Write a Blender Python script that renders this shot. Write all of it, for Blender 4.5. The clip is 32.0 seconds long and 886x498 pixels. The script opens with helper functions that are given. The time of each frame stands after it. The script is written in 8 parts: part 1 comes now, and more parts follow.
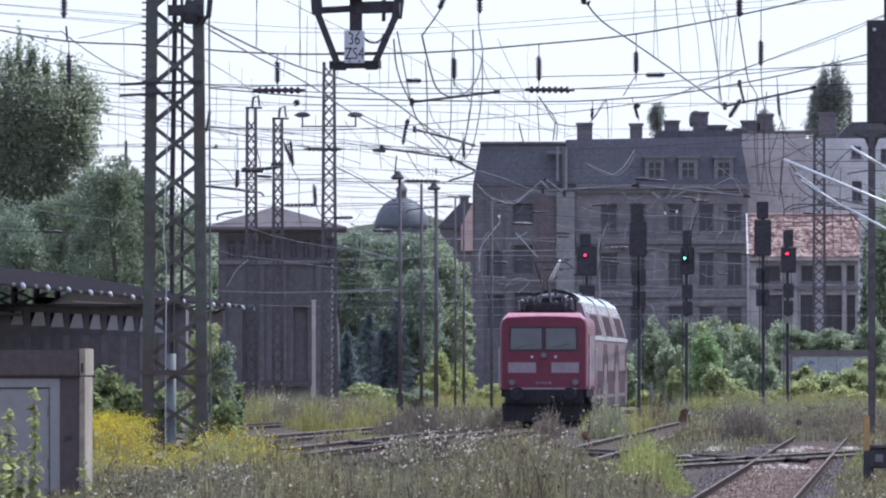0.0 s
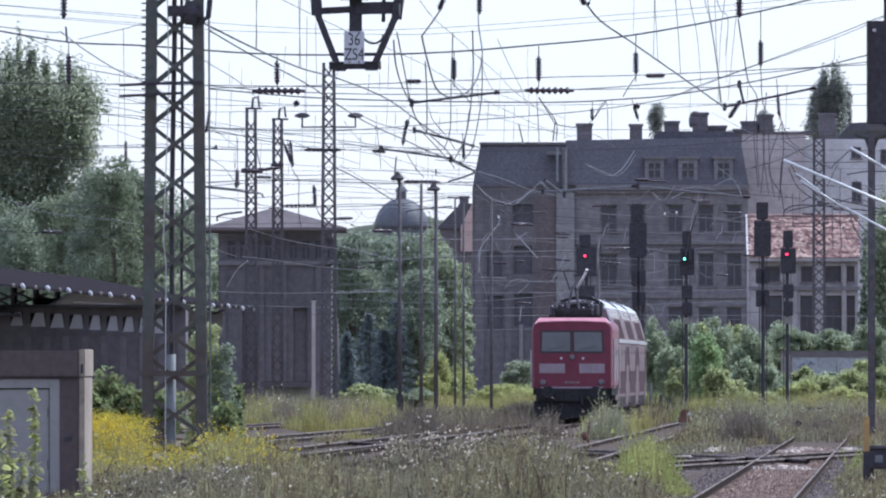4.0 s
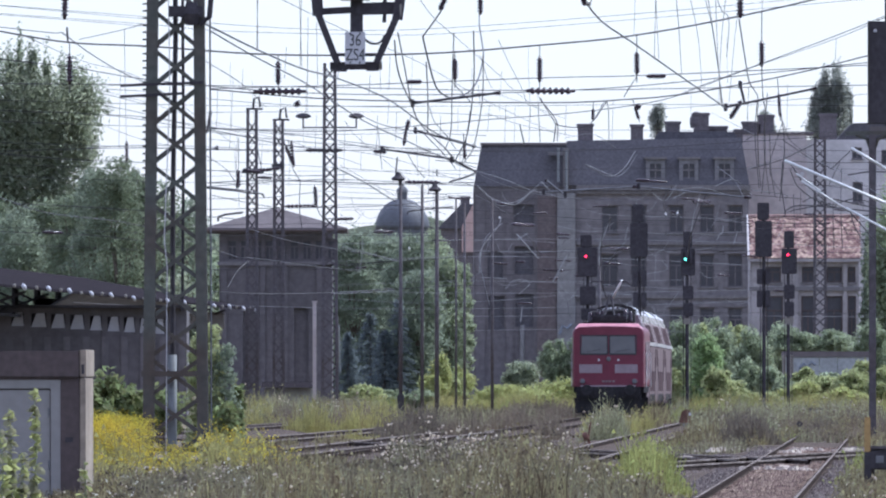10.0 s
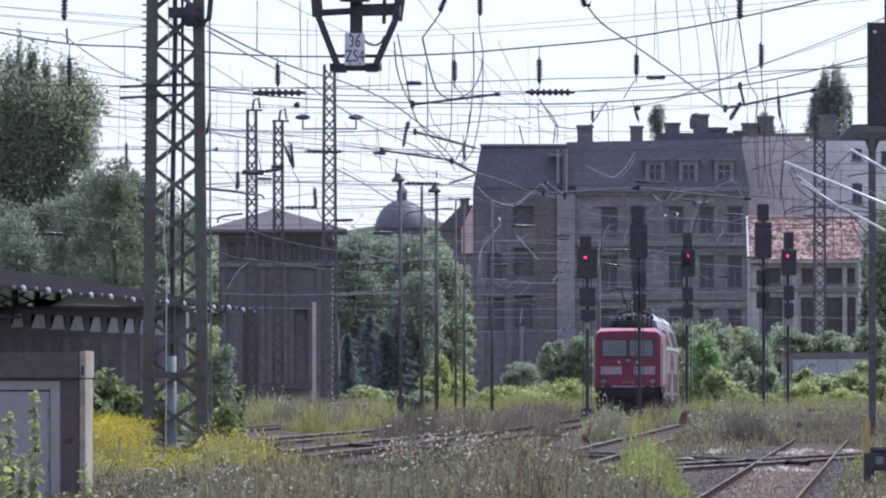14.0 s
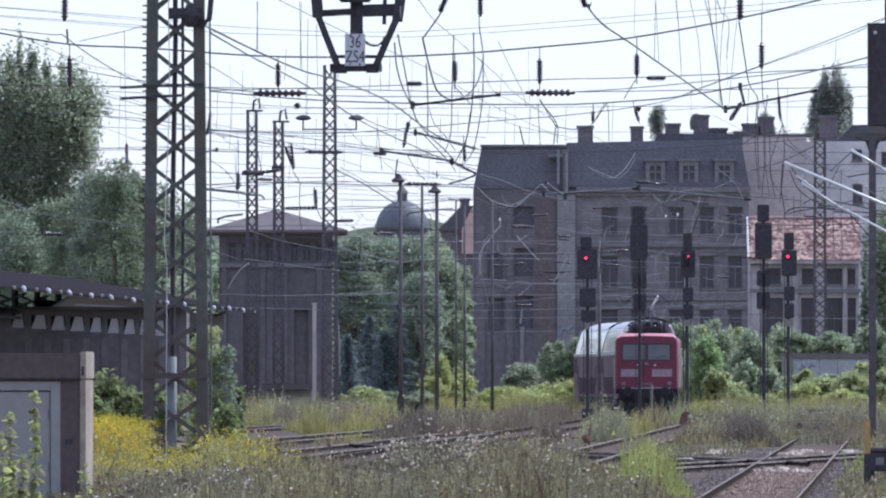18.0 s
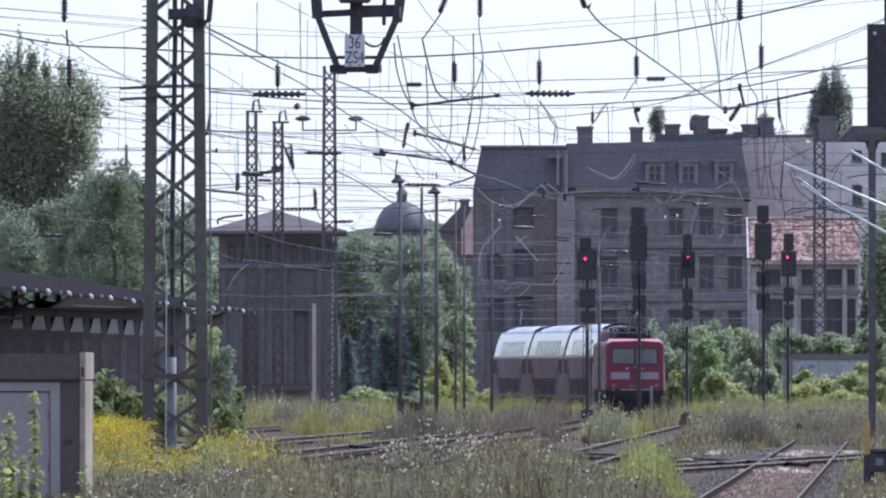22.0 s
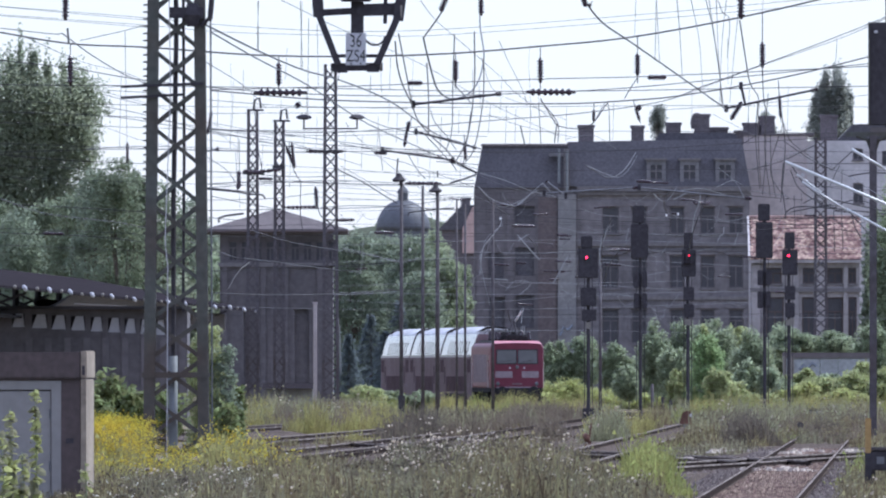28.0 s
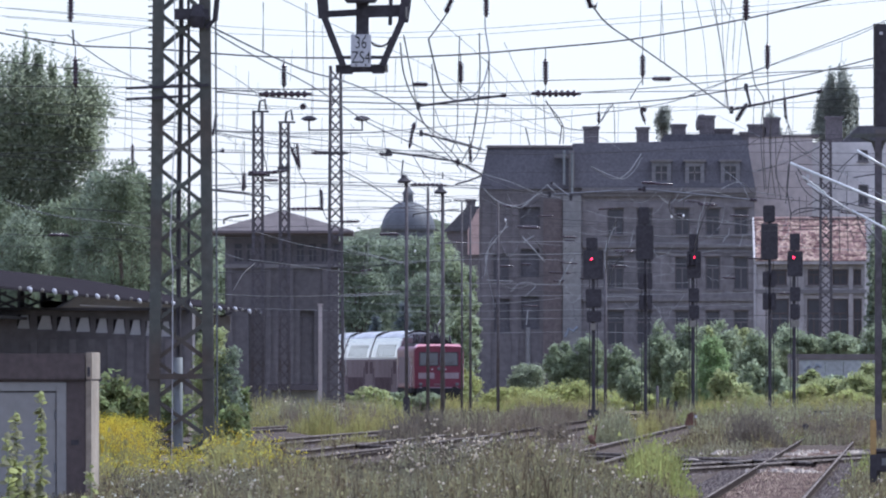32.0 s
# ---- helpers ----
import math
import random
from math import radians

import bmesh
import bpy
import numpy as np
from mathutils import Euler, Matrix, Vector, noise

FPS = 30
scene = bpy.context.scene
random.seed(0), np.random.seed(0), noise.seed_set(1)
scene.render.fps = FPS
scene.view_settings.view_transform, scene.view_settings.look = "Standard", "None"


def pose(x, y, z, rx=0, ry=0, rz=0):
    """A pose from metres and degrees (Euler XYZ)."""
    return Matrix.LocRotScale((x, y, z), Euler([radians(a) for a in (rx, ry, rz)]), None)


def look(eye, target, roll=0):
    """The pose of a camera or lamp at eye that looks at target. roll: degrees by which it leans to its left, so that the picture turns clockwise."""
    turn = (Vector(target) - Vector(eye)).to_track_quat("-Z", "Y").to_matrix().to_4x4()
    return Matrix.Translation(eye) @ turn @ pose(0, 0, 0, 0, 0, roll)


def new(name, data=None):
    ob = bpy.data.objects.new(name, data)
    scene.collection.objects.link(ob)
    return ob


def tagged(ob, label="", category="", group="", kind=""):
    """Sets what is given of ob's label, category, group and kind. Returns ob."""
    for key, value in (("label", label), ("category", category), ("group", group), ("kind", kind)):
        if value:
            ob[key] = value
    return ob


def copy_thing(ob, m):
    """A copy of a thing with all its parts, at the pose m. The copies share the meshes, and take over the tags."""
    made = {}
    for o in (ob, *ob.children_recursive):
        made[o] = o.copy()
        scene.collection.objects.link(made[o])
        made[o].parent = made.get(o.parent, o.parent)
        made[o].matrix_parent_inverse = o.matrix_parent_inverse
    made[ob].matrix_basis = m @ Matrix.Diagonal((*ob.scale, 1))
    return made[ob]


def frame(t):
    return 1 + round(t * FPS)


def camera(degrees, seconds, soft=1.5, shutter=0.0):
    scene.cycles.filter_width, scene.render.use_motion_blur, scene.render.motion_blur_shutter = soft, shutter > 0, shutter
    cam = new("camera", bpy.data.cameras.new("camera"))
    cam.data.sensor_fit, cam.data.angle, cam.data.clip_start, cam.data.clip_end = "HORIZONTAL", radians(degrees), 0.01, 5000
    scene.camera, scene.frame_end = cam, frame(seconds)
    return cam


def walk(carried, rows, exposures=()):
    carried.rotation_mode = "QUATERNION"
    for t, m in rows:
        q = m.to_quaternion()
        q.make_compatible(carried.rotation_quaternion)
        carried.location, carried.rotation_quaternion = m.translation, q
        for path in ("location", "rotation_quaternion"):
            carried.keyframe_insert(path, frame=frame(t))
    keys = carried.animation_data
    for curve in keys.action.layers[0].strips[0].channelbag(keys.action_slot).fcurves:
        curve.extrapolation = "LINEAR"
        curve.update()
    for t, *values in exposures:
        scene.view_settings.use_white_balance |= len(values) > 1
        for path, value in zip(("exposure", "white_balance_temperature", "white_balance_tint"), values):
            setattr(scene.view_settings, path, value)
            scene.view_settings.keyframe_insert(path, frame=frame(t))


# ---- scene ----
# A railway throat seen through a very long lens from a platform end. +y is the way the camera looks, z = 0 is the top of the rails.
EYE = 1.95
RANGE = 32000.0          # the lens scale: one mark across the camera's view is 1/32000 of the distance
LEVEL = 652.0            # the mark of the horizon
MID = 784.0              # the mark of the bearing straight ahead


def sight(b, e, d):
    """The point at distance d along y that shows at mark b across and mark e down the camera's view; things are placed
    to fit that view.
    """
    return Vector(((b - MID) * d / RANGE, d, EYE + (LEVEL - e) * d / RANGE))


cam = camera(2.807, 32.0, soft=2.1)
SWAY = [(0.0, -1.2, -1.8), (0.5, -0.8, -2.0), (1.0, -0.9, -2.1), (1.5, -1.8, -2.3), (2.0, -2.1, -2.2), (2.5, -1.6, -1.6), (3.0, -1.5, -1.2), (3.5, -1.6, -0.8),
        (5.5, -1.5, -0.3), (6.0, -1.1, -0.1), (6.5, -0.3, 0.0), (7.0, 0.0, -0.1), (8.0, 0.2, 0.0), (9.0, 0.0, 0.0), (10.0, 0.1, 0.2), (11.0, 0.0, 0.7),
        (12.0, 0.1, 1.4), (13.0, 0.2, 1.6), (14.0, -0.5, 2.5), (14.5, -0.2, 2.3), (16.5, -0.5, 3.2), (17.0, -0.3, 3.3), (18.0, 0.0, 3.5), (18.5, 0.8, 3.4),
        (19.0, 0.3, 4.3), (19.5, -0.3, 3.9), (20.0, -0.4, 4.2), (20.5, -1.5, 4.2), (21.0, -1.3, 4.6), (22.0, -0.6, 4.9), (22.5, -1.0, 4.7), (23.0, 0.1, 5.0),
        (23.5, 1.2, 5.3), (24.0, 0.2, 5.3), (24.5, 1.2, 5.5), (25.0, -0.2, 4.4), (25.5, 1.0, 5.0), (27.5, 0.1, 3.2), (28.0, 1.3, 2.2), (28.5, 2.2, 1.7),
        (29.0, 3.7, 1.5), (29.5, 1.4, 1.0), (30.0, 1.2, 1.6), (30.5, 5.6, 1.1), (31.0, -3.4, 2.4), (31.5, -2.4, 3.3), (31.9, -2.6, 4.2), (32.0, 10.4, 4.8)]


def stance(sx, sy):
    return pose(0, 0, EYE, 90 + math.degrees((LEVEL - 441 + sy) / RANGE), 0, math.degrees(sx / RANGE))


walk(cam, [(t, stance(sx, sy)) for t, sx, sy in SWAY], exposures=[(0, 0.17, 5480, 10), (32, 0.17, 5480, 10)])

# ---- sky and sun: high summer sun to the right and beyond, so that what faces the camera lies in shade
SUN_EL, SUN_AZ = radians(50), radians(60)      # azimuth from +y towards +x
world = bpy.data.worlds.new("sky")
scene.world = world
world.use_nodes = True
wn = world.node_tree.nodes
sky = wn.new("ShaderNodeTexSky")
sky.sky_type, sky.sun_disc = "NISHITA", False
sky.sun_elevation, sky.sun_rotation = SUN_EL, SUN_AZ
sky.air_density, sky.dust_density, sky.ozone_density = 1.0, 0.3, 2.0
hazy = wn.new("ShaderNodeMix")          # summer haze whitens the whole sky evenly
hazy.data_type = "RGBA"
hazy.inputs[0].default_value = 0.5
# the haze is brighter overhead than at the horizon, as in any overcast sky
way = wn.new("ShaderNodeTexCoord")
height = wn.new("ShaderNodeSeparateXYZ")
rise = wn.new("ShaderNodeMapRange")
rise.inputs[3].default_value, rise.inputs[4].default_value = 0.75, 1.65
tint = wn.new("ShaderNodeVectorMath")
tint.operation = "SCALE"
tint.inputs[0].default_value = (7.3, 7.05, 8.5)
world.node_tree.links.new(way.outputs["Generated"], height.inputs[0])
world.node_tree.links.new(height.outputs[2], rise.inputs[0])
world.node_tree.links.new(rise.outputs[0], tint.inputs["Scale"])
world.node_tree.links.new(tint.outputs[0], hazy.inputs[7])
world.node_tree.links.new(sky.outputs[0], hazy.inputs[6])
world.node_tree.links.new(hazy.outputs[2], wn["Background"].inputs[0])
wn["Background"].inputs[1].default_value = 0.15
sun = new("sun", bpy.data.lights.new("sun", "SUN"))
sun.data.energy, sun.data.angle, sun.data.color = 3.9, radians(0.55), (1.0, 0.95, 0.86)
sun_way = Vector((math.sin(SUN_AZ) * math.cos(SUN_EL), math.cos(SUN_AZ) * math.cos(SUN_EL), math.sin(SUN_EL)))
sun.matrix_world = look(sun_way * 100, (0, 0, 0))


# ---- materials
def mat(name, colour, rough=0.7, metal=0.0, spread=0.25, scale=4.0, bump=0.15, second=None, island=0.0, objects=0.0, glow=None, specular=0.5, through_light=0.0):
    """A surface of one main colour with fine grain and larger stains. second: the colour of the stains; island, objects: how far pieces differ."""
    m = bpy.data.materials.new(name)
    m.use_nodes = True
    nt = m.node_tree
    b = nt.nodes["Principled BSDF"]
    b.inputs["Roughness"].default_value, b.inputs["Metallic"].default_value = rough, metal
    b.inputs["Specular IOR Level"].default_value = specular
    co = nt.nodes.new("ShaderNodeTexCoord")
    big, fine = nt.nodes.new("ShaderNodeTexNoise"), nt.nodes.new("ShaderNodeTexNoise")
    for n, s in ((big, scale * 0.22), (fine, scale * 2.3)):
        n.inputs["Scale"].default_value, n.inputs["Detail"].default_value = s, 5
        nt.links.new(co.outputs["Object"], n.inputs["Vector"])
    ramp = nt.nodes.new("ShaderNodeValToRGB")
    ramp.color_ramp.elements[0].position, ramp.color_ramp.elements[1].position = 0.36, 0.66
    other = second or tuple(c * (1 - 0.55 * spread) for c in colour)
    ramp.color_ramp.elements[0].color, ramp.color_ramp.elements[1].color = (*other, 1), (*colour, 1)
    nt.links.new(big.outputs[0], ramp.inputs[0])
    hsv = nt.nodes.new("ShaderNodeHueSaturation")
    nt.links.new(ramp.outputs[0], hsv.inputs["Color"])
    rng = nt.nodes.new("ShaderNodeMapRange")
    rng.inputs[1].default_value, rng.inputs[2].default_value = 0.25, 0.75
    rng.inputs[3].default_value, rng.inputs[4].default_value = 1 - spread, 1 + spread
    nt.links.new(fine.outputs[0], rng.inputs[0])
    value = rng.outputs[0]
    for amount, node, socket in ((island, "ShaderNodeNewGeometry", "Random Per Island"), (objects, "ShaderNodeObjectInfo", "Random")):
        if amount:
            g = nt.nodes.new(node)
            r2 = nt.nodes.new("ShaderNodeMapRange")
            r2.inputs[3].default_value, r2.inputs[4].default_value = 1 - amount, 1 + amount
            nt.links.new(g.outputs[socket], r2.inputs[0])
            mul = nt.nodes.new("ShaderNodeMath")
            mul.operation = "MULTIPLY"
            nt.links.new(value, mul.inputs[0]), nt.links.new(r2.outputs[0], mul.inputs[1])
            value = mul.outputs[0]
            hue = nt.nodes.new("ShaderNodeMapRange")
            hue.inputs[3].default_value, hue.inputs[4].default_value = 0.5 - 0.07 * amount, 0.5 + 0.05 * amount
            nt.links.new(g.outputs[socket], hue.inputs[0])
            nt.links.new(hue.outputs[0], hsv.inputs["Hue"])
    nt.links.new(value, hsv.inputs["Value"])
    nt.links.new(hsv.outputs[0], b.inputs["Base Color"])
    if bump:
        bp = nt.nodes.new("ShaderNodeBump")
        bp.inputs["Strength"].default_value, bp.inputs["Distance"].default_value = bump, 0.02
        nt.links.new(fine.outputs[0], bp.inputs["Height"])
        nt.links.new(bp.outputs[0], b.inputs["Normal"])
    if glow:
        b.inputs["Emission Color"].default_value, b.inputs["Emission Strength"].default_value = (*glow[:3], 1), glow[3]
    if through_light:
        tr = nt.nodes.new("ShaderNodeBsdfTranslucent")
        mx = nt.nodes.new("ShaderNodeMixShader")
        mx.inputs[0].default_value = through_light
        nt.links.new(hsv.outputs[0], tr.inputs[0])
        nt.links.new(b.outputs[0], mx.inputs[1]), nt.links.new(tr.outputs[0], mx.inputs[2])
        nt.links.new(mx.outputs[0], nt.nodes["Material Output"].inputs["Surface"])
    return m


STEEL = mat("painted_steel", (0.07, 0.078, 0.066), 0.55, 0.0, 0.3, 3, second=(0.06, 0.042, 0.03))
STEEL_GREY = mat("galvanised_steel", (0.19, 0.19, 0.2), 0.5, 0.6, 0.25, 3)
DARK = mat("dark_steel", (0.056, 0.05, 0.056), 0.7, 0.0, 0.3, 4, specular=0.2)
# steel for distant masts, its colour lightened to stand for haze
FAR_STEEL = mat("haze_lightened_brown_grey_steel", (0.105, 0.096, 0.104), 0.75, 0.0, 0.3, 3, second=(0.085, 0.07, 0.07), specular=0.2)
WIRE = mat("weathered_wire", (0.06, 0.056, 0.06), 0.6, 0.3, 0.2, 2, bump=0)
# tube colour whitened and less metallic to paint in the sun's highlight
TUBE = mat("sun_whitened_aluminium_tube", (0.66, 0.66, 0.64), 0.45, 0.35, 0.15, 3)
PORCELAIN = mat("brown_porcelain", (0.04, 0.022, 0.03), 0.25, 0.0, 0.2, 5, bump=0)
RED = mat("red_vehicle_paint", (0.145, 0.03, 0.05), 0.45, 0.0, 0.12, 1.5, second=(0.125, 0.022, 0.038), bump=0.03, specular=0.3)
# paler than the body: the highlight along the cab roof is painted in
RED_ROOF = mat("highlight_pink_roof_edge", (0.6, 0.27, 0.3), 0.3, 0.0, 0.15, 2, bump=0.03)
WHITE = mat("off_white_paint", (0.5, 0.485, 0.49), 0.5, 0.0, 0.12, 3, bump=0.03)
COACH_GREY = mat("light_grey_vehicle_paint", (0.31, 0.29, 0.295), 0.4, 0.0, 0.12, 2, bump=0.03)
ROOF_GREY = mat("pale_grey_coach_roof", (0.6, 0.6, 0.61), 0.4, 0.0, 0.3, 1.2, second=(0.36, 0.35, 0.36), bump=0.15)
COACH_RED = mat("dusty_faded_red_paint", (0.208, 0.168, 0.168), 0.7, 0.0, 0.15, 1.5, second=(0.172, 0.135, 0.137), bump=0.03, specular=0.0)
COACH_UPPER = mat("glossy_pale_upper_deck_paint", (0.24, 0.17, 0.18), 0.12, 0.0, 0.2, 1.5, second=(0.19, 0.135, 0.145), bump=0.05, specular=0.3)
UPPER_GLASS = mat("tinted_upper_glass", (0.09, 0.05, 0.06), 0.12, 0.0, 0.4, 0.7, second=(0.05, 0.032, 0.04), bump=0.2, specular=0.28)
# pale tone stands for sun glare on red vehicle sides
SIDE_PANEL = mat("glare_paled_side_panel", (0.27, 0.225, 0.23), 0.6, 0.0, 0.2, 3, bump=0.03, specular=0.0)
STRIPE = mat("dusty_pinkish_white_stripe", (0.27, 0.215, 0.23), 0.6, 0.0, 0.15, 2, bump=0.03, specular=0.2)
COACH_GLASS = mat("matte_maroon_window_band", (0.108, 0.08, 0.084), 0.6, 0.0, 0.25, 2, bump=0, specular=0.0)
# pane colour raised a little for the haze before the houses
GLASS = mat("haze_lifted_dark_glass", (0.075, 0.072, 0.08), 0.2, 0.0, 0.1, 1, bump=0, specular=0.2)
CAB_GLASS = mat("pale_reflecting_cab_glass", (0.125, 0.125, 0.135), 0.15, 0.0, 0.1, 1, bump=0)
UNDER = mat("sooty_underframe", (0.036, 0.034, 0.036), 0.9, 0.0, 0.25, 4, specular=0.05)
SOOT_ROOF = mat("sooty_loco_roof", (0.045, 0.04, 0.04), 0.8, 0.0, 0.35, 3, specular=0.05)
RAIL = mat("rusty_rail", (0.075, 0.06, 0.054), 0.75, 0.0, 0.3, 6, second=(0.05, 0.04, 0.036), specular=0.0)
# worn rail head, painted paler still for the light it reflects
RAIL_TOP = mat("light_catching_running_surface", (0.3, 0.265, 0.24), 0.7, 0.0, 0.35, 5, second=(0.127, 0.103, 0.092), specular=0.0)
SLEEPER = mat("weathered_sleeper", (0.196, 0.149, 0.127), 0.85, 0.0, 0.35, 6, objects=0.25, specular=0.0)
BALLAST = mat("brown_ballast", (0.132, 0.107, 0.092), 0.95, 0.0, 0.5, 7, second=(0.0747, 0.0621, 0.054), bump=0.8, specular=0.0)
STONE = mat("tan_ballast_stone", (0.3, 0.222, 0.178), 0.95, 0, 0.35, 5, second=(0.128, 0.094, 0.077), island=0.3, bump=0, specular=0.0)
STONE_DARK = mat("dark_ballast_stone", (0.172, 0.144, 0.132), 0.95, 0, 0.25, 3, second=(0.109, 0.092, 0.0862), island=0.4, bump=0, specular=0.0)
EARTH = mat("dry_earth_and_grass", (0.2, 0.17, 0.115), 0.95, 0.0, 0.45, 1.6, second=(0.13, 0.115, 0.08), bump=0.8, specular=0.0)
RENDERED = mat("grey_brown_render", (0.195, 0.175, 0.178), 0.9, 0.0, 0.28, 0.9, second=(0.138, 0.127, 0.132), bump=0.3)
FIREWALL = mat("dark_brick_fire_wall", (0.148, 0.131, 0.135), 0.92, 0.0, 0.24, 1.1, second=(0.118, 0.106, 0.11), bump=0.4)
PALE_WALL = mat("pale_grey_wall", (0.235, 0.223, 0.215), 0.9, 0.0, 0.2, 1.2, second=(0.185, 0.178, 0.18))
SLATE = mat("dark_slate", (0.112, 0.106, 0.116), 0.85, 0.0, 0.25, 2.5, bump=0.3, specular=0.1)
PINK_WALL = mat("pale_pink_render", (0.5, 0.435, 0.415), 0.92, 0.0, 0.16, 0.9, second=(0.4, 0.348, 0.335))
SALMON = mat("salmon_pink_render", (0.5, 0.35, 0.31), 0.92, 0.0, 0.12, 0.8, second=(0.42, 0.3, 0.27))
LOW_WALL = mat("grimy_cream_plaster", (0.38, 0.345, 0.34), 0.9, 0.0, 0.22, 1.3, second=(0.27, 0.245, 0.24))
CREAM_WALL = mat("cream_plaster", (0.6, 0.56, 0.55), 0.9, 0.0, 0.14, 1.3, second=(0.46, 0.43, 0.42))
TILE = mat("orange_roof_tile", (0.35, 0.245, 0.21), 0.95, 0.0, 0.5, 6, second=(0.19, 0.125, 0.11), island=0.5, bump=0.4, specular=0.0)
RED_PIER = mat("reddish_brown_brick", (0.135, 0.112, 0.11), 0.92, 0.0, 0.25, 2, second=(0.12, 0.095, 0.095), bump=0.4)
CORNICE = mat("stone_cornice", (0.175, 0.16, 0.16), 0.88, 0.0, 0.2, 2)
# sooty brick, made paler to put the distant haze into it
CHIMNEY = mat("haze_lightened_sooty_brick", (0.145, 0.125, 0.13), 0.92, 0.0, 0.3, 3)
BRICK = mat("old_brown_brick", (0.127, 0.112, 0.116), 0.92, 0.0, 0.24, 1.4, second=(0.098, 0.088, 0.092), bump=0.4)
FELT = mat("grey_brown_roofing_felt", (0.15, 0.13, 0.13), 0.9, 0.0, 0.18, 0.8, second=(0.135, 0.12, 0.12), specular=0.0)
PANEL = mat("pale_opening_panel", (0.42, 0.4, 0.41), 0.6, 0, 0.08, 3, bump=0)
ENAMEL = mat("white_enamel", (0.8, 0.79, 0.78), 0.4, 0, 0.08, 5, bump=0)
DOME = mat("weathered_copper_dome", (0.09, 0.093, 0.105), 0.6, 0.0, 0.2, 1, bump=0.1)
CONCRETE = mat("pale_concrete", (0.25, 0.23, 0.2), 0.9, 0.0, 0.2, 4, second=(0.18, 0.16, 0.14), bump=0.4)
# the kiosk's sunny side: warm sunlight is mixed into this concrete colour
SUNLIT_CONCRETE = mat("sunlit_toned_concrete", (0.34, 0.28, 0.215), 0.9, 0.0, 0.25, 4, second=(0.24, 0.195, 0.15), bump=0.4)
BROWN = mat("dark_brown_fascia", (0.085, 0.062, 0.058), 0.75, 0.0, 0.25, 4, bump=0.2)
DOOR = mat("grey_painted_steel_door", (0.25, 0.235, 0.222), 0.6, 0.0, 0.1, 3, bump=0.04)
SIGN = mat("dirty_white_enamel", (0.52, 0.51, 0.53), 0.4, 0.0, 0.1, 9, bump=0)
BLACK = mat("black_lettering", (0.02, 0.02, 0.022), 0.5, 0, 0.1, 5, bump=0)
# pale frames greyed down, with the haze painted into the colour
DORMER = mat("haze_greyed_dormer_paint", (0.2, 0.19, 0.2), 0.85, 0.0, 0.2, 2, second=(0.15, 0.145, 0.15))
PIPE = mat("grey_plastic_pipe", (0.21, 0.22, 0.225), 0.6, 0, 0.15, 3, bump=0.02, specular=0.2)
TAR = mat("black_tarred_felt", (0.034, 0.03, 0.034), 0.9, 0, 0.3, 2, specular=0.0)
PALE_WIRE = mat("pale_galvanised_wire", (0.32, 0.32, 0.32), 0.6, 0, 0.2, 3, bump=0, specular=0.2)
GARDEN_WALL = mat("pale_blue_grey_painted_concrete", (0.34, 0.355, 0.36), 0.9, 0, 0.2, 2, second=(0.27, 0.28, 0.28), bump=0.2)
BARK = mat("bark", (0.13, 0.1, 0.08), 0.95, 0.0, 0.35, 8, bump=0.6)
TIMBER = mat("weathered_timber_post", (0.4, 0.26, 0.1), 0.85, 0.0, 0.25, 5)
GRAFFITI = mat("blue_grey_spray_paint", (0.2, 0.22, 0.26), 0.6, 0, 0.2, 5, bump=0)


def leaves(name, colour, second, island=0.35, light=0.5):
    return mat(name, colour, 0.6, 0, 0.2, 1.5, 0, second, island, through_light=light, specular=0.12)


# these two are raised above real foliage to paint in distant haze
LEAF_DARK = leaves("haze_lifted_grey_green_leaves", (0.36, 0.392, 0.272), (0.305, 0.338, 0.242), 0.26, 0.72)
LEAF_MID = leaves("haze_lifted_mid_green_leaves", (0.385, 0.43, 0.285), (0.3, 0.345, 0.228), 0.28, 0.68)
LEAF_LIGHT = leaves("light_green_leaves", (0.448, 0.475, 0.24), (0.352, 0.384, 0.192), 0.28, 0.66)
LEAF_BRIGHT = leaves("bright_yellow_green_leaves", (0.469, 0.491, 0.208), (0.371, 0.392, 0.164), 0.3, 0.6)
# needles lightened towards blue, as haze would show them
CONIFER = leaves("haze_lifted_blue_green_needles", (0.2, 0.228, 0.232), (0.16, 0.188, 0.195), 0.25, 0.65)
# green leaves greyed to put the haze of the far wood into colour
LEAF_HAZED = leaves("haze_greyed_green_leaves", (0.275, 0.315, 0.228), (0.235, 0.275, 0.2), 0.22, 0.7)
# leaves darkened so the platform trees look shaded
SHADY = leaves("shade_darkened_green_leaves", (0.235, 0.27, 0.175), (0.195, 0.23, 0.155), 0.24, 0.7)
# treetops behind the roofs, paled and greyed in imitation of haze
LEAF_HAZE_PALE = leaves("haze_paled_treetop_leaves", (0.4, 0.41, 0.36), (0.33, 0.345, 0.305), 0.24, 0.78)
SAPLING = leaves("fresh_sapling_leaves", (0.37, 0.47, 0.24), (0.29, 0.375, 0.19), 0.28, 0.7)
ELDER = leaves("dark_green_elder_leaves", (0.29, 0.325, 0.15), (0.185, 0.215, 0.1), 0.45, 0.55)
UMBEL = leaves("white_umbel_flowers", (0.85, 0.83, 0.76), (0.7, 0.68, 0.6), 0.2)
GOLD = leaves("goldenrod_flowers", (0.72, 0.59, 0.08), (0.58, 0.52, 0.09), 0.3)
GOLD_STEM = leaves("goldenrod_stems", (0.384, 0.347, 0.136), (0.273, 0.26, 0.105))
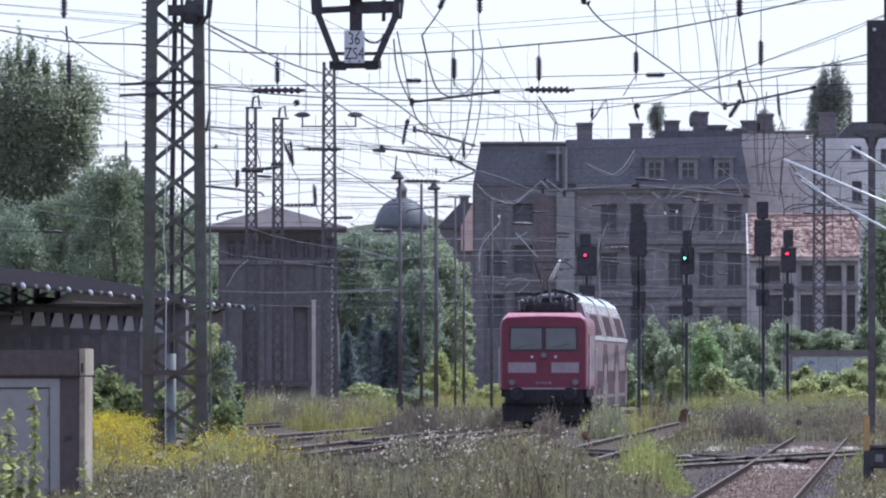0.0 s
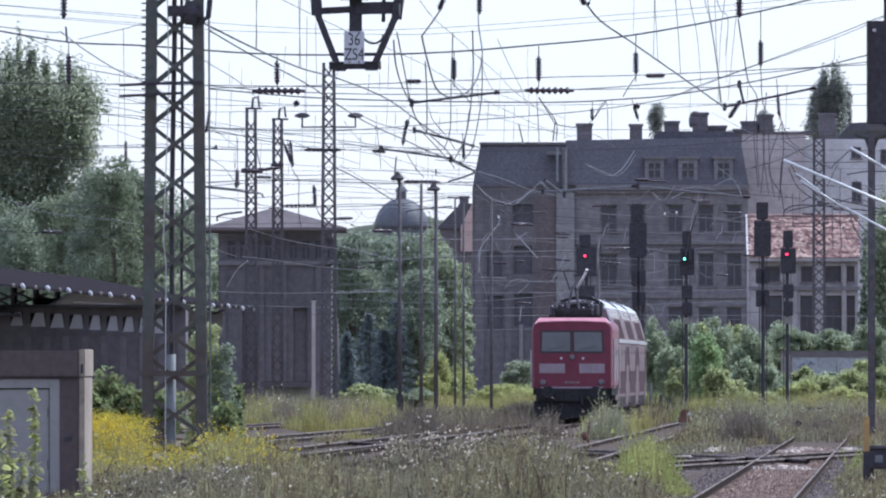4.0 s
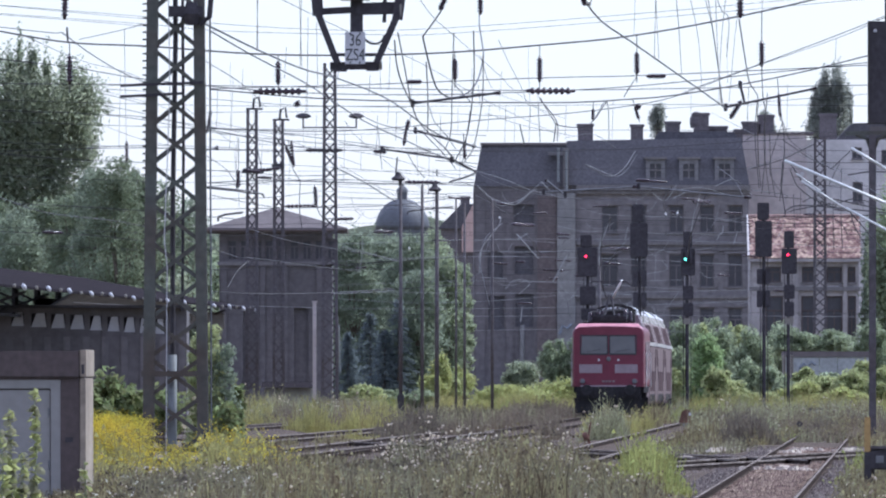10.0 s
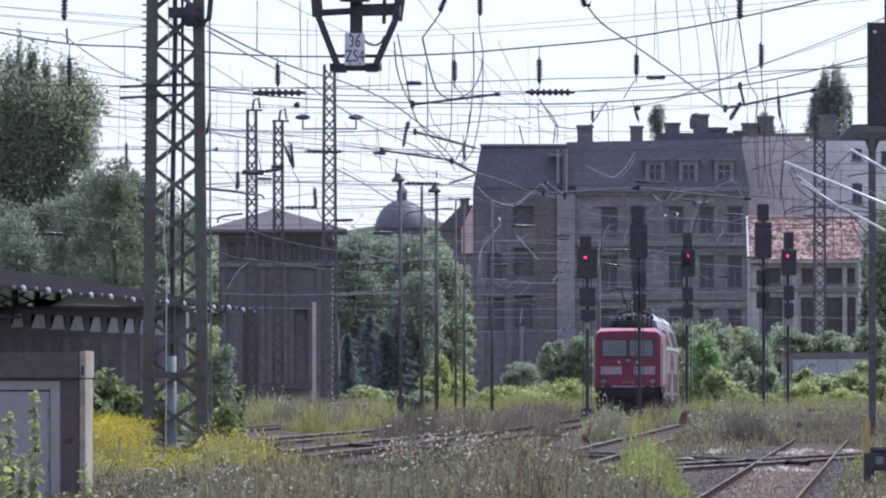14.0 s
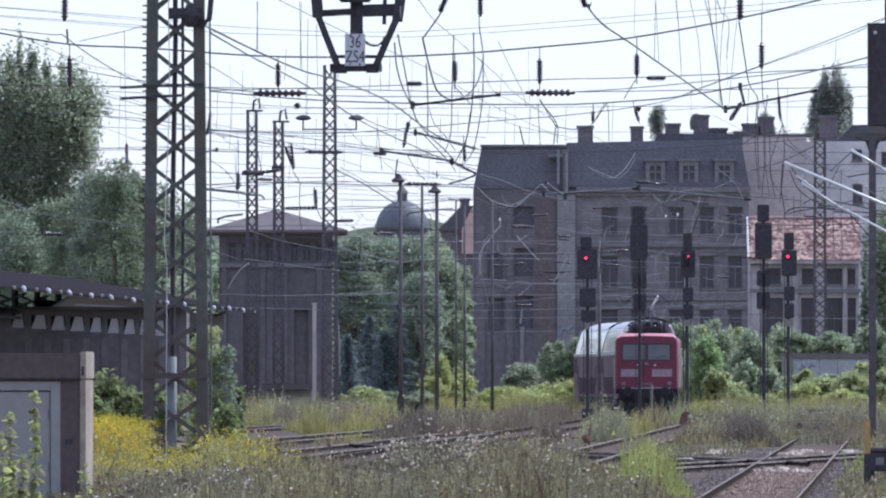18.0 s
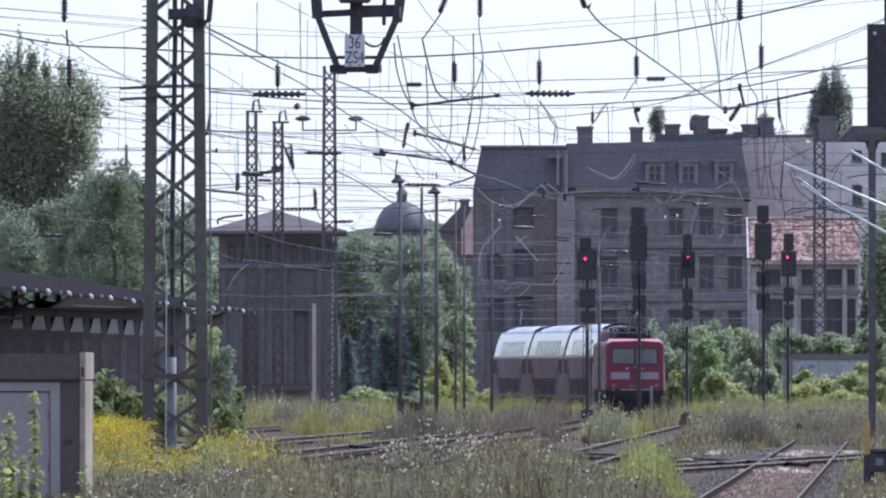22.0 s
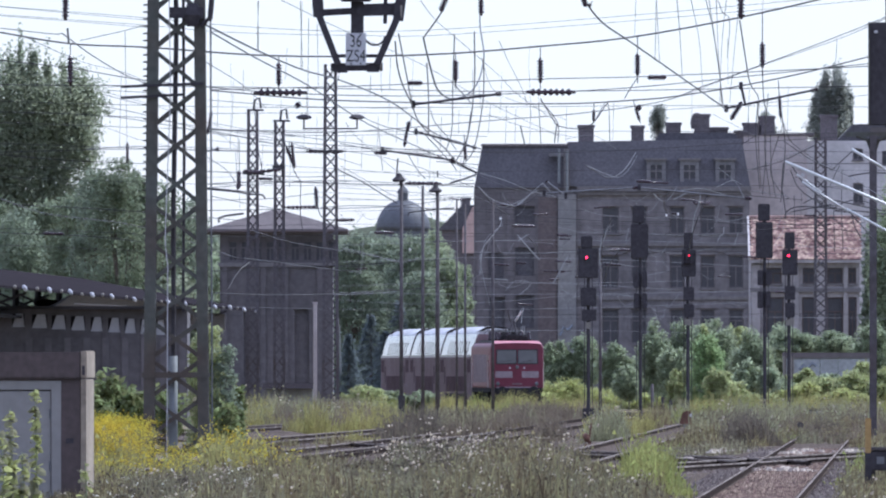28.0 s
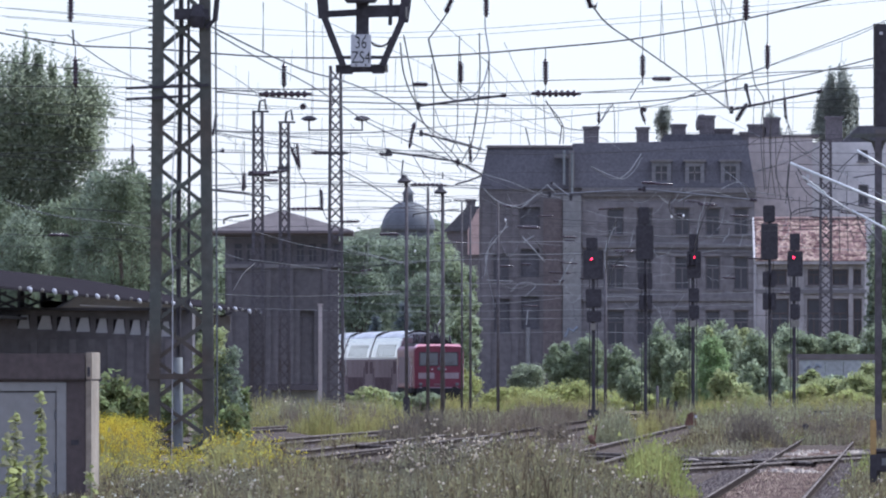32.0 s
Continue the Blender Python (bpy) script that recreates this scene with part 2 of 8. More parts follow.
DRY = leaves("dry_weeds", (0.268, 0.24, 0.156), (0.174, 0.162, 0.104), 0.6)
OLIVE = leaves("olive_weeds", (0.27, 0.228, 0.128), (0.173, 0.153, 0.087), 0.6)
SAGE = leaves("sage_green_weeds", (0.33, 0.312, 0.192), (0.24, 0.24, 0.146), 0.4)
UMBER = leaves("umber_dock_weeds", (0.185, 0.155, 0.118), (0.14, 0.12, 0.094), 0.35)
BROWN_GRASS = leaves("brown_seeding_grass", (0.23, 0.186, 0.14), (0.166, 0.14, 0.104), 0.35)
GREEN_GRASS = leaves("fresh_grass", (0.341, 0.341, 0.118), (0.248, 0.273, 0.093), 0.35)
FLUFF = leaves("pale_seed_heads", (0.72, 0.65, 0.55), (0.55, 0.48, 0.4), 0.3)


# ---- mesh helpers
class Mesh:
    """Collects boxes, tubes and plates of one part."""

    def __init__(self):
        self.v, self.f, self.weld = [], [], False

    def add(self, verts, faces):
        n = len(self.v)
        self.v += [tuple(p) for p in verts]
        self.f += [tuple(n + i for i in f) for f in faces]
        return self

    def box(self, x0, x1, y0, y1, z0, z1, m=None):
        p = [Vector((x, y, z)) for z in (z0, z1) for y in (y0, y1) for x in (x0, x1)]
        if m is not None:
            p = [m @ q for q in p]
        return self.add(p, [(0, 2, 3, 1), (4, 5, 7, 6), (0, 1, 5, 4), (2, 6, 7, 3), (0, 4, 6, 2), (1, 3, 7, 5)])

    def beam(self, a, b, w, h=None, up=(0, 0, 1)):
        """A square bar from a to b, w across and h the other way."""
        a, b, h = Vector(a), Vector(b), h or w
        d = (b - a).normalized()
        u = Vector(up)
        if abs(d.dot(u)) > 0.98:
            u = Vector((0, 1, 0))
        s = d.cross(u).normalized() * (w / 2)
        t = s.cross(d).normalized() * (h / 2)
        p = [q + i * s + j * t for q in (a, b) for i, j in ((-1, -1), (1, -1), (1, 1), (-1, 1))]
        return self.add(p, [(3, 2, 1, 0), (4, 5, 6, 7), (0, 1, 5, 4), (1, 2, 6, 5), (2, 3, 7, 6), (3, 0, 4, 7)])

    def tube(self, points, r, n=6, r1=None):
        pts = [Vector(p) for p in points]
        rings = []
        for i, p in enumerate(pts):
            d = (pts[min(i + 1, len(pts) - 1)] - pts[max(i - 1, 0)]).normalized()
            u = Vector((0, 0, 1)) if abs(d.z) < 0.9 else Vector((0, 1, 0))
            s = d.cross(u).normalized()
            t = s.cross(d)
            k = i / max(1, len(pts) - 1)
            rr = r if r1 is None else r + (r1 - r) * k
            rings.append([p + rr * (math.cos(a) * s + math.sin(a) * t) for a in (2 * math.pi * j / n for j in range(n))])
        verts = [q for ring in rings for q in ring]
        faces = [(i * n + j, i * n + (j + 1) % n, (i + 1) * n + (j + 1) % n, (i + 1) * n + j) for i in range(len(pts) - 1) for j in range(n)]
        faces += [tuple(range(n))[::-1], tuple((len(pts) - 1) * n + j for j in range(n))]
        return self.add(verts, faces)

    def lathe(self, a, b, profile, n=10):
        """A turned body from a to b; profile: (share of the way, radius)."""
        a, b = Vector(a), Vector(b)
        d = (b - a).normalized()
        u = Vector((0, 0, 1)) if abs(d.z) < 0.9 else Vector((0, 1, 0))
        s = d.cross(u).normalized()
        t = s.cross(d)
        verts = [a + (b - a) * k + r * (math.cos(w) * s + math.sin(w) * t) for k, r in profile for w in (2 * math.pi * j / n for j in range(n))]
        faces = [(i * n + j, i * n + (j + 1) % n, (i + 1) * n + (j + 1) % n, (i + 1) * n + j) for i in range(len(profile) - 1) for j in range(n)]
        faces += [tuple(range(n))[::-1], tuple((len(profile) - 1) * n + j for j in range(n))]
        return self.add(verts, faces)

    def prism(self, outline, y0, y1):
        """An outline of (x, z) drawn out from y0 to y1."""
        n = len(outline)
        v = [(x, y0, z) for x, z in outline] + [(x, y1, z) for x, z in outline]
        return self.add(v, [tuple(range(n)), tuple(range(2 * n - 1, n - 1, -1))] + [(i, n + i, n + (i + 1) % n, (i + 1) % n) for i in range(n)])

    def wall(self, x0, x1, y0, y1, z0, z1, holes=()):
        """A slab with openings (x0, x1, z0, z1) that go right through it."""
        self.weld = True
        xs = sorted({x0, x1, *[c for h in holes for c in h[:2] if x0 < c < x1]})
        zs = sorted({z0, z1, *[c for h in holes for c in h[2:] if z0 < c < z1]})
        for i in range(len(xs) - 1):
            for j in range(len(zs) - 1):
                cx, cz = (xs[i] + xs[i + 1]) / 2, (zs[j] + zs[j + 1]) / 2
                if not any(h[0] < cx < h[1] and h[2] < cz < h[3] for h in holes):
                    self.box(xs[i], xs[i + 1], y0, y1, zs[j], zs[j + 1])
        return self

    def data(self, name, material, smooth=False, bevel=0.0):
        me = bpy.data.meshes.new(name)
        me.from_pydata(self.v, [], self.f)
        bm = bmesh.new()
        bm.from_mesh(me)
        if self.weld:
            bmesh.ops.remove_doubles(bm, verts=bm.verts, dist=1e-4)
            seen = {}
            for f in bm.faces:
                seen.setdefault(frozenset(v.index for v in f.verts), []).append(f)
            bmesh.ops.delete(bm, geom=[f for g in seen.values() if len(g) > 1 for f in g], context="FACES")
        bmesh.ops.recalc_face_normals(bm, faces=bm.faces)
        if bevel:
            bmesh.ops.remove_doubles(bm, verts=bm.verts, dist=1e-4)
            bmesh.ops.bevel(bm, geom=bm.edges, offset=bevel, segments=2, affect="EDGES", clamp_overlap=True)
        bm.to_mesh(me)
        bm.free()
        if smooth:
            me.shade_smooth()
        me.materials.append(material)
        return me


def part(name, mesh, material, parent, label="", smooth=False, bevel=0.0, at=None):
    ob = new(name, mesh.data(name, material, smooth, bevel) if isinstance(mesh, Mesh) else mesh)
    ob.parent = parent
    if at is not None:
        ob.matrix_basis = at
    return tagged(ob, label)


def thing(name, m, label, category, group="", kind=""):
    ob = new(name)
    ob.matrix_basis = m
    ob.empty_display_size = 0.2
    return tagged(ob, label, category, group, kind)


def solid(name, mesh, material, label, category, group="", kind="", smooth=False, bevel=0.0):
    return tagged(new(name, mesh.data(name, material, smooth, bevel)), label, category, group, kind)


# ---- lie of the land
def fall(d):
    """The yard falls a little towards its far end, fitted so that the train sits right in the camera's view."""
    k = min(1, max(0, (d - 760) / 190))
    return -0.26 * k * k * (3 - 2 * k)


# ---- the lines of track
def main_line(d):
    """x of the main line's centre at distance d: straight, then a long curve to the left."""
    x = 3.41 + 0.0258 * (d - 610)
    k, a, b = 0.00098, 851, 949.5
    if d > a:
        c = min(d, b) - a
        x -= 0.5 * k * c * c + (k * (b - a) * (d - b) if d > b else 0)
    return x


def beside(off):
    return lambda d: 3.41 + 0.0258 * (d - 610) + off


TRACKS = [(main_line, 250, 1250), (beside(9.85), 240, 900), (beside(4.85), 250, 900), (lambda d: 7.8 + 0.1 * (d - 401), 335, 470),
          (lambda d: -3.9 + 0.032 * (d - 413), 340, 560), (lambda d: -6.4 + 0.045 * (d - 615), 540, 720), (lambda d: main_line(d) + 1.8 * (570 - d) / 100, 400, 560),
          (beside(14.6), 420, 900), (lambda d: 4.47 - 0.092 * (d - 413), 385, 480), (lambda d: -4.6 + 0.038 * (d - 507), 470, 610)]
# ---- ground
ground = Mesh()
gx = [-2500, -300, -60, -30, -15, 0, 15, 30, 60, 300, 2500]
gy = [-300, 0, 200, 300, 400, 500, 600, 700, 760, 800, 830, 860, 900, 950, 1000, 1100, 1300, 2000, 4700]
ground.add([(x, y, -0.22 + fall(y) + (0.04 * math.sin(x * 0.3 + y * 0.05) if abs(x) < 61 and 100 < y < 1200 else 0)) for y in gy for x in gx],
           [(j * 11 + i, j * 11 + i + 1, j * 11 + i + 12, j * 11 + i + 11) for j in range(len(gy) - 1) for i in range(10)])
solid("ground", ground, EARTH, "dry overgrown railway ground with grass", "ground", kind="structure", smooth=True)


def track_bed(line, d0, d1):
    m = Mesh()
    n = max(2, int((d1 - d0) / 12))
    ds = [d0 + (d1 - d0) * i / n for i in range(n + 1)]
    v, f = [], []
    for i, d in enumerate(ds):
        x = line(d)
        for j, (o, z) in enumerate(((-2.3, -0.26), (-1.6, -0.155), (1.6, -0.155), (2.3, -0.26))):
            v.append((x + o, d, z + fall(d) + 0.004 * (len(TRACKS) - j % 2)))
        if i:
            f += [((i - 1) * 4 + j, (i - 1) * 4 + j + 1, i * 4 + j + 1, i * 4 + j) for j in range(3)]
    m.add(v, f)
    return m


def build_track(index, line, d0, d1):
    bed = solid("track_bed", track_bed(line, d0, d1), BALLAST, "brown ballast of an overgrown railway track", "track bed", "railway tracks", kind="structure")
    n = max(2, int((d1 - d0) / 10))
    ds = [d0 + (d1 - d0) * i / n for i in range(n + 1)]
    for side in (-0.7535, 0.7535):
        m = Mesh()
        prof = [(-0.06, -0.155), (0.06, -0.155), (0.06, -0.135), (0.012, -0.12), (0.012, -0.045), (0.036, -0.035), (0.036, 0.0), (-0.036, 0.0), (-0.036, -0.035), (-0.012, -0.045),
                (-0.012, -0.12), (-0.06, -0.135)]
        k = len(prof)
        v = [(line(d) + side + px, d, pz + fall(d) + 0.001 * index) for d in ds for px, pz in prof]
        f = [(i * k + j, i * k + (j + 1) % k, (i + 1) * k + (j + 1) % k, (i + 1) * k + j) for i in range(len(ds) - 1) for j in range(k)]
        rail = part("rail", m.add(v, f), RAIL, bed, "rusty steel rail")
        cap = ((-0.012, 0.003), (0.03, 0.003)) if index < 2 else ((-0.038, -0.03), (-0.038, 0.003), (0.038, 0.003), (0.038, -0.03))
        k = len(cap)
        top = [(line(d) + side + px, d, pz + fall(d) + 0.001 * index) for d in ds for px, pz in cap]
        part("running_surface", Mesh().add(top, [(k * i + j, k * i + j + 1, k * i + k + j + 1, k * i + k + j) for i in range(len(ds) - 1) for j in range(k - 1)]), RAIL_TOP, rail, "running surface painted paler for the light it catches")
    return bed


def stones(name, line, d0, d1, count, x0, x1, seed, material=None):
    """Loose ballast stones on a track bed."""
    rng = random.Random(seed)
    v, f = [], []
    for _ in range(count):
        d = 1 / rng.uniform(1 / d1, 1 / d0)
        x, r = line(d) + rng.uniform(x0, x1), rng.uniform(0.03, 0.08)
        z = -0.14 if abs(x - line(d)) < 1.45 else -0.19
        n = len(v)
        v += [(x + r * rng.uniform(0.7, 1.2) * a, d + r * b, z + r * c * rng.uniform(0.6, 1.1)) for a, b, c in ((-1, 0, 0), (0, -1, 0.1), (1, 0, 0), (0, 1, 0.1), (0.1, 0, 0.9))]
        f += [(n, n + 1, n + 4), (n + 1, n + 2, n + 4), (n + 2, n + 3, n + 4), (n + 3, n, n + 4)]
    me = bpy.data.meshes.new(name)
    me.from_pydata(v, [], f)
    me.materials.append(material or STONE_DARK)
    return tagged(new(name, me), "loose brown and grey ballast stones", "gravel", kind="stuff")


BEDS = [build_track(i, *t) for i, t in enumerate(TRACKS)]

stones("ballast_stones", TRACKS[1][0], 250, 470, 15000, -0.68, 0.68, 4, STONE)
stones("ballast_stones", TRACKS[1][0], 250, 470, 11000, -2.3, -0.82, 14)
stones("ballast_stones", TRACKS[1][0], 250, 470, 8000, 0.82, 2.2, 24)
stones("ballast_stones", TRACKS[2][0], 300, 420, 4500, -1.9, 1.9, 5)
stones("ballast_stones", TRACKS[3][0], 340, 460, 3500, -1.6, 1.6, 6)
stones("ballast_stones", TRACKS[4][0], 370, 540, 3000, -1.5, 1.5, 7)
stones("ballast_stones", TRACKS[5][0], 545, 715, 3500, -1.6, 1.6, 17)
stones("ballast_stones", TRACKS[9][0], 475, 605, 3000, -1.6, 1.6, 18)
stones("ballast_stones", TRACKS[6][0], 400, 540, 3000, -1.5, 1.5, 8)
stones("ballast_stones", TRACKS[8][0], 385, 470, 2000, -1.5, 1.5, 9)

# ---- plants


OPEN = [((TRACKS[1][0], 240, 500), 0.0, 1.0), (TRACKS[3], 0.0, 0.9), ((TRACKS[2][0], 250, 640), 385, 0.9), (TRACKS[0], 560, 1.3), ((TRACKS[0][0], 250, 560), 400, 0.8), (TRACKS[8], 0, 0.9),
        (TRACKS[4], 370, 0.9), (TRACKS[5], 0, 0.9), (TRACKS[9], 0, 0.8), (TRACKS[6], 420, 0.8)]


def off_track(x, d):
    """How far the nearest open track's edge is; below nought on it. The other tracks are overgrown."""
    best = 99.0
    for (line, a, b), start, half in OPEN:
        if a <= d <= b and d > start:
            best = min(best, abs(line(d) - x) - half)
    return best


def blades(name, spots, material, label, category="weeds", width=0.02, lean=0.35, per=5, heads=None, rng=None, tall=(0.4, 1.15)):
    """Clumps of thin bent blades; spots: (x, y, z, height). One object that nobody could count."""
    rng = rng or random.Random(3)
    v, f, hv, hf = [], [], [], []
    for x, y, z, h in spots:
        for _ in range(per):
            a = rng.uniform(0, 6.28)
            hh = h * rng.uniform(*tall)
            bx, by = x + rng.gauss(0, 0.12), y + rng.gauss(0, 0.3)
            lx, ly = math.cos(a) * lean * hh * rng.random(), math.sin(a) * lean * hh * rng.random()
            w = width * rng.uniform(0.6, 1.5)
            n = len(v)
            v += [(bx - w, by, z), (bx + w, by, z), (bx + lx * 0.35 - w, by + ly * 0.35, z + hh * 0.6), (bx + lx * 0.35 + w, by + ly * 0.35, z + hh * 0.6), (bx + lx, by + ly, z + hh)]
            f += [(n, n + 1, n + 3, n + 2), (n + 2, n + 3, n + 4)]
            # small leaves up the stalk
            for q in range(1 + (rng.random() < 0.5)):
                k = rng.uniform(0.25, 0.95)
                s = rng.choice((-1, 1)) * rng.uniform(0.02, 0.085) * (0.5 + 0.5 * h) * (width / 0.009) ** 0.6
                n = len(v)
                cx, cy, cz = bx + lx * k * k, by + ly * k * k, z + hh * k
                v += [(cx, cy, cz), (cx + s, cy + rng.uniform(-0.1, 0.1), cz + abs(s) * rng.uniform(-0.2, 0.9)), (cx + s * 0.5, cy, cz + abs(s) * 0.9 + w)]
                f += [(n, n + 1, n + 2)]
            if heads and rng.random() < heads[1]:
                for q in range(heads[2]):
                    r = heads[3] * rng.uniform(0.6, 1.3)
                    cx, cy, cz = bx + lx + rng.gauss(0, heads[4]), by + ly + rng.gauss(0, heads[4]), z + hh + rng.gauss(0, heads[4]) * 0.7
                    n = len(hv)
                    hv += [(cx - r, cy, cz), (cx, cy - r, cz + r * 0.3), (cx + r, cy, cz), (cx, cy + r, cz + r * 0.2), (cx, cy, cz + r), (cx, cy, cz - r * 0.7)]
                    hf += [(n, n + 1, n + 4), (n + 1, n + 2, n + 4), (n + 2, n + 3, n + 4), (n + 3, n, n + 4), (n + 1, n, n + 5), (n + 2, n + 1, n + 5), (n, n + 3, n + 5), (n + 3, n + 2, n + 5)]
    me = bpy.data.meshes.new(name)
    me.from_pydata(v, [], f)
    me.materials.append(material)
    ob = tagged(new(name, me), label, category, kind="stuff")
    if heads and hv:
        me = bpy.data.meshes.new(heads[5])
        me.from_pydata(hv, [], hf)
        me.materials.append(heads[0])
        part(heads[5], me, None, ob, heads[6])["kind"] = "stuff"
    return ob


def scatter(count, b0, b1, d0, d1, h0, h1, seed, uneven=0.5, gaps=-0.2):
    """Spots between two bearings and two distances, kept off the open tracks; the plants' height goes from h0 to h1 between the bearings."""
    rng = random.Random(seed)
    out = []
    for _ in range(count):
        d = 1 / rng.uniform(1 / d1, 1 / d0)
        b = rng.uniform(b0, b1)
        x = (b - MID) * d / RANGE
        t = off_track(x, d)
        patch = noise.noise(Vector((x * 0.45, d * 0.04, seed))) + 0.5 * noise.noise(Vector((x * 1.7, d * 0.12, seed + 5)))
        if t < 0 or patch < gaps:
            continue
        h = h0 + (h1 - h0) * (b - b0) / (b1 - b0)
        out.append((x, d, -0.24 + fall(d), h * (1 + uneven * patch * 1.6) * rng.uniform(0.7, 1.15) * (0.45 if t < 0.5 else 1)))
    return out


def mounds(name, material, label, seed, *areas, heads=None, width=0.008, per=4, category="weeds"):
    """Soft rounded clumps of thin stalks: (count, b0, b1, d0, d1, half width, height, stalks)."""
    rng = random.Random(seed)
    spots = []
    for count, b0, b1, d0, d1, half, height, stalks in areas:
        for _ in range(count):
            d, b = 1 / rng.uniform(1 / d1, 1 / d0), rng.uniform(b0, b1)
            cx, w, h = (b - MID) * d / RANGE, half * rng.uniform(0.6, 1.4), height * rng.uniform(0.8, 1.5)
            if off_track(cx, d) < 0.1:
                continue
            for _ in range(stalks):
                a, r = rng.uniform(0, 6.283), math.sqrt(rng.random())
                x, y = cx + w * r * math.cos(a), d + 1.4 * w * r * math.sin(a)
                if off_track(x, y) > -0.1:
                    spots.append((x, y, -0.24 + fall(y), h * (1.05 - 0.75 * r * r) * rng.uniform(0.75, 1.12)))
    return blades(name, spots, material, label, category, width, 0.55, per, heads, rng, (0.35, 1.1))


def crown(blobs, count, size, seed):
    """Leaves on the shells of many lumps: (x, y, z, rx, ry, rz)."""
    rng = random.Random(seed)
    m = Mesh()
    weights = [b[3] * b[5] for b in blobs]
    for b in rng.choices(blobs, weights, k=count):
        a, c = rng.uniform(0, 6.283), rng.uniform(-1, 1)
        s = math.sqrt(1 - c * c)
        k = min(1.22, max(0.05, rng.gauss(0.78, 0.26)))
        p = Vector((b[0] + b[3] * k * s * math.cos(a), b[1] + b[4] * k * s * math.sin(a), b[2] + b[5] * k * c))
        q = size * rng.uniform(0.55, 1.4)
        r = Euler((rng.uniform(-1.1, 1.1), rng.uniform(-1.1, 1.1), rng.uniform(0, 6.28))).to_matrix()
        n = len(m.v)
        m.v += [tuple(p + r @ Vector(o)) for o in ((-q, 0, 0), (-0.1 * q, -0.55 * q, 0.12 * q), (q, 0, -0.15 * q), (0.1 * q, 0.55 * q, 0.12 * q))]
        m.f += [(n, n + 1, n + 2), (n, n + 2, n + 3)]
    return m


def leaf_mesh(name, m, material):
    me = bpy.data.meshes.new(name)
    me.from_pydata(m.v, [], m.f)
    me.materials.append(material)
    return me


def lumps(cx, cy, cz, rx, ry, rz, n, seed, small=0.38):
    """An uneven cluster of lumps that fills an ellipsoid."""
    rng = random.Random(seed)
    out = []
    for _ in range(n):
        while True:
            p = Vector([rng.uniform(-1, 1) for _ in range(3)])
            if 0.25 < p.length < 1:
                break
        k = small * rng.choice((0.5, 0.7, 1.0, 1.3, 1.7))
        u, w = rng.uniform(0.7, 1.4), rng.uniform(0.6, 1.3)
        out.append((cx + p.x * rx * (1 - k * 0.6), cy + p.y * ry * (1 - k * 0.6), cz + p.z * rz * (1 - k * 0.5), rx * k * u, ry * k, rz * k * w))
    return out


def tree(name, base, blobs, count, size, material, label, seed, trunk=0.22, group="trees"):
    rng = random.Random(seed + 1)
    t = thing(name, pose(*base), label, "bush" if "bush" in name else "tree", group)
    m = Mesh()
    top = max(b[2] for b in blobs) * 0.8
    path = [Vector((0.1 * math.sin(i), 0.1 * math.cos(2 * i), top * i / 5 - 0.3 * (i == 0))) for i in range(6)]
    m.tube(path, trunk, 8, trunk * 0.25)
    for b in blobs[:14]:
        e = Vector(b[:3])
        s = Vector((0, 0, max(0.1, min(top, e.z * rng.uniform(0.35, 0.7)))))
        mid = (s + e) / 2 + Vector((0, 0, -0.1 * (e - s).length))
        m.tube([s, mid, e], trunk * 0.35, 5, trunk * 0.1)
    part("trunk", m, BARK, t, "brown trunk with limbs")
    part("crown", leaf_mesh("crown", crown(blobs, count, size, seed), material), None, t, label)
    return t


def tree_at(name, b, top_mark, d, half, material, label, seed, low_mark=None, count=2500, size=0.22, n=26, depth=None, trunk=0.22, small=0.38, group="trees"):
    """A tree or bush on bearing b whose crown reaches from low_mark up to top_mark and half marks to either side."""
    s = RANGE / d
    z1 = EYE + (LEVEL - top_mark) / s
    z0 = EYE + (LEVEL - low_mark) / s if low_mark is not None else 0.0
    z0 = max(z0, -0.1 + fall(d))
    r = half / s
    bl = lumps(0, 0, (z0 + z1) / 2 + 0.2, r, depth or r, (z1 - z0) / 2, n, seed, small)
    return tree(name, ((b - MID) / s, d, -0.22 + fall(d)), bl, count, size, material, label, seed, trunk, group)
# ---- houses behind the railway
def sash(parent, x0, x1, y, z0, z1, frame_mat=None, sill=True, cross=True):
    """A recessed window in a wall whose front is at y: frame, pane and sill."""
    fm = frame_mat or FIREWALL
    w = Mesh()
    t, c, zt = 0.09, (x0 + x1) / 2, z0 + (z1 - z0) * 0.66
    lights = [(x0 + t, c - 0.04, z0 + t, zt - 0.04), (c + 0.04, x1 - t, z0 + t, zt - 0.04), (x0 + t, x1 - t, zt + 0.04, z1 - t)] if cross else [(x0 + t, x1 - t, z0 + t, z1 - t)]
    w.wall(x0, x1, y + 0.1, y + 0.18, z0, z1, lights)
    ob = part("window", w, fm, parent)
    part("pane", Mesh().box(x0 + t, x1 - t, y + 0.14, y + 0.15, z0 + t, z1 - t), GLASS, ob)
    if sill:
        part("sill", Mesh().box(x0 - 0.1, x1 + 0.1, y - 0.1, y + 0.1, z0 - 0.1, z0 - 0.002), CORNICE, ob)
    return ob


def marks(d):
    """Metres from marks in the camera's view, on a plane square to it at distance d: functions of the mark across and
    the mark down.
    """
    s = RANGE / d
    return (lambda b: (b - MID) / s), (lambda e: EYE + (LEVEL - e) / s)


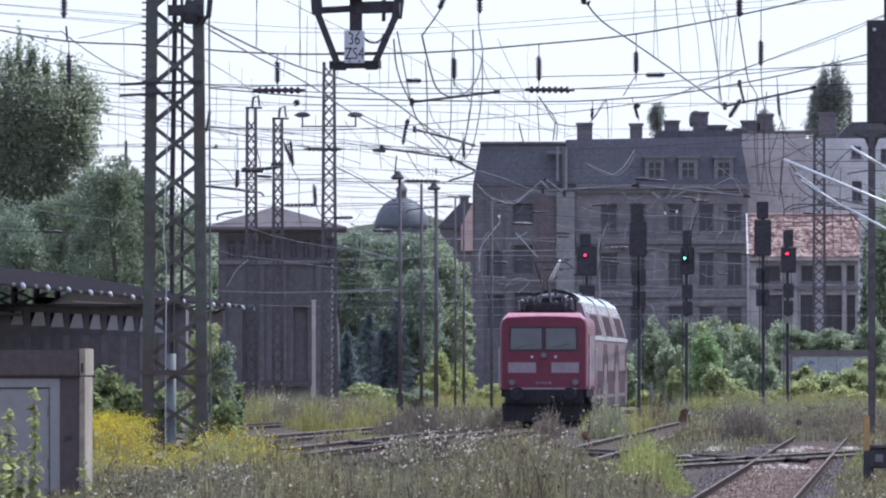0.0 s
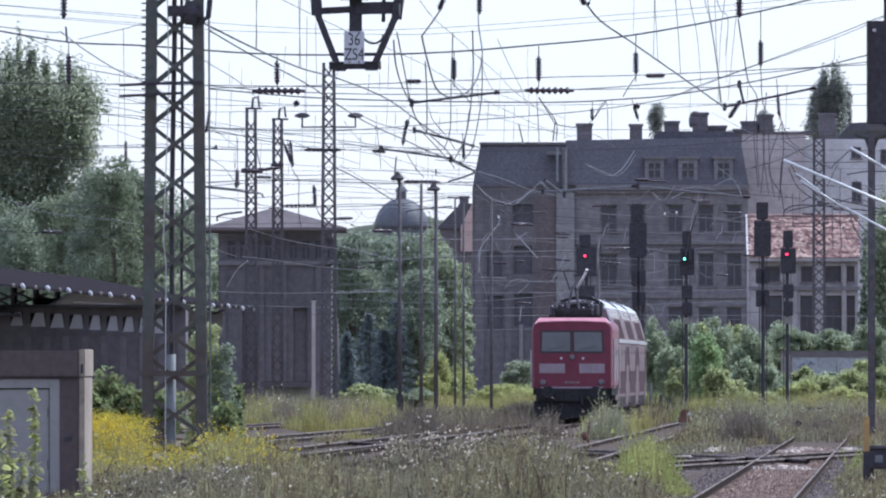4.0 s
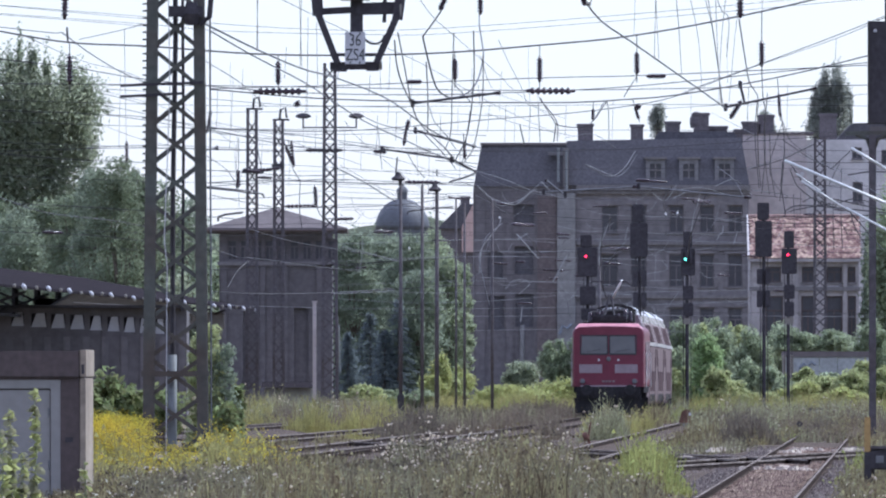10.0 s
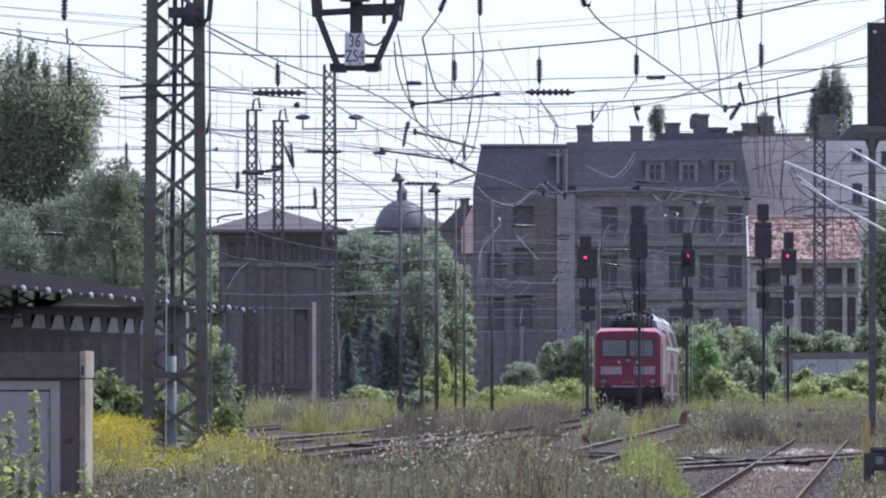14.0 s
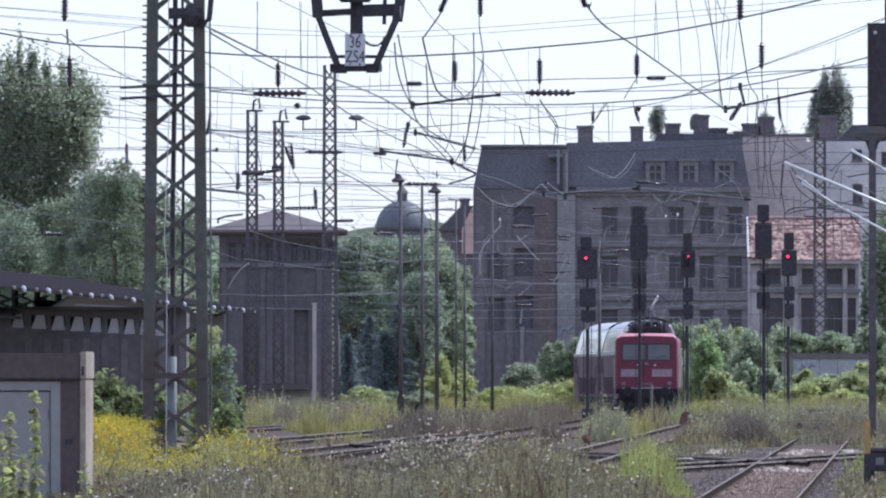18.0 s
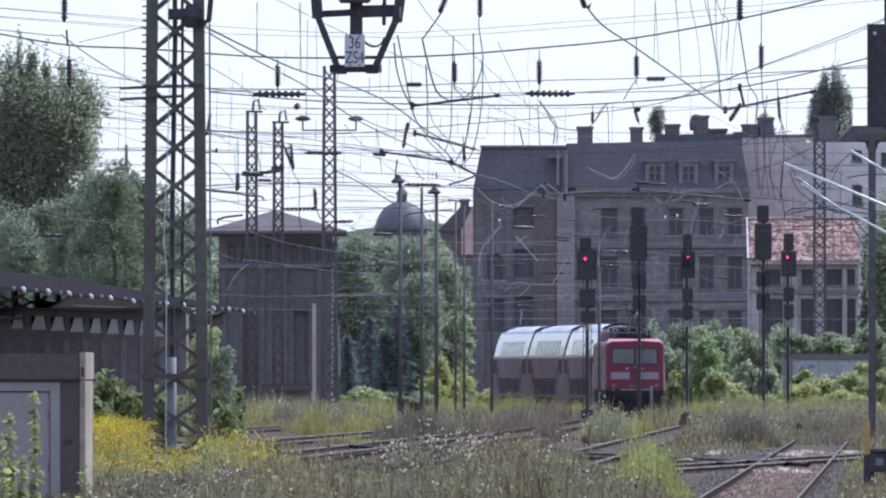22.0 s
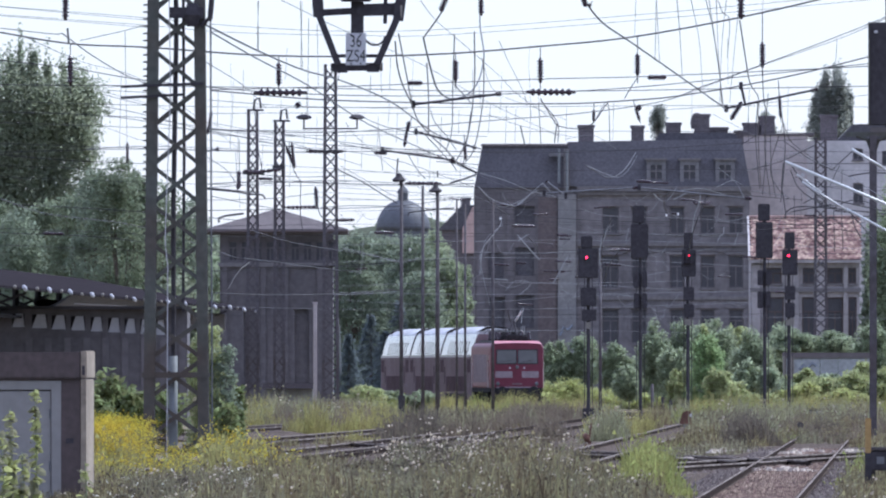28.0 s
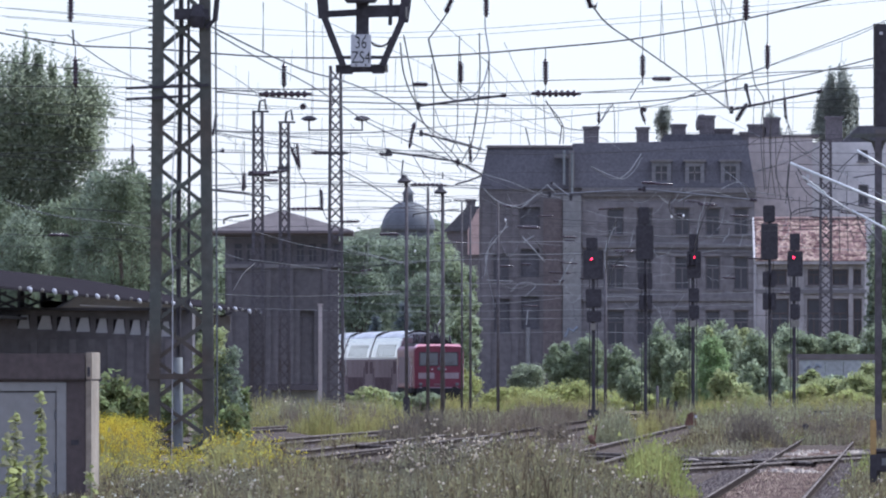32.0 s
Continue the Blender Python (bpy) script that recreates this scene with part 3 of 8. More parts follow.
def chimney(parent, x0, x1, y, z0, z1, pots=2):
    c = part("chimney", Mesh().box(x0, x1, y, y + 0.9, z0, z1 - 0.2).box(x0 - 0.08, x1 + 0.08, y - 0.08, y + 0.98, z1 - 0.2, z1), CHIMNEY, parent, "sooty brick chimney stack")
    for i in range(pots if z1 - z0 > 2.1 else 0):
        cx = x0 + (x1 - x0) * (i + 0.5) / pots
        part("chimney_pot", Mesh().tube([(cx, y + 0.45, z1), (cx, y + 0.45, z1 + 0.3)], 0.13, 8, 0.1), CHIMNEY, c)


def apartment_house():
    d = 1250
    X, Z = marks(d)
    h = thing("apartment_house", pose(0, d, 0), "old grey-brown apartment house with dark slate mansard roof", "house")
    # fire wall wing
    x0, x1, zc, zt = X(838), X(1003), Z(330), Z(257)
    slots = [(X(a), X(b), Z(f), Z(e)) for a, b, e, f in ((863, 890, 444, 494), (910, 945, 362, 399), (911, 944, 436, 486), (864, 892, 524, 584), (912, 944, 520, 578))]
    part("wall", Mesh().wall(x0, x1, 0, 0.45, -0.9, zc, slots), FIREWALL, h, "dark brown brick fire wall")
    part("wall", Mesh().box(x0, x0 + 0.45, 0.45, 12, -0.9, zc), FIREWALL, h)
    part("wall", Mesh().box(x0, X(1325), 12, 12.45, -0.9, zc), FIREWALL, h)
    for s in slots:
        part("shaft", Mesh().box(s[0], s[1], 0.3, 0.4, s[2], s[3]), SLATE, h, "dark bricked-up opening")
    part("pier", Mesh().box(X(842), X(858), -0.12, 0, -0.9, Z(335)), FIREWALL, h)
    part("pier", Mesh().box(X(896), X(907), -0.12, 0, -0.9, Z(345)), FIREWALL, h)
    part("pier", Mesh().box(X(951), X(985), -0.12, 0, -0.9, Z(347)), RED_PIER, h, "reddish brown brick strip")
    for b, e0, e1 in ((988, 262, 322), (1002, 266, 338)):
        part("vent_pipe", Mesh().tube([(X(b), -0.5, Z(e1)), (X(b), -0.5, Z(e0))], 0.09, 8), PIPE, h, "grey vent pipe")
    part("roof_hatch", Mesh().box(X(970), X(997), -0.2, 0.6, Z(275), Z(268)), DORMER, h, "pale roof hatch", bevel=0.03)
    part("downpipe", Mesh().tube([(X(924), -0.1, Z(640)), (X(924), -0.1, Z(575))], 0.16, 6), PALE_WALL, h, "pale pipe casing")
    part("roof", Mesh().add([(x0, -0.15, zc), (x1, -0.15, zc), (x1, 12.6, zc), (x0, 12.6, zc), (X(852), 1.0, zt), (x1, 1.0, zt), (x1, 11.4, zt), (X(852), 11.4, zt)],
                            [(0, 1, 5, 4), (1, 2, 6, 5), (2, 3, 7, 6), (3, 0, 4, 7), (4, 5, 6, 7), (0, 3, 2, 1)]), SLATE, h, "steep dark slate mansard")
    part("parapet", Mesh().box(X(850), x1, 0.85, 1.15, zt, zt + 0.18), CHIMNEY, h)
    # the sun on this corner is painted as a paler strip
    part("corner_strip", Mesh().box(X(986), X(1018), -0.35, -0.02, -0.9, Z(342)), PALE_WALL, h, "corner strip painted pale as if sunlit, graffiti at its foot")
    part("corner_strip", Mesh().box(X(996), X(1006), -0.3, -0.02, Z(341), Z(262)), CORNICE, h)
    part("graffiti", Mesh().tube([(X(990), -0.37, Z(592)), (X(996), -0.37, Z(577)), (X(1004), -0.37, Z(582)), (X(1012), -0.37, Z(574))], 0.1, 5), GRAFFITI, h, "sprayed blue scrawl")
    # street front
    x0, x1, zc, zt = X(1003), X(1325), Z(328), Z(249)
    cols = [(1064, 1094), (1116, 1144), (1184, 1210), (1238, 1264), (1288, 1314)]
    rows = [(364, 412), (450, 508), (545, 606)]
    holes = [(X(a), X(b), Z(f), Z(e)) for a, b in cols for e, f in rows]
    part("wall", Mesh().wall(x0, x1, 0.004, 0.5, -0.9, zc, holes), RENDERED, h, "grimy grey-brown rendered front")
    part("wall", Mesh().box(x1 - 0.45, x1, 0.5, 12, -0.9, zc), FIREWALL, h)
    for k in holes:
        sash(h, k[0], k[1], 0.0, k[2], k[3])
        part("lintel", Mesh().box(k[0] - 0.25, k[1] + 0.25, -0.12, 0.002, k[3] + 0.05, k[3] + 0.3), RENDERED, h)
        part("surround", Mesh().box(k[0] - 0.2, k[0] - 0.02, -0.07, 0.002, k[2], k[3]), RENDERED, h)
        part("surround", Mesh().box(k[1] + 0.02, k[1] + 0.2, -0.07, 0.002, k[2], k[3]), RENDERED, h)
    for e, t, o in ((328, 0.35, 0.4), (338, 0.2, 0.25), (428, 0.22, 0.2), (440, 0.14, 0.12), (522, 0.25, 0.15)):
        part("cornice", Mesh().box(X(1020), x1 + 0.1, -o, 0.0, Z(e) - t, Z(e)), CORNICE, h)
    part("roof", Mesh().add([(x0 + 0.02, -0.3, zc + 0.005), (x1 + 0.05, -0.3, zc + 0.005), (x1 + 0.05, 12.6, zc), (x0 + 0.02, 12.6, zc), (x0 + 0.02, 1.2, zt), (X(1312), 1.2, Z(243)), (X(1312), 11.2, Z(243)), (x0 + 0.02, 11.2, zt)],
                            [(0, 1, 5, 4), (1, 2, 6, 5), (2, 3, 7, 6), (3, 0, 4, 7), (4, 5, 6, 7), (0, 3, 2, 1)]), SLATE, h, "steep dark slate mansard")
    for c in (1160, 1219, 1282):
        dm = part("dormer", Mesh().wall(X(c - 17), X(c + 17), -0.15, 0.05, Z(325), Z(282), [(X(c - 10), X(c + 10), Z(320), Z(290))]).box(X(c - 17), X(c + 17), 0.05, 1.1, Z(286), Z(282)), DORMER, h, "grey framed dormer window")
        part("dormer_cheek", Mesh().box(X(c - 17), X(c - 16), 0.05, 1.1, Z(325), Z(286)).box(X(c + 16), X(c + 17), 0.05, 1.1, Z(325), Z(286)), SLATE, dm)
        part("dormer_roof", Mesh().box(X(c - 20), X(c + 20), -0.3, 1.3, Z(281.9), Z(278)), CORNICE, dm)
        part("pane", Mesh().box(X(c - 10), X(c + 10), -0.05, -0.04, Z(320), Z(290)), GLASS, dm)
        part("glazing_bar", Mesh().box(X(c) - 0.05, X(c) + 0.05, -0.09, -0.052, Z(320), Z(290)).box(X(c - 10), X(c + 10), -0.09, -0.052, Z(301) - 0.05, Z(301) + 0.05), CORNICE, dm)
    for a, b, e0, e1, y in ((1023, 1050, 256, 218, 3), (1117, 1139, 256, 219, 3), (1180, 1206, 250, 212, 8), (1230, 1257, 250, 197, 7), (1252, 1290, 250, 220, 8.5), (1303, 1318, 250, 226, 8)):
        chimney(h, X(a), X(b), y, Z(e0), Z(e1), 3 if b - a > 25 else 2)
    part("chimney_cowl", Mesh().lathe((X(1235), 7.4, Z(224)), (X(1235), 7.4, Z(195)), [(0, 0.4), (0.3, 0.46), (0.6, 0.45), (0.85, 0.33), (1, 0.12)], 10), CHIMNEY, h, "rounded sooty chimney cowl", smooth=True)
    part("roof_house", Mesh().prism([(X(1155), Z(252)), (X(1310), Z(246)), (X(1300), Z(231)), (X(1168), Z(231))], 6, 10), SLATE, h, "slate roof storey")
    return h


def pink_house():
    d = 1262
    X, Z = marks(d)
    h = thing("pink_house", pose(0, d, 0), "tall plain pale pink rendered house wall", "house")
    part("wall", Mesh().box(X(1313), X(1427), 0, 10, -0.9, Z(238)), PINK_WALL, h, "plain pale pink gable wall")
    part("coping", Mesh().box(X(1311), X(1440), -0.1, 10.1, Z(238) + 0.003, Z(234)), CHIMNEY, h)
    for a, b, e0, e1 in ((1315, 1347, 238, 214), (1344, 1371, 238, 202)):
        chimney(h, X(a), X(b), 3, Z(e0), Z(e1), 3)
    w = thing("white_house", pose(0, d + 0.4, 0), "pale cream plastered tall house with small windows", "house")
    holes = [(X(1508), X(1526), Z(281), Z(261)), (X(1509), X(1527), Z(358), Z(322)), (X(1560), X(1580), Z(290), Z(265))]
    part("wall", Mesh().wall(X(1427) + 0.01, X(1600), 0, 0.5, -0.9, Z(247), holes).box(X(1427) + 0.01, X(1600), 0.5, 10, -0.9, Z(247)), CREAM_WALL, w)
    for k in holes:
        sash(w, k[0], k[1], 0.0, k[2], k[3])
    part("roof", Mesh().prism([(X(1480), Z(247) + 0.003), (X(1605), Z(247) + 0.003), (X(1605), Z(215)), (X(1510), Z(218))], 0.2, 9.5), SLATE, w, "dark slate roof")
    chimney(w, X(1452), X(1482), 2, Z(247), Z(200), 3)


def low_house():
    d = 1180
    X, Z = marks(d)
    h = thing("low_house", pose(0, d, 0), "low cream house with pilasters and an orange tiled roof", "house")
    zc = Z(458)
    up = [(X(a), X(b), Z(500), Z(472)) for a, b in ((1352, 1382), (1419, 1441), (1463, 1490), (1500, 1514))]
    low = [(X(a), X(b), Z(600), Z(524)) for a, b in ((1354, 1386), (1418, 1442), (1462, 1491), (1500, 1515))]
    part("wall", Mesh().wall(X(1328), X(1520), 0, 0.5, -0.9, zc, up + low), LOW_WALL, h, "weathered cream plaster front")
    part("wall", Mesh().box(X(1328), X(1328) + 0.4, 0.5, 9, -0.9, zc).box(X(1328), X(1520), 9, 9.4, -0.9, zc), LOW_WALL, h)
    for k in up + low:
        sash(h, k[0], k[1], 0.0, k[2], k[3], BROWN)
    for a, b in ((1330, 1346), (1398, 1412), (1446, 1458), (1492, 1499)):
        part("pilaster", Mesh().box(X(a), X(b), -0.18, -0.002, -0.9, zc - 0.3), LOW_WALL, h)
    part("band", Mesh().box(X(1326), X(1522), -0.22, -0.004, Z(515), Z(508)), CORNICE, h)
    part("gutter_board", Mesh().box(X(1324), X(1524), -0.5, -0.003, zc - 0.2, zc), LOW_WALL, h, "pale eaves gutter")
    # tiled slope, row by row
    z1, depth, rows = Z(384), 4.6, 22
    part("roof", Mesh().add([(X(1326), -0.5, zc + 0.002), (X(1522), -0.5, zc + 0.002), (X(1522), depth, z1), (X(1326), depth, z1), (X(1522), 9.6, zc), (X(1326), 9.6, zc)],
                            [(0, 1, 2, 3), (3, 2, 4, 5), (0, 3, 5), (1, 4, 2), (0, 5, 4, 1)]), BRICK, h, "roof boarding")
    tiles, slope = 31, math.degrees(math.atan2(z1 - zc, depth + 0.5))
    tile_rng = random.Random(4)
    for r in range(rows):
        k, course = r / rows, Mesh()
        order = list(range(tiles))
        tile_rng.shuffle(order)
        for i in order:
            xa = X(1326) + (X(1522) - X(1326)) * i / tiles + 0.11 * (r % 2)
            course.box(xa + 0.01, xa + 0.22, 0, 0.26, 0.0, tile_rng.uniform(0.04, 0.09), pose(0, -0.5 + (depth + 0.5) * k, zc + 0.01 + (z1 - zc) * k, slope, 0, 0))
        part("tile_course", course, TILE, h)
    part("ridge", Mesh().tube([(X(1326), depth, z1 + 0.05), (X(1522), depth, z1 + 0.05)], 0.16, 8), TILE, h)
    part("gable_edge", Mesh().beam((X(1326) - 0.05, -0.55, zc + 0.05), (X(1326) - 0.05, depth, z1 + 0.1), 0.12, 0.2), CREAM_WALL, h, "pale verge board")


def signal_tower():
    d = 960
    X, Z = marks(d)
    h = thing("signal_tower", pose(0, d, 0), "tall dark brick railway building with flat hipped roof", "building")
    x0, x1, zc = X(388), X(588), Z(412)
    glz = [(X(a), X(a + 18), Z(461), Z(424)) for a in range(402, 580, 22)]
    slit = [(X(a), X(a + 26), Z(690), Z(545)) for a in (430, 520)]
    part("wall", Mesh().wall(x0, x1, 0, 0.5, -0.9, zc, glz + slit), BRICK, h, "dark brown brick wall")
    part("wall", Mesh().box(x0, x0 + 0.4, 0.5, 7, -0.9, zc), BRICK, h)
    part("wall", Mesh().box(x1 - 0.4, x1, 0.5, 7, -0.9, zc), BRICK, h)
    part("wall", Mesh().box(x0, x1, 7, 7.4, -0.9, zc), BRICK, h)
    for k in glz:
        sash(h, k[0], k[1], 0.0, k[2], k[3], BRICK, sill=False)
    for a, c in ((509, 524), (528, 546)):
        part("blind", Mesh().box(X(a), X(c), 0.17, 0.2, Z(460), Z(427)), PALE_WALL, h, "pale drawn window blind")
    for k in slit:
        part("gate", Mesh().box(k[0], k[1], 0.3, 0.42, k[2], k[3]), BRICK, h, "dark brick-coloured timber gate")
    for a in (392, 460, 500, 560):
        part("pier", Mesh().box(X(a), X(a + 9), -0.14, -0.002, -0.9, Z(462)), BRICK, h)
    part("band", Mesh().box(x0 - 0.1, x1 + 0.1, -0.2, -0.003, Z(470), Z(463)), CORNICE, h)
    cx, e = X(487), 0.8
    part("roof", Mesh().add([(x0 - e, -e, zc), (x1 + e, -e, zc), (x1 + e, 8.2, zc), (x0 - e, 8.2, zc), (x0 - e, -e, zc + 0.25), (x1 + e, -e, zc + 0.25), (x1 + e, 8.2, zc + 0.25), (x0 - e, 8.2, zc + 0.25), (cx - 0.2, 3.6, Z(368)), (cx + 0.2, 3.6, Z(368))],
                            [(0, 3, 2, 1), (0, 1, 5, 4), (1, 2, 6, 5), (2, 3, 7, 6), (3, 0, 4, 7), (4, 5, 9, 8), (5, 6, 9), (6, 7, 8, 9), (7, 4, 8)]), FELT, h, "low grey-brown hipped roof")
    part("gutter", Mesh().tube([(x0 - e, -e - 0.06, zc + 0.12), (x1 + e, -e - 0.06, zc + 0.12)], 0.07, 6), BROWN, h)
    part("roof_pipe", Mesh().tube([sight(386, 392, d) - Vector((0, d, 0)), sight(386, 384, d) - Vector((0, d, 0)), sight(398, 380, d) - Vector((0, d, 0)), sight(430, 376, d) - Vector((0, d, 0))], 0.06, 6), DARK, h)
    # lower shed at its foot
    s = thing("shed", pose(0, 930, 0), "small grey lean-to shed beside the tower", "shed")
    X, Z = marks(930)
    part("wall", Mesh().box(X(470), X(552), 0, 3, -0.8, Z(686)), PALE_WALL, s)
    part("roof", Mesh().add([(X(462), -0.8, Z(686)), (X(556), -0.8, Z(686)), (X(556), 3.3, Z(676)), (X(462), 3.3, Z(676))], [(0, 1, 2, 3)]).box(X(462), X(556), 3.1, 3.3, Z(686), Z(676)), TAR, s)
    # post in shade whose pale colour imitates the sun on it
    post = thing("pale_post", pose((565.5 - MID) * 930 / RANGE - 0.35, 928, 0), "post painted pale to look sunlit", "post")
    part("post_shaft", Mesh().box(0, 0.2, 0, 0.2, -0.8, Z(536)).box(-0.05, 0.25, -0.03, 0.23, Z(536), Z(533)), PINK_WALL, post, "pale tone standing for sunlight on the shaft", bevel=0.03)


def platform_canopy():
    c = thing("platform_canopy", pose(-16.6, 660, 0, 0, 0, -math.degrees(6.5 / 274)), "long dark platform canopy with sunlit brackets", "canopy")
    L = 283
    part("roof", Mesh().prism([(-9, 6.4), (0.15, 4.97), (0.15, 5.06), (-9, 6.7)], 0, L), TAR, c, "dark felted canopy roof")
    part("fascia", Mesh().box(0.155, 0.19, 0, L, 4.96, 5.04), TAR, c)
    part("valance", Mesh().box(-1.6, -1.5, 70, L, 4.0, 4.82), BROWN, c, "dark boarded valance")
    # sheet added where the shade under the canopy should close
    part("soffit", Mesh().prism([(0.1, 4.95), (-1.5, 4.0), (-1.5, 4.08), (0.1, 4.99)], 66, 190), BRICK, c, "soffit sheet added to fill the dark under the eaves")
    # added tube that draws the lighter line under the roof
    part("conduit", Mesh().tube([(0.02, 70, 4.6), (0.02, 150, 4.72)], 0.02, 6), FAR_STEEL, c, "pale tube standing for a lighter ridge line")
    rng = random.Random(5)
    # white and pale ends put the sunlit spots along the eaves into colour
    globe = Mesh().lathe((-0.05, 0, 0.1), (0.08, 0, -0.13), [(0, 0.03), (0.15, 0.07), (0.45, 0.09), (0.75, 0.075), (1, 0.02)], 10).data("lamp_globe", SIGN, True)
    dot = Mesh().lathe((0, 0, 0.08), (0, 0, -0.08), [(0, 0.03), (0.3, 0.065), (0.7, 0.06), (1, 0.03)], 8).data("bracket_cap", CONCRETE, True)
    for b, large in ((20, 0), (37, 1), (60, 0), (81, 1), (103, 0), (118, 1), (139, 0), (157, 1), (176, 0), (192, 1), (218, 0), (232, 1), (250, 0), (280, 0), (292, 1), (322, 1), (345, 0), (375, 1), (390, 0), (402, 1), (415, 0), (427, 1), (438, 0), (448, 1)):
        d = 32.06 / (0.02372 - (b - MID) / RANGE) - 660
        part("lamp_globe" if large else "bracket_cap", globe if large else dot, None, c, "white globe painted bright for a sunlit spot" if large else "bracket end painted pale as if sunlit", at=pose(0.3, max(1, d), 5.0 + rng.uniform(-0.02, 0.05)))
    for i in range(14):
        y = 8 + i * 20
        p = part("column", Mesh().tube([(-3.2, y, -0.25), (-3.2, y, 5.3)], 0.14, 8), DARK, c)
        part("column_bracket", Mesh().beam((-3.2, y, 4.1), (-0.9, y, 4.95), 0.1), DARK, p)
        part("column_bracket", Mesh().beam((-3.2, y, 4.1), (-6.0, y, 5.35), 0.1), DARK, p)
    part("second_fascia", Mesh().prism([(-4.4, 4.05), (-1.62, 3.98), (-1.62, 4.1), (-4.4, 4.25)], 0, L), SOOT_ROOF, c, "lower canopy roof")
    # building under the canopy
    h = thing("platform_building", pose(0, 720, 0), "low dark platform building with pale panels for lit openings", "building")
    X, Z = marks(720)
    slots = [(X(a), X(b), Z(577 + (a - 20) * 0.055), Z(553 + (a - 20) * 0.045)) for a, b in ((20, 42), (55, 82), (90, 115), (124, 149), (159, 180), (190, 211), (219, 239), (247, 257), (273, 291))]
    part("wall", Mesh().wall(X(-60), X(330), 0, 0.35, -0.8, Z(545), slots), BRICK, h)
    part("wall", Mesh().box(X(330) - 0.35, X(330), 0.35, 8, -0.8, Z(545)), BRICK, h)
    for a, b, e, f in slots:
        t = (b - a) * 0.34
        # black board added so that the gaps beside the panel stay dark
        part("backing", Mesh().box(a - 0.05, b + 0.05, 0.36, 0.4, e - 0.05, f + 0.05), TAR, h, "dark board standing for the unlit inside")
        # pale panel paints the brightness of an opening under the roof
        part("bright_opening_panel", Mesh().prism([(a, e), (b, e), (b - t * 0.4, f), (a + t, f)], 0.08, 0.2), PANEL, h, "pale panel standing for a lit opening")
    part("roof", Mesh().box(X(-62), X(332), -0.9, 8.2, Z(545) + 0.002, Z(540)), SOOT_ROOF, h)
    for a in range(10, 330, 34):
        part("door_leaf", Mesh().box(X(a), X(a + 12), -0.06, -0.003, -0.1, Z(596)), FIREWALL, h)


def far_town():
    X, Z = marks(1500)
    t = thing("domed_tower", pose(0, 1500, 0), "distant blue-grey church dome with lantern", "church")
    cx = X(712)
    part("drum", Mesh().tube([(cx, 0, -0.8), (cx, 0, Z(402))], 2.2, 16), DOME, t)
    zb, zt, r = Z(406), Z(352), 2.15
    part("dome", Mesh().lathe((cx, 0, zb), (cx, 0, zt), [(math.sin(a) , r * math.cos(a) + 0.12) for a in [i * math.pi / 20 for i in range(10)]] + [(1.0, 0.35)], 18), DOME, t, smooth=True)
    part("lantern", Mesh().tube([(cx, 0, zt), (cx, 0, Z(340))], 0.42, 8).lathe((cx, 0, Z(340)), (cx, 0, Z(325)), [(0, 0.55), (0.4, 0.4), (1, 0.03)], 8), DOME, t)
    part("aisle_roof", Mesh().prism([(X(658), Z(410)), (X(775), Z(410)), (X(764), Z(401)), (X(672), Z(401))], 0.5, 4), SLATE, t)
    h = thing("far_house", pose(0, 1420, 0), "distant house with orange tiled roof and pink gable", "house")
    X, Z = marks(1420)
    part("wall", Mesh().box(X(780), X(842), 0, 8, -0.8, Z(405)), CHIMNEY, h)
    part("roof", Mesh().prism([(X(774), Z(405)), (X(846), Z(405)), (X(842), Z(361)), (X(816), Z(361))], -0.3, 8.3), SLATE, h, "dark slate roof")
    part("gable", Mesh().prism([(X(817), Z(446)), (X(842), Z(446)), (X(842), Z(363)), (X(835), Z(365)), (X(817), Z(402))], -0.5, -0.31), SALMON, h, "salmon pink gable")
    chimney(h, X(815), X(831), 3, Z(390), Z(347), 2)
    hill, n, rng = Mesh(), 60, random.Random(77)
    top = lambda x: 15.9 + 0.7 * math.sin(x * 0.11 + 0.7) + 0.4 * math.sin(x * 0.57) + 0.2 * math.sin(x * 1.9)
    xs = [-60 + 2 * i for i in range(n)]
    v = [(x, y, k * top(x + y * 0.1) - 1) for y, k in ((1690, 0.0), (1696, 0.75), (1703, 0.97), (1712, 1.05)) for x in xs]
    hill.add(v, [(r * n + i, r * n + i + 1, (r + 1) * n + i + 1, (r + 1) * n + i) for r in range(3) for i in range(n - 1)])
    for _ in range(9000):
        x, y = rng.uniform(-60, 58), rng.uniform(1694, 1712)
        p = Vector((x, y, top(x + y * 0.1) * (0.7 + 0.35 * (y - 1694) / 18) - 1 + rng.uniform(-0.1, 0.35)))
        q = rng.uniform(0.15, 0.32)
        r = Euler((rng.uniform(-1, 1), rng.uniform(-1, 1), rng.uniform(0, 6.28))).to_matrix()
        k = len(hill.v)
        hill.v += [tuple(p + r @ Vector(o)) for o in ((-q, 0, 0), (0, -0.6 * q, 0.1), (q, 0, 0), (0, 0.6 * q, 0.1))]
        hill.f += [(k, k + 1, k + 2), (k, k + 2, k + 3)]
    me = leaf_mesh("far_woods", hill, LEAF_HAZED)
    tagged(new("far_woods", me), "distant green wooded rise", "woods", kind="stuff")


apartment_house()
pink_house()
low_house()
signal_tower()
platform_canopy()
far_town()


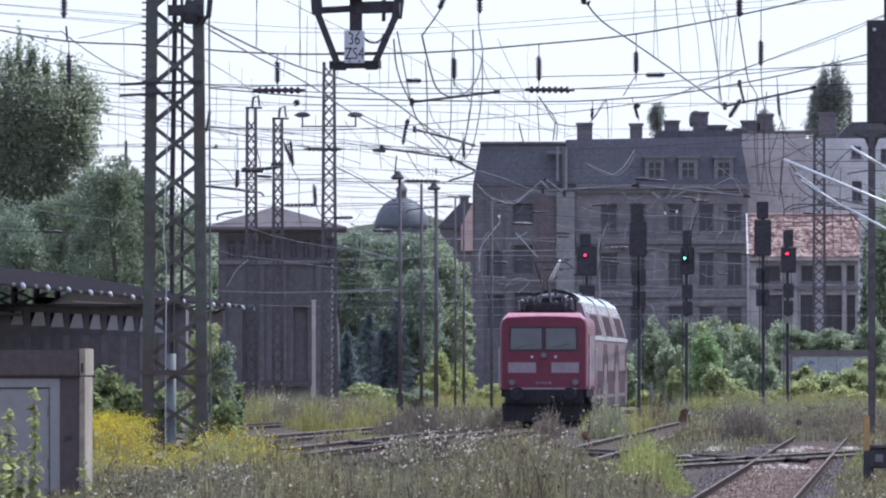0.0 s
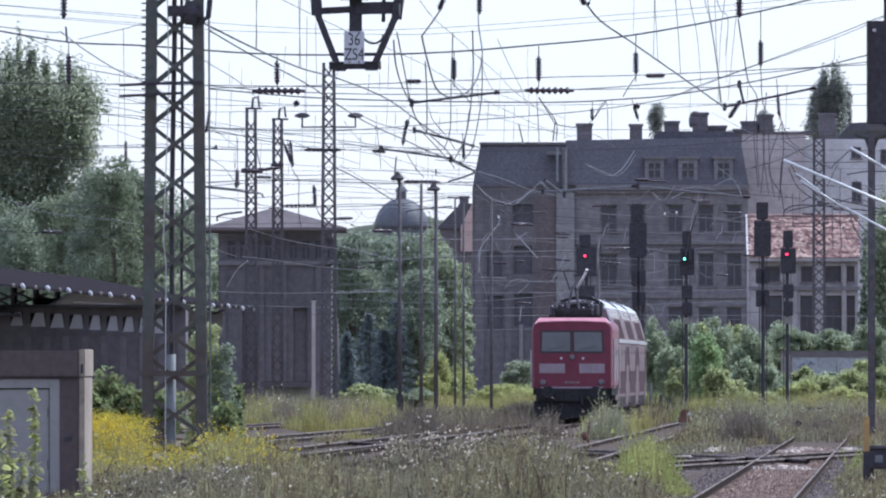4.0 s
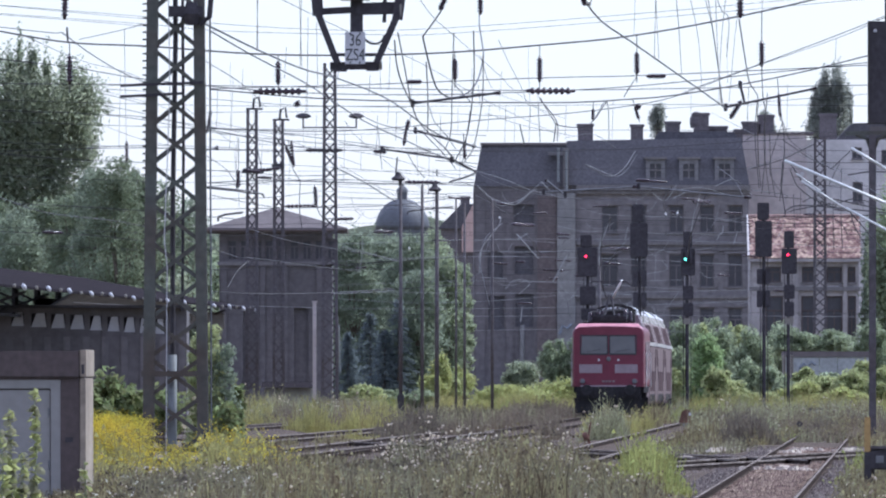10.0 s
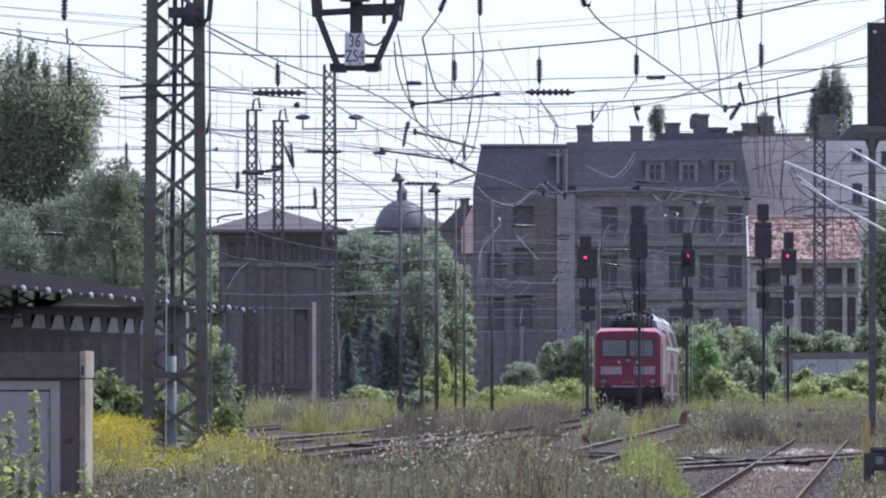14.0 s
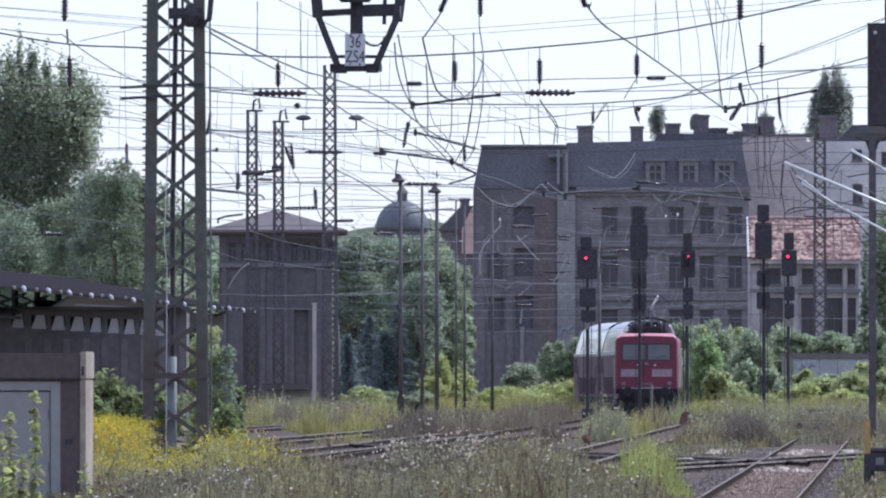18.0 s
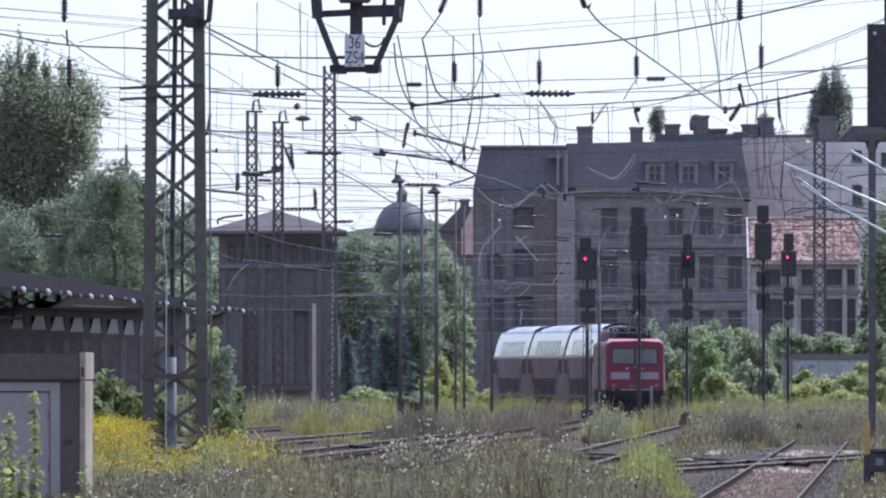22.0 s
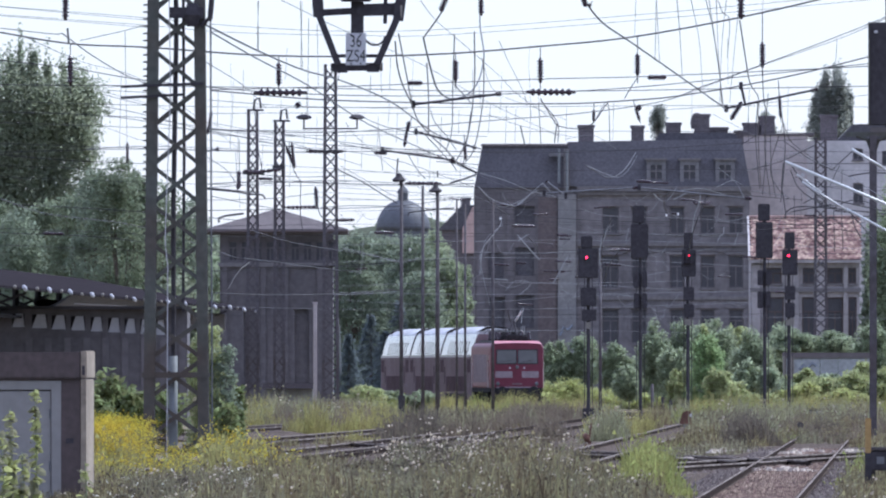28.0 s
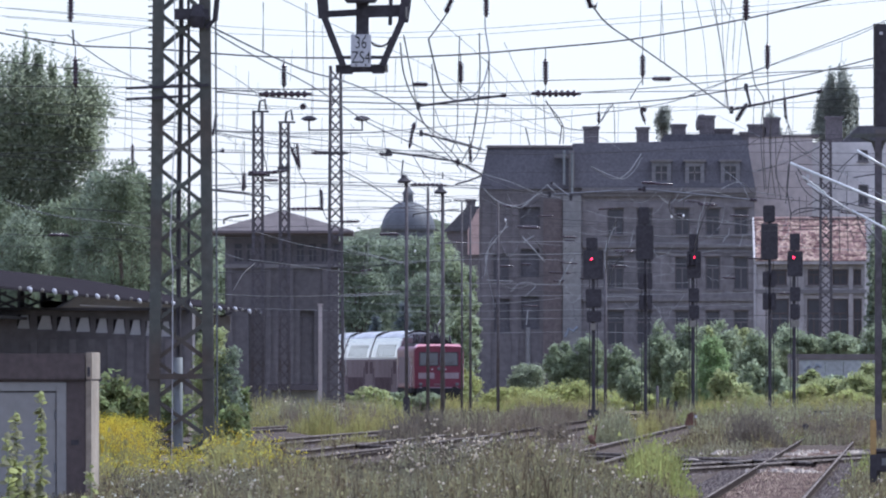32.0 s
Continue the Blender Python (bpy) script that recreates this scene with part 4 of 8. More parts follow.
# graffiti wall
def graffiti_wall():
    d = 1000
    X, Z = marks(d)
    w = thing("garden_wall", pose(0, d, 0), "pale concrete wall with blue-grey graffiti", "wall")
    for i in range(5):
        a = 1386 + 32 * i
        part("panel", Mesh().box(X(a) + 0.01, X(a + 32) - 0.01, 0, 0.14, -0.8, Z(632)), GARDEN_WALL, w, bevel=0.02)
    part("coping", Mesh().box(X(1383), X(1549), -0.06, 0.2, Z(632) + 0.002, Z(622)), FELT, w)
    part("wall_post", Mesh().box(X(1384), X(1390), -0.15, -0.002, -0.8, Z(628)).box(X(1398), X(1404), -0.15, -0.002, -0.8, Z(628)), CONCRETE, w)
    pts = [(1414, 652), (1422, 644), (1429, 649), (1436, 641), (1443, 646)]
    part("scrawl", Mesh().tube([(X(a), -0.02, Z(e)) for a, e in pts], 0.07, 5), GRAFFITI, w, "blue-grey sprayed scrawl")


graffiti_wall()
# ---- masts, poles, signals
def lattice(m, p, w0, w1, h, step, leg, brace, faces=(0, 1, 2, 3), z0=-0.6, first=0.2):
    """Fills m with the diagonals of a four-legged mast; returns meshes of the four legs."""
    cs = ((-1, -1), (1, -1), (1, 1), (-1, 1))

    def corner(i, z):
        w = w0 + (w1 - w0) * (z - z0) / (h - z0)
        return Vector((cs[i % 4][0] * w / 2, cs[i % 4][1] * w / 2, z))
    legs = [Mesh().beam(corner(i, z0), corner(i, h), leg) for i in range(4)]
    z, k = first, 0
    while z + step <= h:
        for i in faces:
            m.beam(corner(i, z), corner(i + 1, z + step), brace)
            m.beam(corner(i + 1, z), corner(i, z + step), brace)
        z += step
    return legs


def lattice_mast(d, b, top, w0, w1, step, leg, brace, label, top_h=None, mat_=STEEL, name="lattice_mast"):
    h = top_h or EYE + (LEVEL - top) * d / RANGE
    t = thing(name, pose((b - MID) * d / RANGE, d, 0), label, "mast", "lattice masts")
    m = Mesh()
    for leg_mesh in lattice(m, None, w0, w1, h, step, leg, brace, (0, 2) if d < 400 else (0, 1, 2, 3), first=0.026 if d < 400 else 0.2):
        part("leg", leg_mesh, mat_, t)
    if d < 400:
        for i in range(0, len(m.v), 8):
            one = Mesh()
            one.add(m.v[i:i + 8], [tuple(k - i for k in f) for f in m.f[i // 8 * 6:i // 8 * 6 + 6]])
            part("brace", one, mat_, t)
    else:
        part("bracing", m, mat_, t)["kind"] = "stuff"
    part("foot", Mesh().box(-w0 * 0.8, w0 * 0.8, -w0 * 0.8, w0 * 0.8, -0.4, -0.1), CONCRETE, t, "concrete footing")
    return t, h


near, nh = lattice_mast(330, 311, 0, 1.02, 0.79, 0.706, 0.2, 0.07, "tall dark green lattice mast of the overhead line", 11.5)
pipe = Mesh().tube([(-0.06, -0.3, -0.3), (-0.06, -0.3, EYE + (LEVEL - 628) * 330 / RANGE)], 0.085, 10)
part("cable_pipe", pipe, PIPE, near, "pale grey cable pipe", smooth=True)
part("cable", Mesh().tube([(-0.05, -0.3, 2.1), (-0.05, -0.28, 5), (0.0, -0.3, 8), (-0.02, -0.3, 11)], 0.045, 6), DARK, near)
part("cable", Mesh().tube([(-0.17, -0.55, -0.2), (-0.15, -0.55, 3.8), (-0.2, -0.55, 4.3), (-0.1, -0.5, 7), (-0.16, -0.5, 11)], 0.01, 5), WHITE, near, "thin pale earth cable")
part("cable", Mesh().tube([(0.12, 0.2, 3), (0.14, 0.2, 6), (0.11, 0.2, 11)], 0.03, 5), DARK, near)
part("ring", Mesh().box(-0.62, 0.62, -0.62, -0.58, 1.8, 1.9), STEEL, near)
part("step_ladder", Mesh().tube([(0.66, -0.5, 0.4), (0.62, -0.5, 11)], 0.018, 5), STEEL_GREY, near)
iron = Mesh().box(-0.6, -0.42, -0.45, -0.41, 0, 0.03).data("climbing_iron", STEEL)
for i in range(70):
    part("climbing_iron", iron, None, near, at=pose(0, 0, 2.6 + i * 0.13))
part("work_clamp", Mesh().box(-0.12, 0.5, -0.7, -0.5, 8.35, 8.55).tube([(0.45, -0.6, 8.2), (0.62, -0.6, 8.35), (0.66, -0.6, 8.8)], 0.05, 6).lathe((0.3, -0.62, 8.2), (0.3, -0.62, 8.62), [(0, 0.1), (0.5, 0.17), (1, 0.1)]), DARK, near, "dark fittings of the anchor")
for z, w in ((7.1, 0.9), (6.9, 0.55)):
    part("bracket", Mesh().beam((-1.0, -0.6, z), (w - 0.4, -0.6, z + 0.06), 0.05), DARK, near)
gantry = thing("gantry", pose(0, 330, 0), "steel gantry beam above the tracks", "gantry")
part("chord", Mesh().beam((-5.4, 0, 10.4), (14, 0, 10.4), 0.14), STEEL, gantry)
part("chord", Mesh().beam((-5.4, 0, 11.2), (14, 0, 11.2), 0.14), STEEL, gantry)
gm = Mesh()
for i in range(24):
    gm.beam((-5.4 + i * 0.8, 0, 10.4 + 0.8 * (i % 2)), (-4.6 + i * 0.8, 0, 10.4 + 0.8 * ((i + 1) % 2)), 0.07)
part("web", gm, STEEL, gantry)
lattice_mast(330, 784 + 14.2 * 97, 0, 0.9, 0.83, 0.706, 0.22, 0.07, "tall dark green lattice mast of the overhead line", 11.5)


def sign_hanger():
    d = 330
    h = thing("hanging_bracket", pose(0, d, 0), "dark steel hanging bracket with a track number plate", "bracket")
    P = lambda b, e, o=0.0: sight(b, e, d) - Vector((0, d - o, 0))
    for o in (-0.16,):
        part("side_arm", Mesh().beam(P(556, -60, o), P(563, 28, o), 0.2, 0.12).beam(P(562, 22, o), P(597, 112, o), 0.19, 0.12), DARK, h)
        part("side_arm", Mesh().beam(P(716, -60, o), P(703, 35, o), 0.19, 0.12).beam(P(704, 25, o), P(666, 112, o), 0.26, 0.12), DARK, h)
    part("top_bar", Mesh().beam(P(557, 21, 0), P(632, 17, 0), 0.13, 0.12).beam(P(632, 16, 0), P(708, 14, 0), 0.22, 0.14, (0, 1, 0)), DARK, h)
    part("bottom_bar", Mesh().beam(P(584, 117, -0.02), P(676, 116, -0.02), 0.14, 0.2, (0, 1, 0)).beam(P(596, 97, -0.02), P(670, 97, -0.02), 0.06, 0.06).beam(P(592, 124, -0.1), P(614, 124, -0.1), 0.1, 0.06).beam(P(648, 123, -0.1), P(670, 123, -0.1), 0.1, 0.06), DARK, h)
    part("end_plate", Mesh().beam(P(673, 110, -0.14), P(674, 124, -0.14), 0.05, 0.02), CONCRETE, h, "pale weathered end plate")
    part("end_plate", Mesh().beam(P(709, 8, -0.24), P(709, 30, -0.24), 0.035, 0.02), CONCRETE, h)
    part("hanger_post", Mesh().beam(P(631, -245, 0.05), P(631, 62, 0.05), 0.23, 0.16, (0, 1, 0)), DARK, h)
    part("light_box", Mesh().box(P(600, 0).x, P(657, 0).x, -0.3, 0.1, P(0, 1).z, P(0, -40).z), DARK, h, bevel=0.03)
    part("stay", Mesh().beam(P(682, -40, 0), P(680, 40, 0), 0.07), DARK, h)
    loop = [P(646 + 18 * (1 - math.cos(a)) * 1.0 - 2, 62 + 16 * math.sin(a), -0.1) for a in [i * math.pi / 10 for i in range(11)]]
    part("cable_loop", Mesh().tube(loop, 0.02, 6), DARK, h)
    plate = part("number_plate", Mesh().box(P(610.5, 0).x, P(646.5, 0).x, -0.36, -0.345, P(0, 114).z, P(0, 57).z), SIGN, h, "dirty white plate lettered 36 ZS4", bevel=0.004)
    for word, e in (("36", 81.5), ("ZS4", 107.5)):
        cu = bpy.data.curves.new("lettering", "FONT")
        cu.body, cu.size, cu.align_x, cu.extrude = word, 0.31, "CENTER", 0.002
        ob = new("lettering", cu)
        ob.data.materials.append(BLACK)
        ob.parent = plate
        ob.matrix_basis = pose(P(628.5, 0).x, -0.365, P(0, e).z, 90, 0, 0) @ Matrix.Diagonal((0.72, 1.0, 1, 1))
        tagged(ob, "black lettering " + word)
    for b in (620, 637):
        for e in (60, 111):
            part("bolt", Mesh().tube([P(b, e, -0.38), P(b, e, -0.3)], 0.018, 6), DARK, plate)


sign_hanger()

far_masts = [(915, 446, 193, 0.56, 0.42, "dark lattice mast with crossarm"), (922, 493, 212, 0.5, 0.4, "dark lattice mast with crossarm"), (900, 583.5, 112, 0.74, 0.5, "tall slender lattice floodlight mast"),
             (1132, 1451, 243, 0.74, 0.6, "lattice mast beside the houses, lightened for haze")]
for d, b, top, w0, w1, label in far_masts:
    t, h = lattice_mast(d, b, top, w0, w1, 0.62, 0.15, 0.075, label, mat_=FAR_STEEL)
    s = RANGE / d
    if b == 583.5:
        z = EYE + (LEVEL - 226) / s
        part("crossarm", Mesh().beam((-49 / s, -0.3, z), (48 / s, -0.3, z), 0.07), DARK, t)
        for side in (-1, 1):
            x = side * 47 / s
            lamp = part("floodlight", Mesh().lathe((x, -0.3, z + 0.45), (x, -0.3, z + 0.72), [(0, 0.18), (0.35, 0.42), (0.75, 0.3), (1, 0.1)], 12), DARK, t, "dark hooded floodlight")
            part("lamp_arm", Mesh().tube([(x, -0.3, z), (x, -0.3, z + 0.5)], 0.04, 6), DARK, lamp)
        z = EYE + (LEVEL - 266) / s
        part("bracket", Mesh().beam((-30 / s, -0.35, z), (22 / s, -0.35, z), 0.1), DARK, t)
    if b in (446, 493):
        z = EYE + (LEVEL - (303 if b == 446 else 293)) / s
        part("crossarm", Mesh().box(-0.5 if b == 446 else -0.35, 0.6 if b == 446 else 0.3, -0.45, -0.3, z - 0.12, z + 0.08), DARK, t)
        part("top_hook", Mesh().tube([(0.05, -0.25, h), (0.1, -0.25, h + 0.5), (0.35, -0.25, h + 0.62), (0.42, -0.25, h + 0.1)], 0.06, 6).beam((-0.3, -0.25, h), (0.55, -0.25, h), 0.1), DARK, t)


def pole(d, b, top, r, label, lamp=0, base=None):
    s = RANGE / d
    h = EYE + (LEVEL - top) / s
    t = thing("pole", pose((b - MID) / s, d, 0), label, "pole", "steel poles")
    part("shaft", Mesh().tube([(0, 0, -0.6), (0, 0, h)], r * 1.15, 8, r * 0.85), FAR_STEEL, t, smooth=True)
    if lamp:
        lp = part("lamp_hood", Mesh().lathe((-0.1, -0.1, h - 0.05), (-0.1, -0.1, h + 0.32), [(0, lamp * 0.75), (0.25, lamp), (0.6, lamp * 0.5), (1, 0.08)], 12), DARK, t, "dark enamel lamp hood")
        part("lamp_neck", Mesh().tube([(0, 0, h - 0.3), (-0.05, -0.05, h)], 0.06, 6), DARK, lp)
    if base:
        part("base_box", Mesh().box(-base / 2, base / 2, -0.3, 0.2, -0.3, 0.85), DARK, t, "dark switch box at its foot", bevel=0.03)
    return t


pole(762, 709, 318, 0.075, "dark steel pole with a lamp hood", 0.3, 0.3)
pole(850, 747, 327, 0.075, "plain dark steel pole")
pole(845, 773, 337, 0.095, "dark steel pole with a lamp hood", 0.32)
pole(860, 871, 352, 0.07, "slim dark steel pole")
pole(870, 807, 350, 0.05, "slim dark steel pole")
pole(872, 822, 360, 0.06, "slim dark steel pole")
pole(815, 1061, 470, 0.07, "slim dark steel pole")
pole(905, 597, 560, 0.06, "slim rusty brown steel pole")
pole(820, 1153, 678, 0.07, "short pale wooden post")


def railway_signal(d, b, head, lens=None, lower=(), rear=False, base=0.0, pale=None):
    """A colour-light signal: stepped head screen on a post, small indicators below it. head: marks of its parts (b0, b1, e0, e1)."""
    s = RANGE / d
    X, Z = (lambda v: (v - b) / s), (lambda e: EYE + (LEVEL - e) / s)
    t = thing("railway_signal", pose((b - MID) / s, d, 0), "dark colour-light railway signal on a post" + (" seen from behind" if rear else ""), "signal", "railway signals")
    top = min(h[2] for h in head)
    part("post", Mesh().tube([(0, 0, -0.6), (0, 0, Z(top + 6))], 0.075, 8), DARK, t)
    part("base", Mesh().box(-0.16, 0.16, -0.16, 0.16, -0.3, 0.1), CONCRETE, t)
    for i, (a, c, e, f) in enumerate(head):
        part("screen" if i else "indicator", Mesh().box(X(a), X(c), -0.28, -0.1, Z(f), Z(e)), DARK, t, bevel=0.03)
    for a, c, e, f in lower:
        part("indicator", Mesh().box(X(a), X(c), -0.26, -0.09, Z(f), Z(e)), DARK, t, bevel=0.03)
    if pale:
        part("plate", Mesh().box(X(pale[0]), X(pale[1]), -0.14, -0.085, Z(pale[3]), Z(pale[2])), CONCRETE, t, "small pale plate", bevel=0.01)
    part("ladder", Mesh().beam((0.16, 0.12, 0.5), (0.16, 0.12, Z(top + 40)), 0.03).beam((-0.16, 0.12, 0.5), (-0.16, 0.12, Z(top + 40)), 0.03), DARK, t)
    if base:
        part("base_box", Mesh().box(-base, base, -0.5, -0.1, -0.3, 0.35), DARK, t, "dark relay box at its foot", bevel=0.03)
    if lens:
        lb, le = lens
        hood = part("lamp_hood", Mesh().lathe((X(lb), -0.28, Z(le)), (X(lb), -0.34, Z(le)), [(0, 0.12), (1, 0.12)], 14), DARK, t)
        part("lens", Mesh().lathe((X(lb), -0.34, Z(le)), (X(lb), -0.375, Z(le)), [(0, 0.05), (0.6, 0.043), (1, 0.022)], 14), RED_LIGHT, hood, "glowing red lens", smooth=True)
    return t


RED_LIGHT = mat("red_signal_light", (0.6, 0.02, 0.03), 0.3, glow=(1.0, 0.02, 0.07, 5.0), bump=0)
GREEN_LIGHT = mat("green_signal_light", (0.1, 0.6, 0.4), 0.3, glow=(0.2, 1.0, 0.7, 4.5), bump=0)
railway_signal(745, 1040, [(1027, 1047, 416, 438), (1022, 1057, 438, 490)], (1036.5, 454), [(1026, 1054, 507, 540), (1028, 1054, 546, 566)], base=0.25, pale=(1035, 1044, 568, 580))
railway_signal(760, 1132, [(1119, 1139, 362, 393), (1115, 1146, 395, 455)], None, [(1120, 1129, 479, 508), (1135, 1144, 479, 508), (1120, 1129, 517, 544), (1135, 1144, 517, 544)], rear=True)
turning = railway_signal(770, 1216, [(1209, 1225, 410, 439), (1205, 1230, 440, 488)], None, [(1208, 1227, 506, 530), (1209, 1227, 536, 560)], pale=(1210, 1222, 563, 574))
railway_signal(780, 1352, [(1340, 1361, 359, 389), (1336, 1366, 391, 455)], None, [(1339, 1349, 476, 503), (1354, 1363, 476, 503), (1339, 1349, 514, 544), (1354, 1363, 514, 544)], rear=True)
railway_signal(790, 1395, [(1387, 1405, 409, 439), (1383, 1410, 440, 485)], (1394, 451), [(1387, 1406, 504, 529), (1388, 1405, 534, 560)], pale=(1389, 1404, 562, 574))
# the lamp that changes from green to red: an added turret with one lens on each side, between plates that hide the
# turned-away lenses from the camera
s_t = RANGE / 770
turret = part("lamp_turret", Mesh().tube([(0, 0, -0.22), (0, 0, 0.22)], 0.16, 14), DARK, turning, "turning lamp turret added to swap the colours", at=pose(-0.03, -0.27, EYE + (LEVEL - 455) / s_t))
z_t = EYE + (LEVEL - 455) / s_t
for x0, x1 in ((-0.26, -0.165), (0.1, 0.22)):
    part("screen_cheek", Mesh().box(x0, x1, -0.5, -0.1, z_t - 0.24, z_t + 0.24), DARK, turning, "dark plate added to hide the turned lenses")
part("green_lens", Mesh().lathe((-0.05, -0.14, -0.1), (-0.05, -0.185, -0.1), [(0, 0.048), (0.6, 0.042), (1, 0.022)], 14), GREEN_LIGHT, turret, "glowing green lens", smooth=True)
part("red_lens", Mesh().lathe((-0.06, 0.14, 0.11), (-0.06, 0.185, 0.11), [(0, 0.05), (0.6, 0.043), (1, 0.022)], 14), RED_LIGHT, turret, "glowing red lens", smooth=True)


RUST = mat("orange_brown_rust", (0.2, 0.1, 0.07), 0.85, 0, 0.3, 5, second=(0.1, 0.06, 0.05), specular=0.1)


def right_edge():
    d = 500
    s = RANGE / d
    t = thing("steel_mast", pose((1544 - MID) / s, d, 0), "dark steel mast with curved bracket", "mast")
    h = EYE + (LEVEL - 238) / s
    part("shaft", Mesh().box(-0.1, 0.1, -0.1, 0.1, -0.3, h), FAR_STEEL, t, bevel=0.015)
    part("bracket", Mesh().beam((-48 / s, 0, h + 0.03), (60 / s, 0, h + 0.05), 0.12).tube([(-30 / s, 0, h), (-10 / s, 0, h - 0.12), (0, 0, h - 0.5)], 0.06, 6).tube([(30 / s, 0, h), (10 / s, 0, h - 0.12), (0, 0, h - 0.5)], 0.06, 6), STEEL, t)
    d = 330
    s = RANGE / d
    b = thing("signal_board", pose((1562 - MID) / s, d, 0), "tall dark signal screen hung from the gantry", "signal")
    Z = lambda e: EYE + (LEVEL - e) / s
    part("screen", Mesh().box(-0.27, 0.45, -0.2, 0.0, Z(220), Z(38)), DARK, b, bevel=0.02)
    part("screen_rim", Mesh().box(-0.28, -0.25, -0.24, -0.2, Z(221), Z(37)), STEEL, b)
    part("clip", Mesh().box(-0.17, -0.11, -0.24, -0.2, Z(57), Z(52)), WHITE, b, "small white fitting")
    part("foot_plate", Mesh().box(-0.24, 0.4, -0.15, -0.05, Z(232), Z(224)), FELT, b)
    part("hanger", Mesh().beam((0.1, 0.02, Z(225)), (0.1, 0.02, 10.4), 0.12), DARK, b)
    # bright cantilever tubes held by a mast outside the view
    d = 430
    m = thing("cantilever", pose(0, d, 0), "bright aluminium cantilever tubes of the overhead line", "cantilever")
    P = lambda u, e, o=0.0: sight(u, e, d) - Vector((0, d - o, 0))
    part("mast_shaft", Mesh().box(P(1652, 0).x, P(1668, 0).x, -0.1, 0.1, -0.3, P(0, 190).z), STEEL, m)
    for pts, r in (([(1388, 284), (1652, 395)], 0.036), ([(1409, 307), (1452, 338)], 0.02), ([(1418, 320), (1500, 372)], 0.024), ([(1497, 368), (1652, 452)], 0.03), ([(1506, 262), (1562, 295)], 0.034), ([(1562, 295), (1652, 340)], 0.034)):
        part("tube", Mesh().tube([P(*p) for p in pts], r, 8), TUBE, m, smooth=True)
    for pts in ([(1400, 291), (1420, 322), (1460, 355)], [(1500, 370), (1530, 405), (1560, 440)], [(1474, 352), (1566, 372)], [(1385, 286), (1382, 330), (1390, 378), (1404, 372), (1470, 360)]):
        part("stay", Mesh().tube([P(*p, 0.05) for p in pts], 0.014, 5), WIRE, m)
    part("clamp", Mesh().box(P(1416, 0).x, P(1423, 0).x, -0.06, 0.06, P(0, 312).z, P(0, 304).z), WHITE, m, bevel=0.02)
    # things by the crossing
    d = 302
    s = RANGE / d
    Z = lambda e: EYE + (LEVEL - e) / s
    p = thing("timber_post", pose((1535 - MID) / s, d, 0), "short ochre timber post with a dark lower part", "post")
    part("post_shaft", Mesh().box(-0.05, 0.05, -0.05, 0.05, Z(800), Z(738)), TIMBER, p, bevel=0.012)
    part("post_foot", Mesh().box(-0.055, 0.055, -0.055, 0.055, -0.3, Z(800) - 0.002), DARK, p, "dark lower part of the post", bevel=0.01)
    q = thing("point_machine", pose((1564 - MID) / s, d + 1.5, 0), "black point lever box on legs beside the track", "point machine")
    part("case", Mesh().box(-0.26, 0.3, -0.25, 0.25, Z(832), Z(796)), DARK, q, bevel=0.03)
    part("lid", Mesh().box(-0.28, 0.32, -0.27, 0.27, Z(795.8), Z(790)), FAR_STEEL, q, bevel=0.01)
    part("plate", Mesh().box(-0.1, 0.03, -0.262, -0.252, Z(820), Z(807)), STEEL_GREY, q, "pale grey plate")
    part("leg", Mesh().box(-0.2, -0.12, -0.06, 0.06, -0.3, Z(832)), DARK, q)
    part("leg", Mesh().box(0.12, 0.2, -0.06, 0.06, -0.3, Z(832)), DARK, q)
    part("pipe", Mesh().tube([(-0.22, -0.15, -0.3), (-0.21, -0.15, Z(838)), (-0.17, -0.1, Z(828))], 0.022, 6), STEEL_GREY, q, "pale cable pipe")
    part("crank", Mesh().prism([(-0.34, -0.3), (0.3, -0.3), (0.25, -0.05), (0.02, 0.06), (-0.14, -0.02)], -0.2, -0.1), DARK, q)
    r = thing("point_lever", pose((1040 - MID) * 470 / RANGE, 470, 0), "small rusty point lever", "lever")
    part("frame", Mesh().beam((-0.16, 0, -0.25), (-0.02, 0, 0.1), 0.07).beam((0.12, 0, -0.25), (0.02, 0, 0.1), 0.06).box(-0.2, 0.2, -0.1, 0.1, -0.2, -0.12), RUST, r)
    part("lever_arm", Mesh().tube([(0, 0, 0.05), (0.08, 0, 0.55)], 0.03, 6, 0.022), RUST, r)
    part("weight", Mesh().lathe((-0.12, 0, 0.14), (0.02, 0, 0.2), [(0, 0.08), (0.2, 0.12), (0.8, 0.12), (1, 0.08)], 12), RUST, r)
    dw = thing("dwarf_signal", pose((1213 - MID) * 640 / RANGE, 640, 0), "small dark dwarf signal in the weeds", "signal")
    part("case", Mesh().prism([(-0.24, 0.02), (0.2, 0.02), (0.15, 0.46), (0.02, 0.5), (-0.13, 0.42)], -0.12, 0.12), RUST, dw, "rusty orange-brown lamp case")
    part("foot", Mesh().box(-0.1, 0.1, -0.1, 0.1, -0.3, 0.1), CONCRETE, dw)
    part("plate", Mesh().box(0.12, 0.2, -0.14, -0.121, 0.28, 0.38), WHITE, dw)


right_edge()


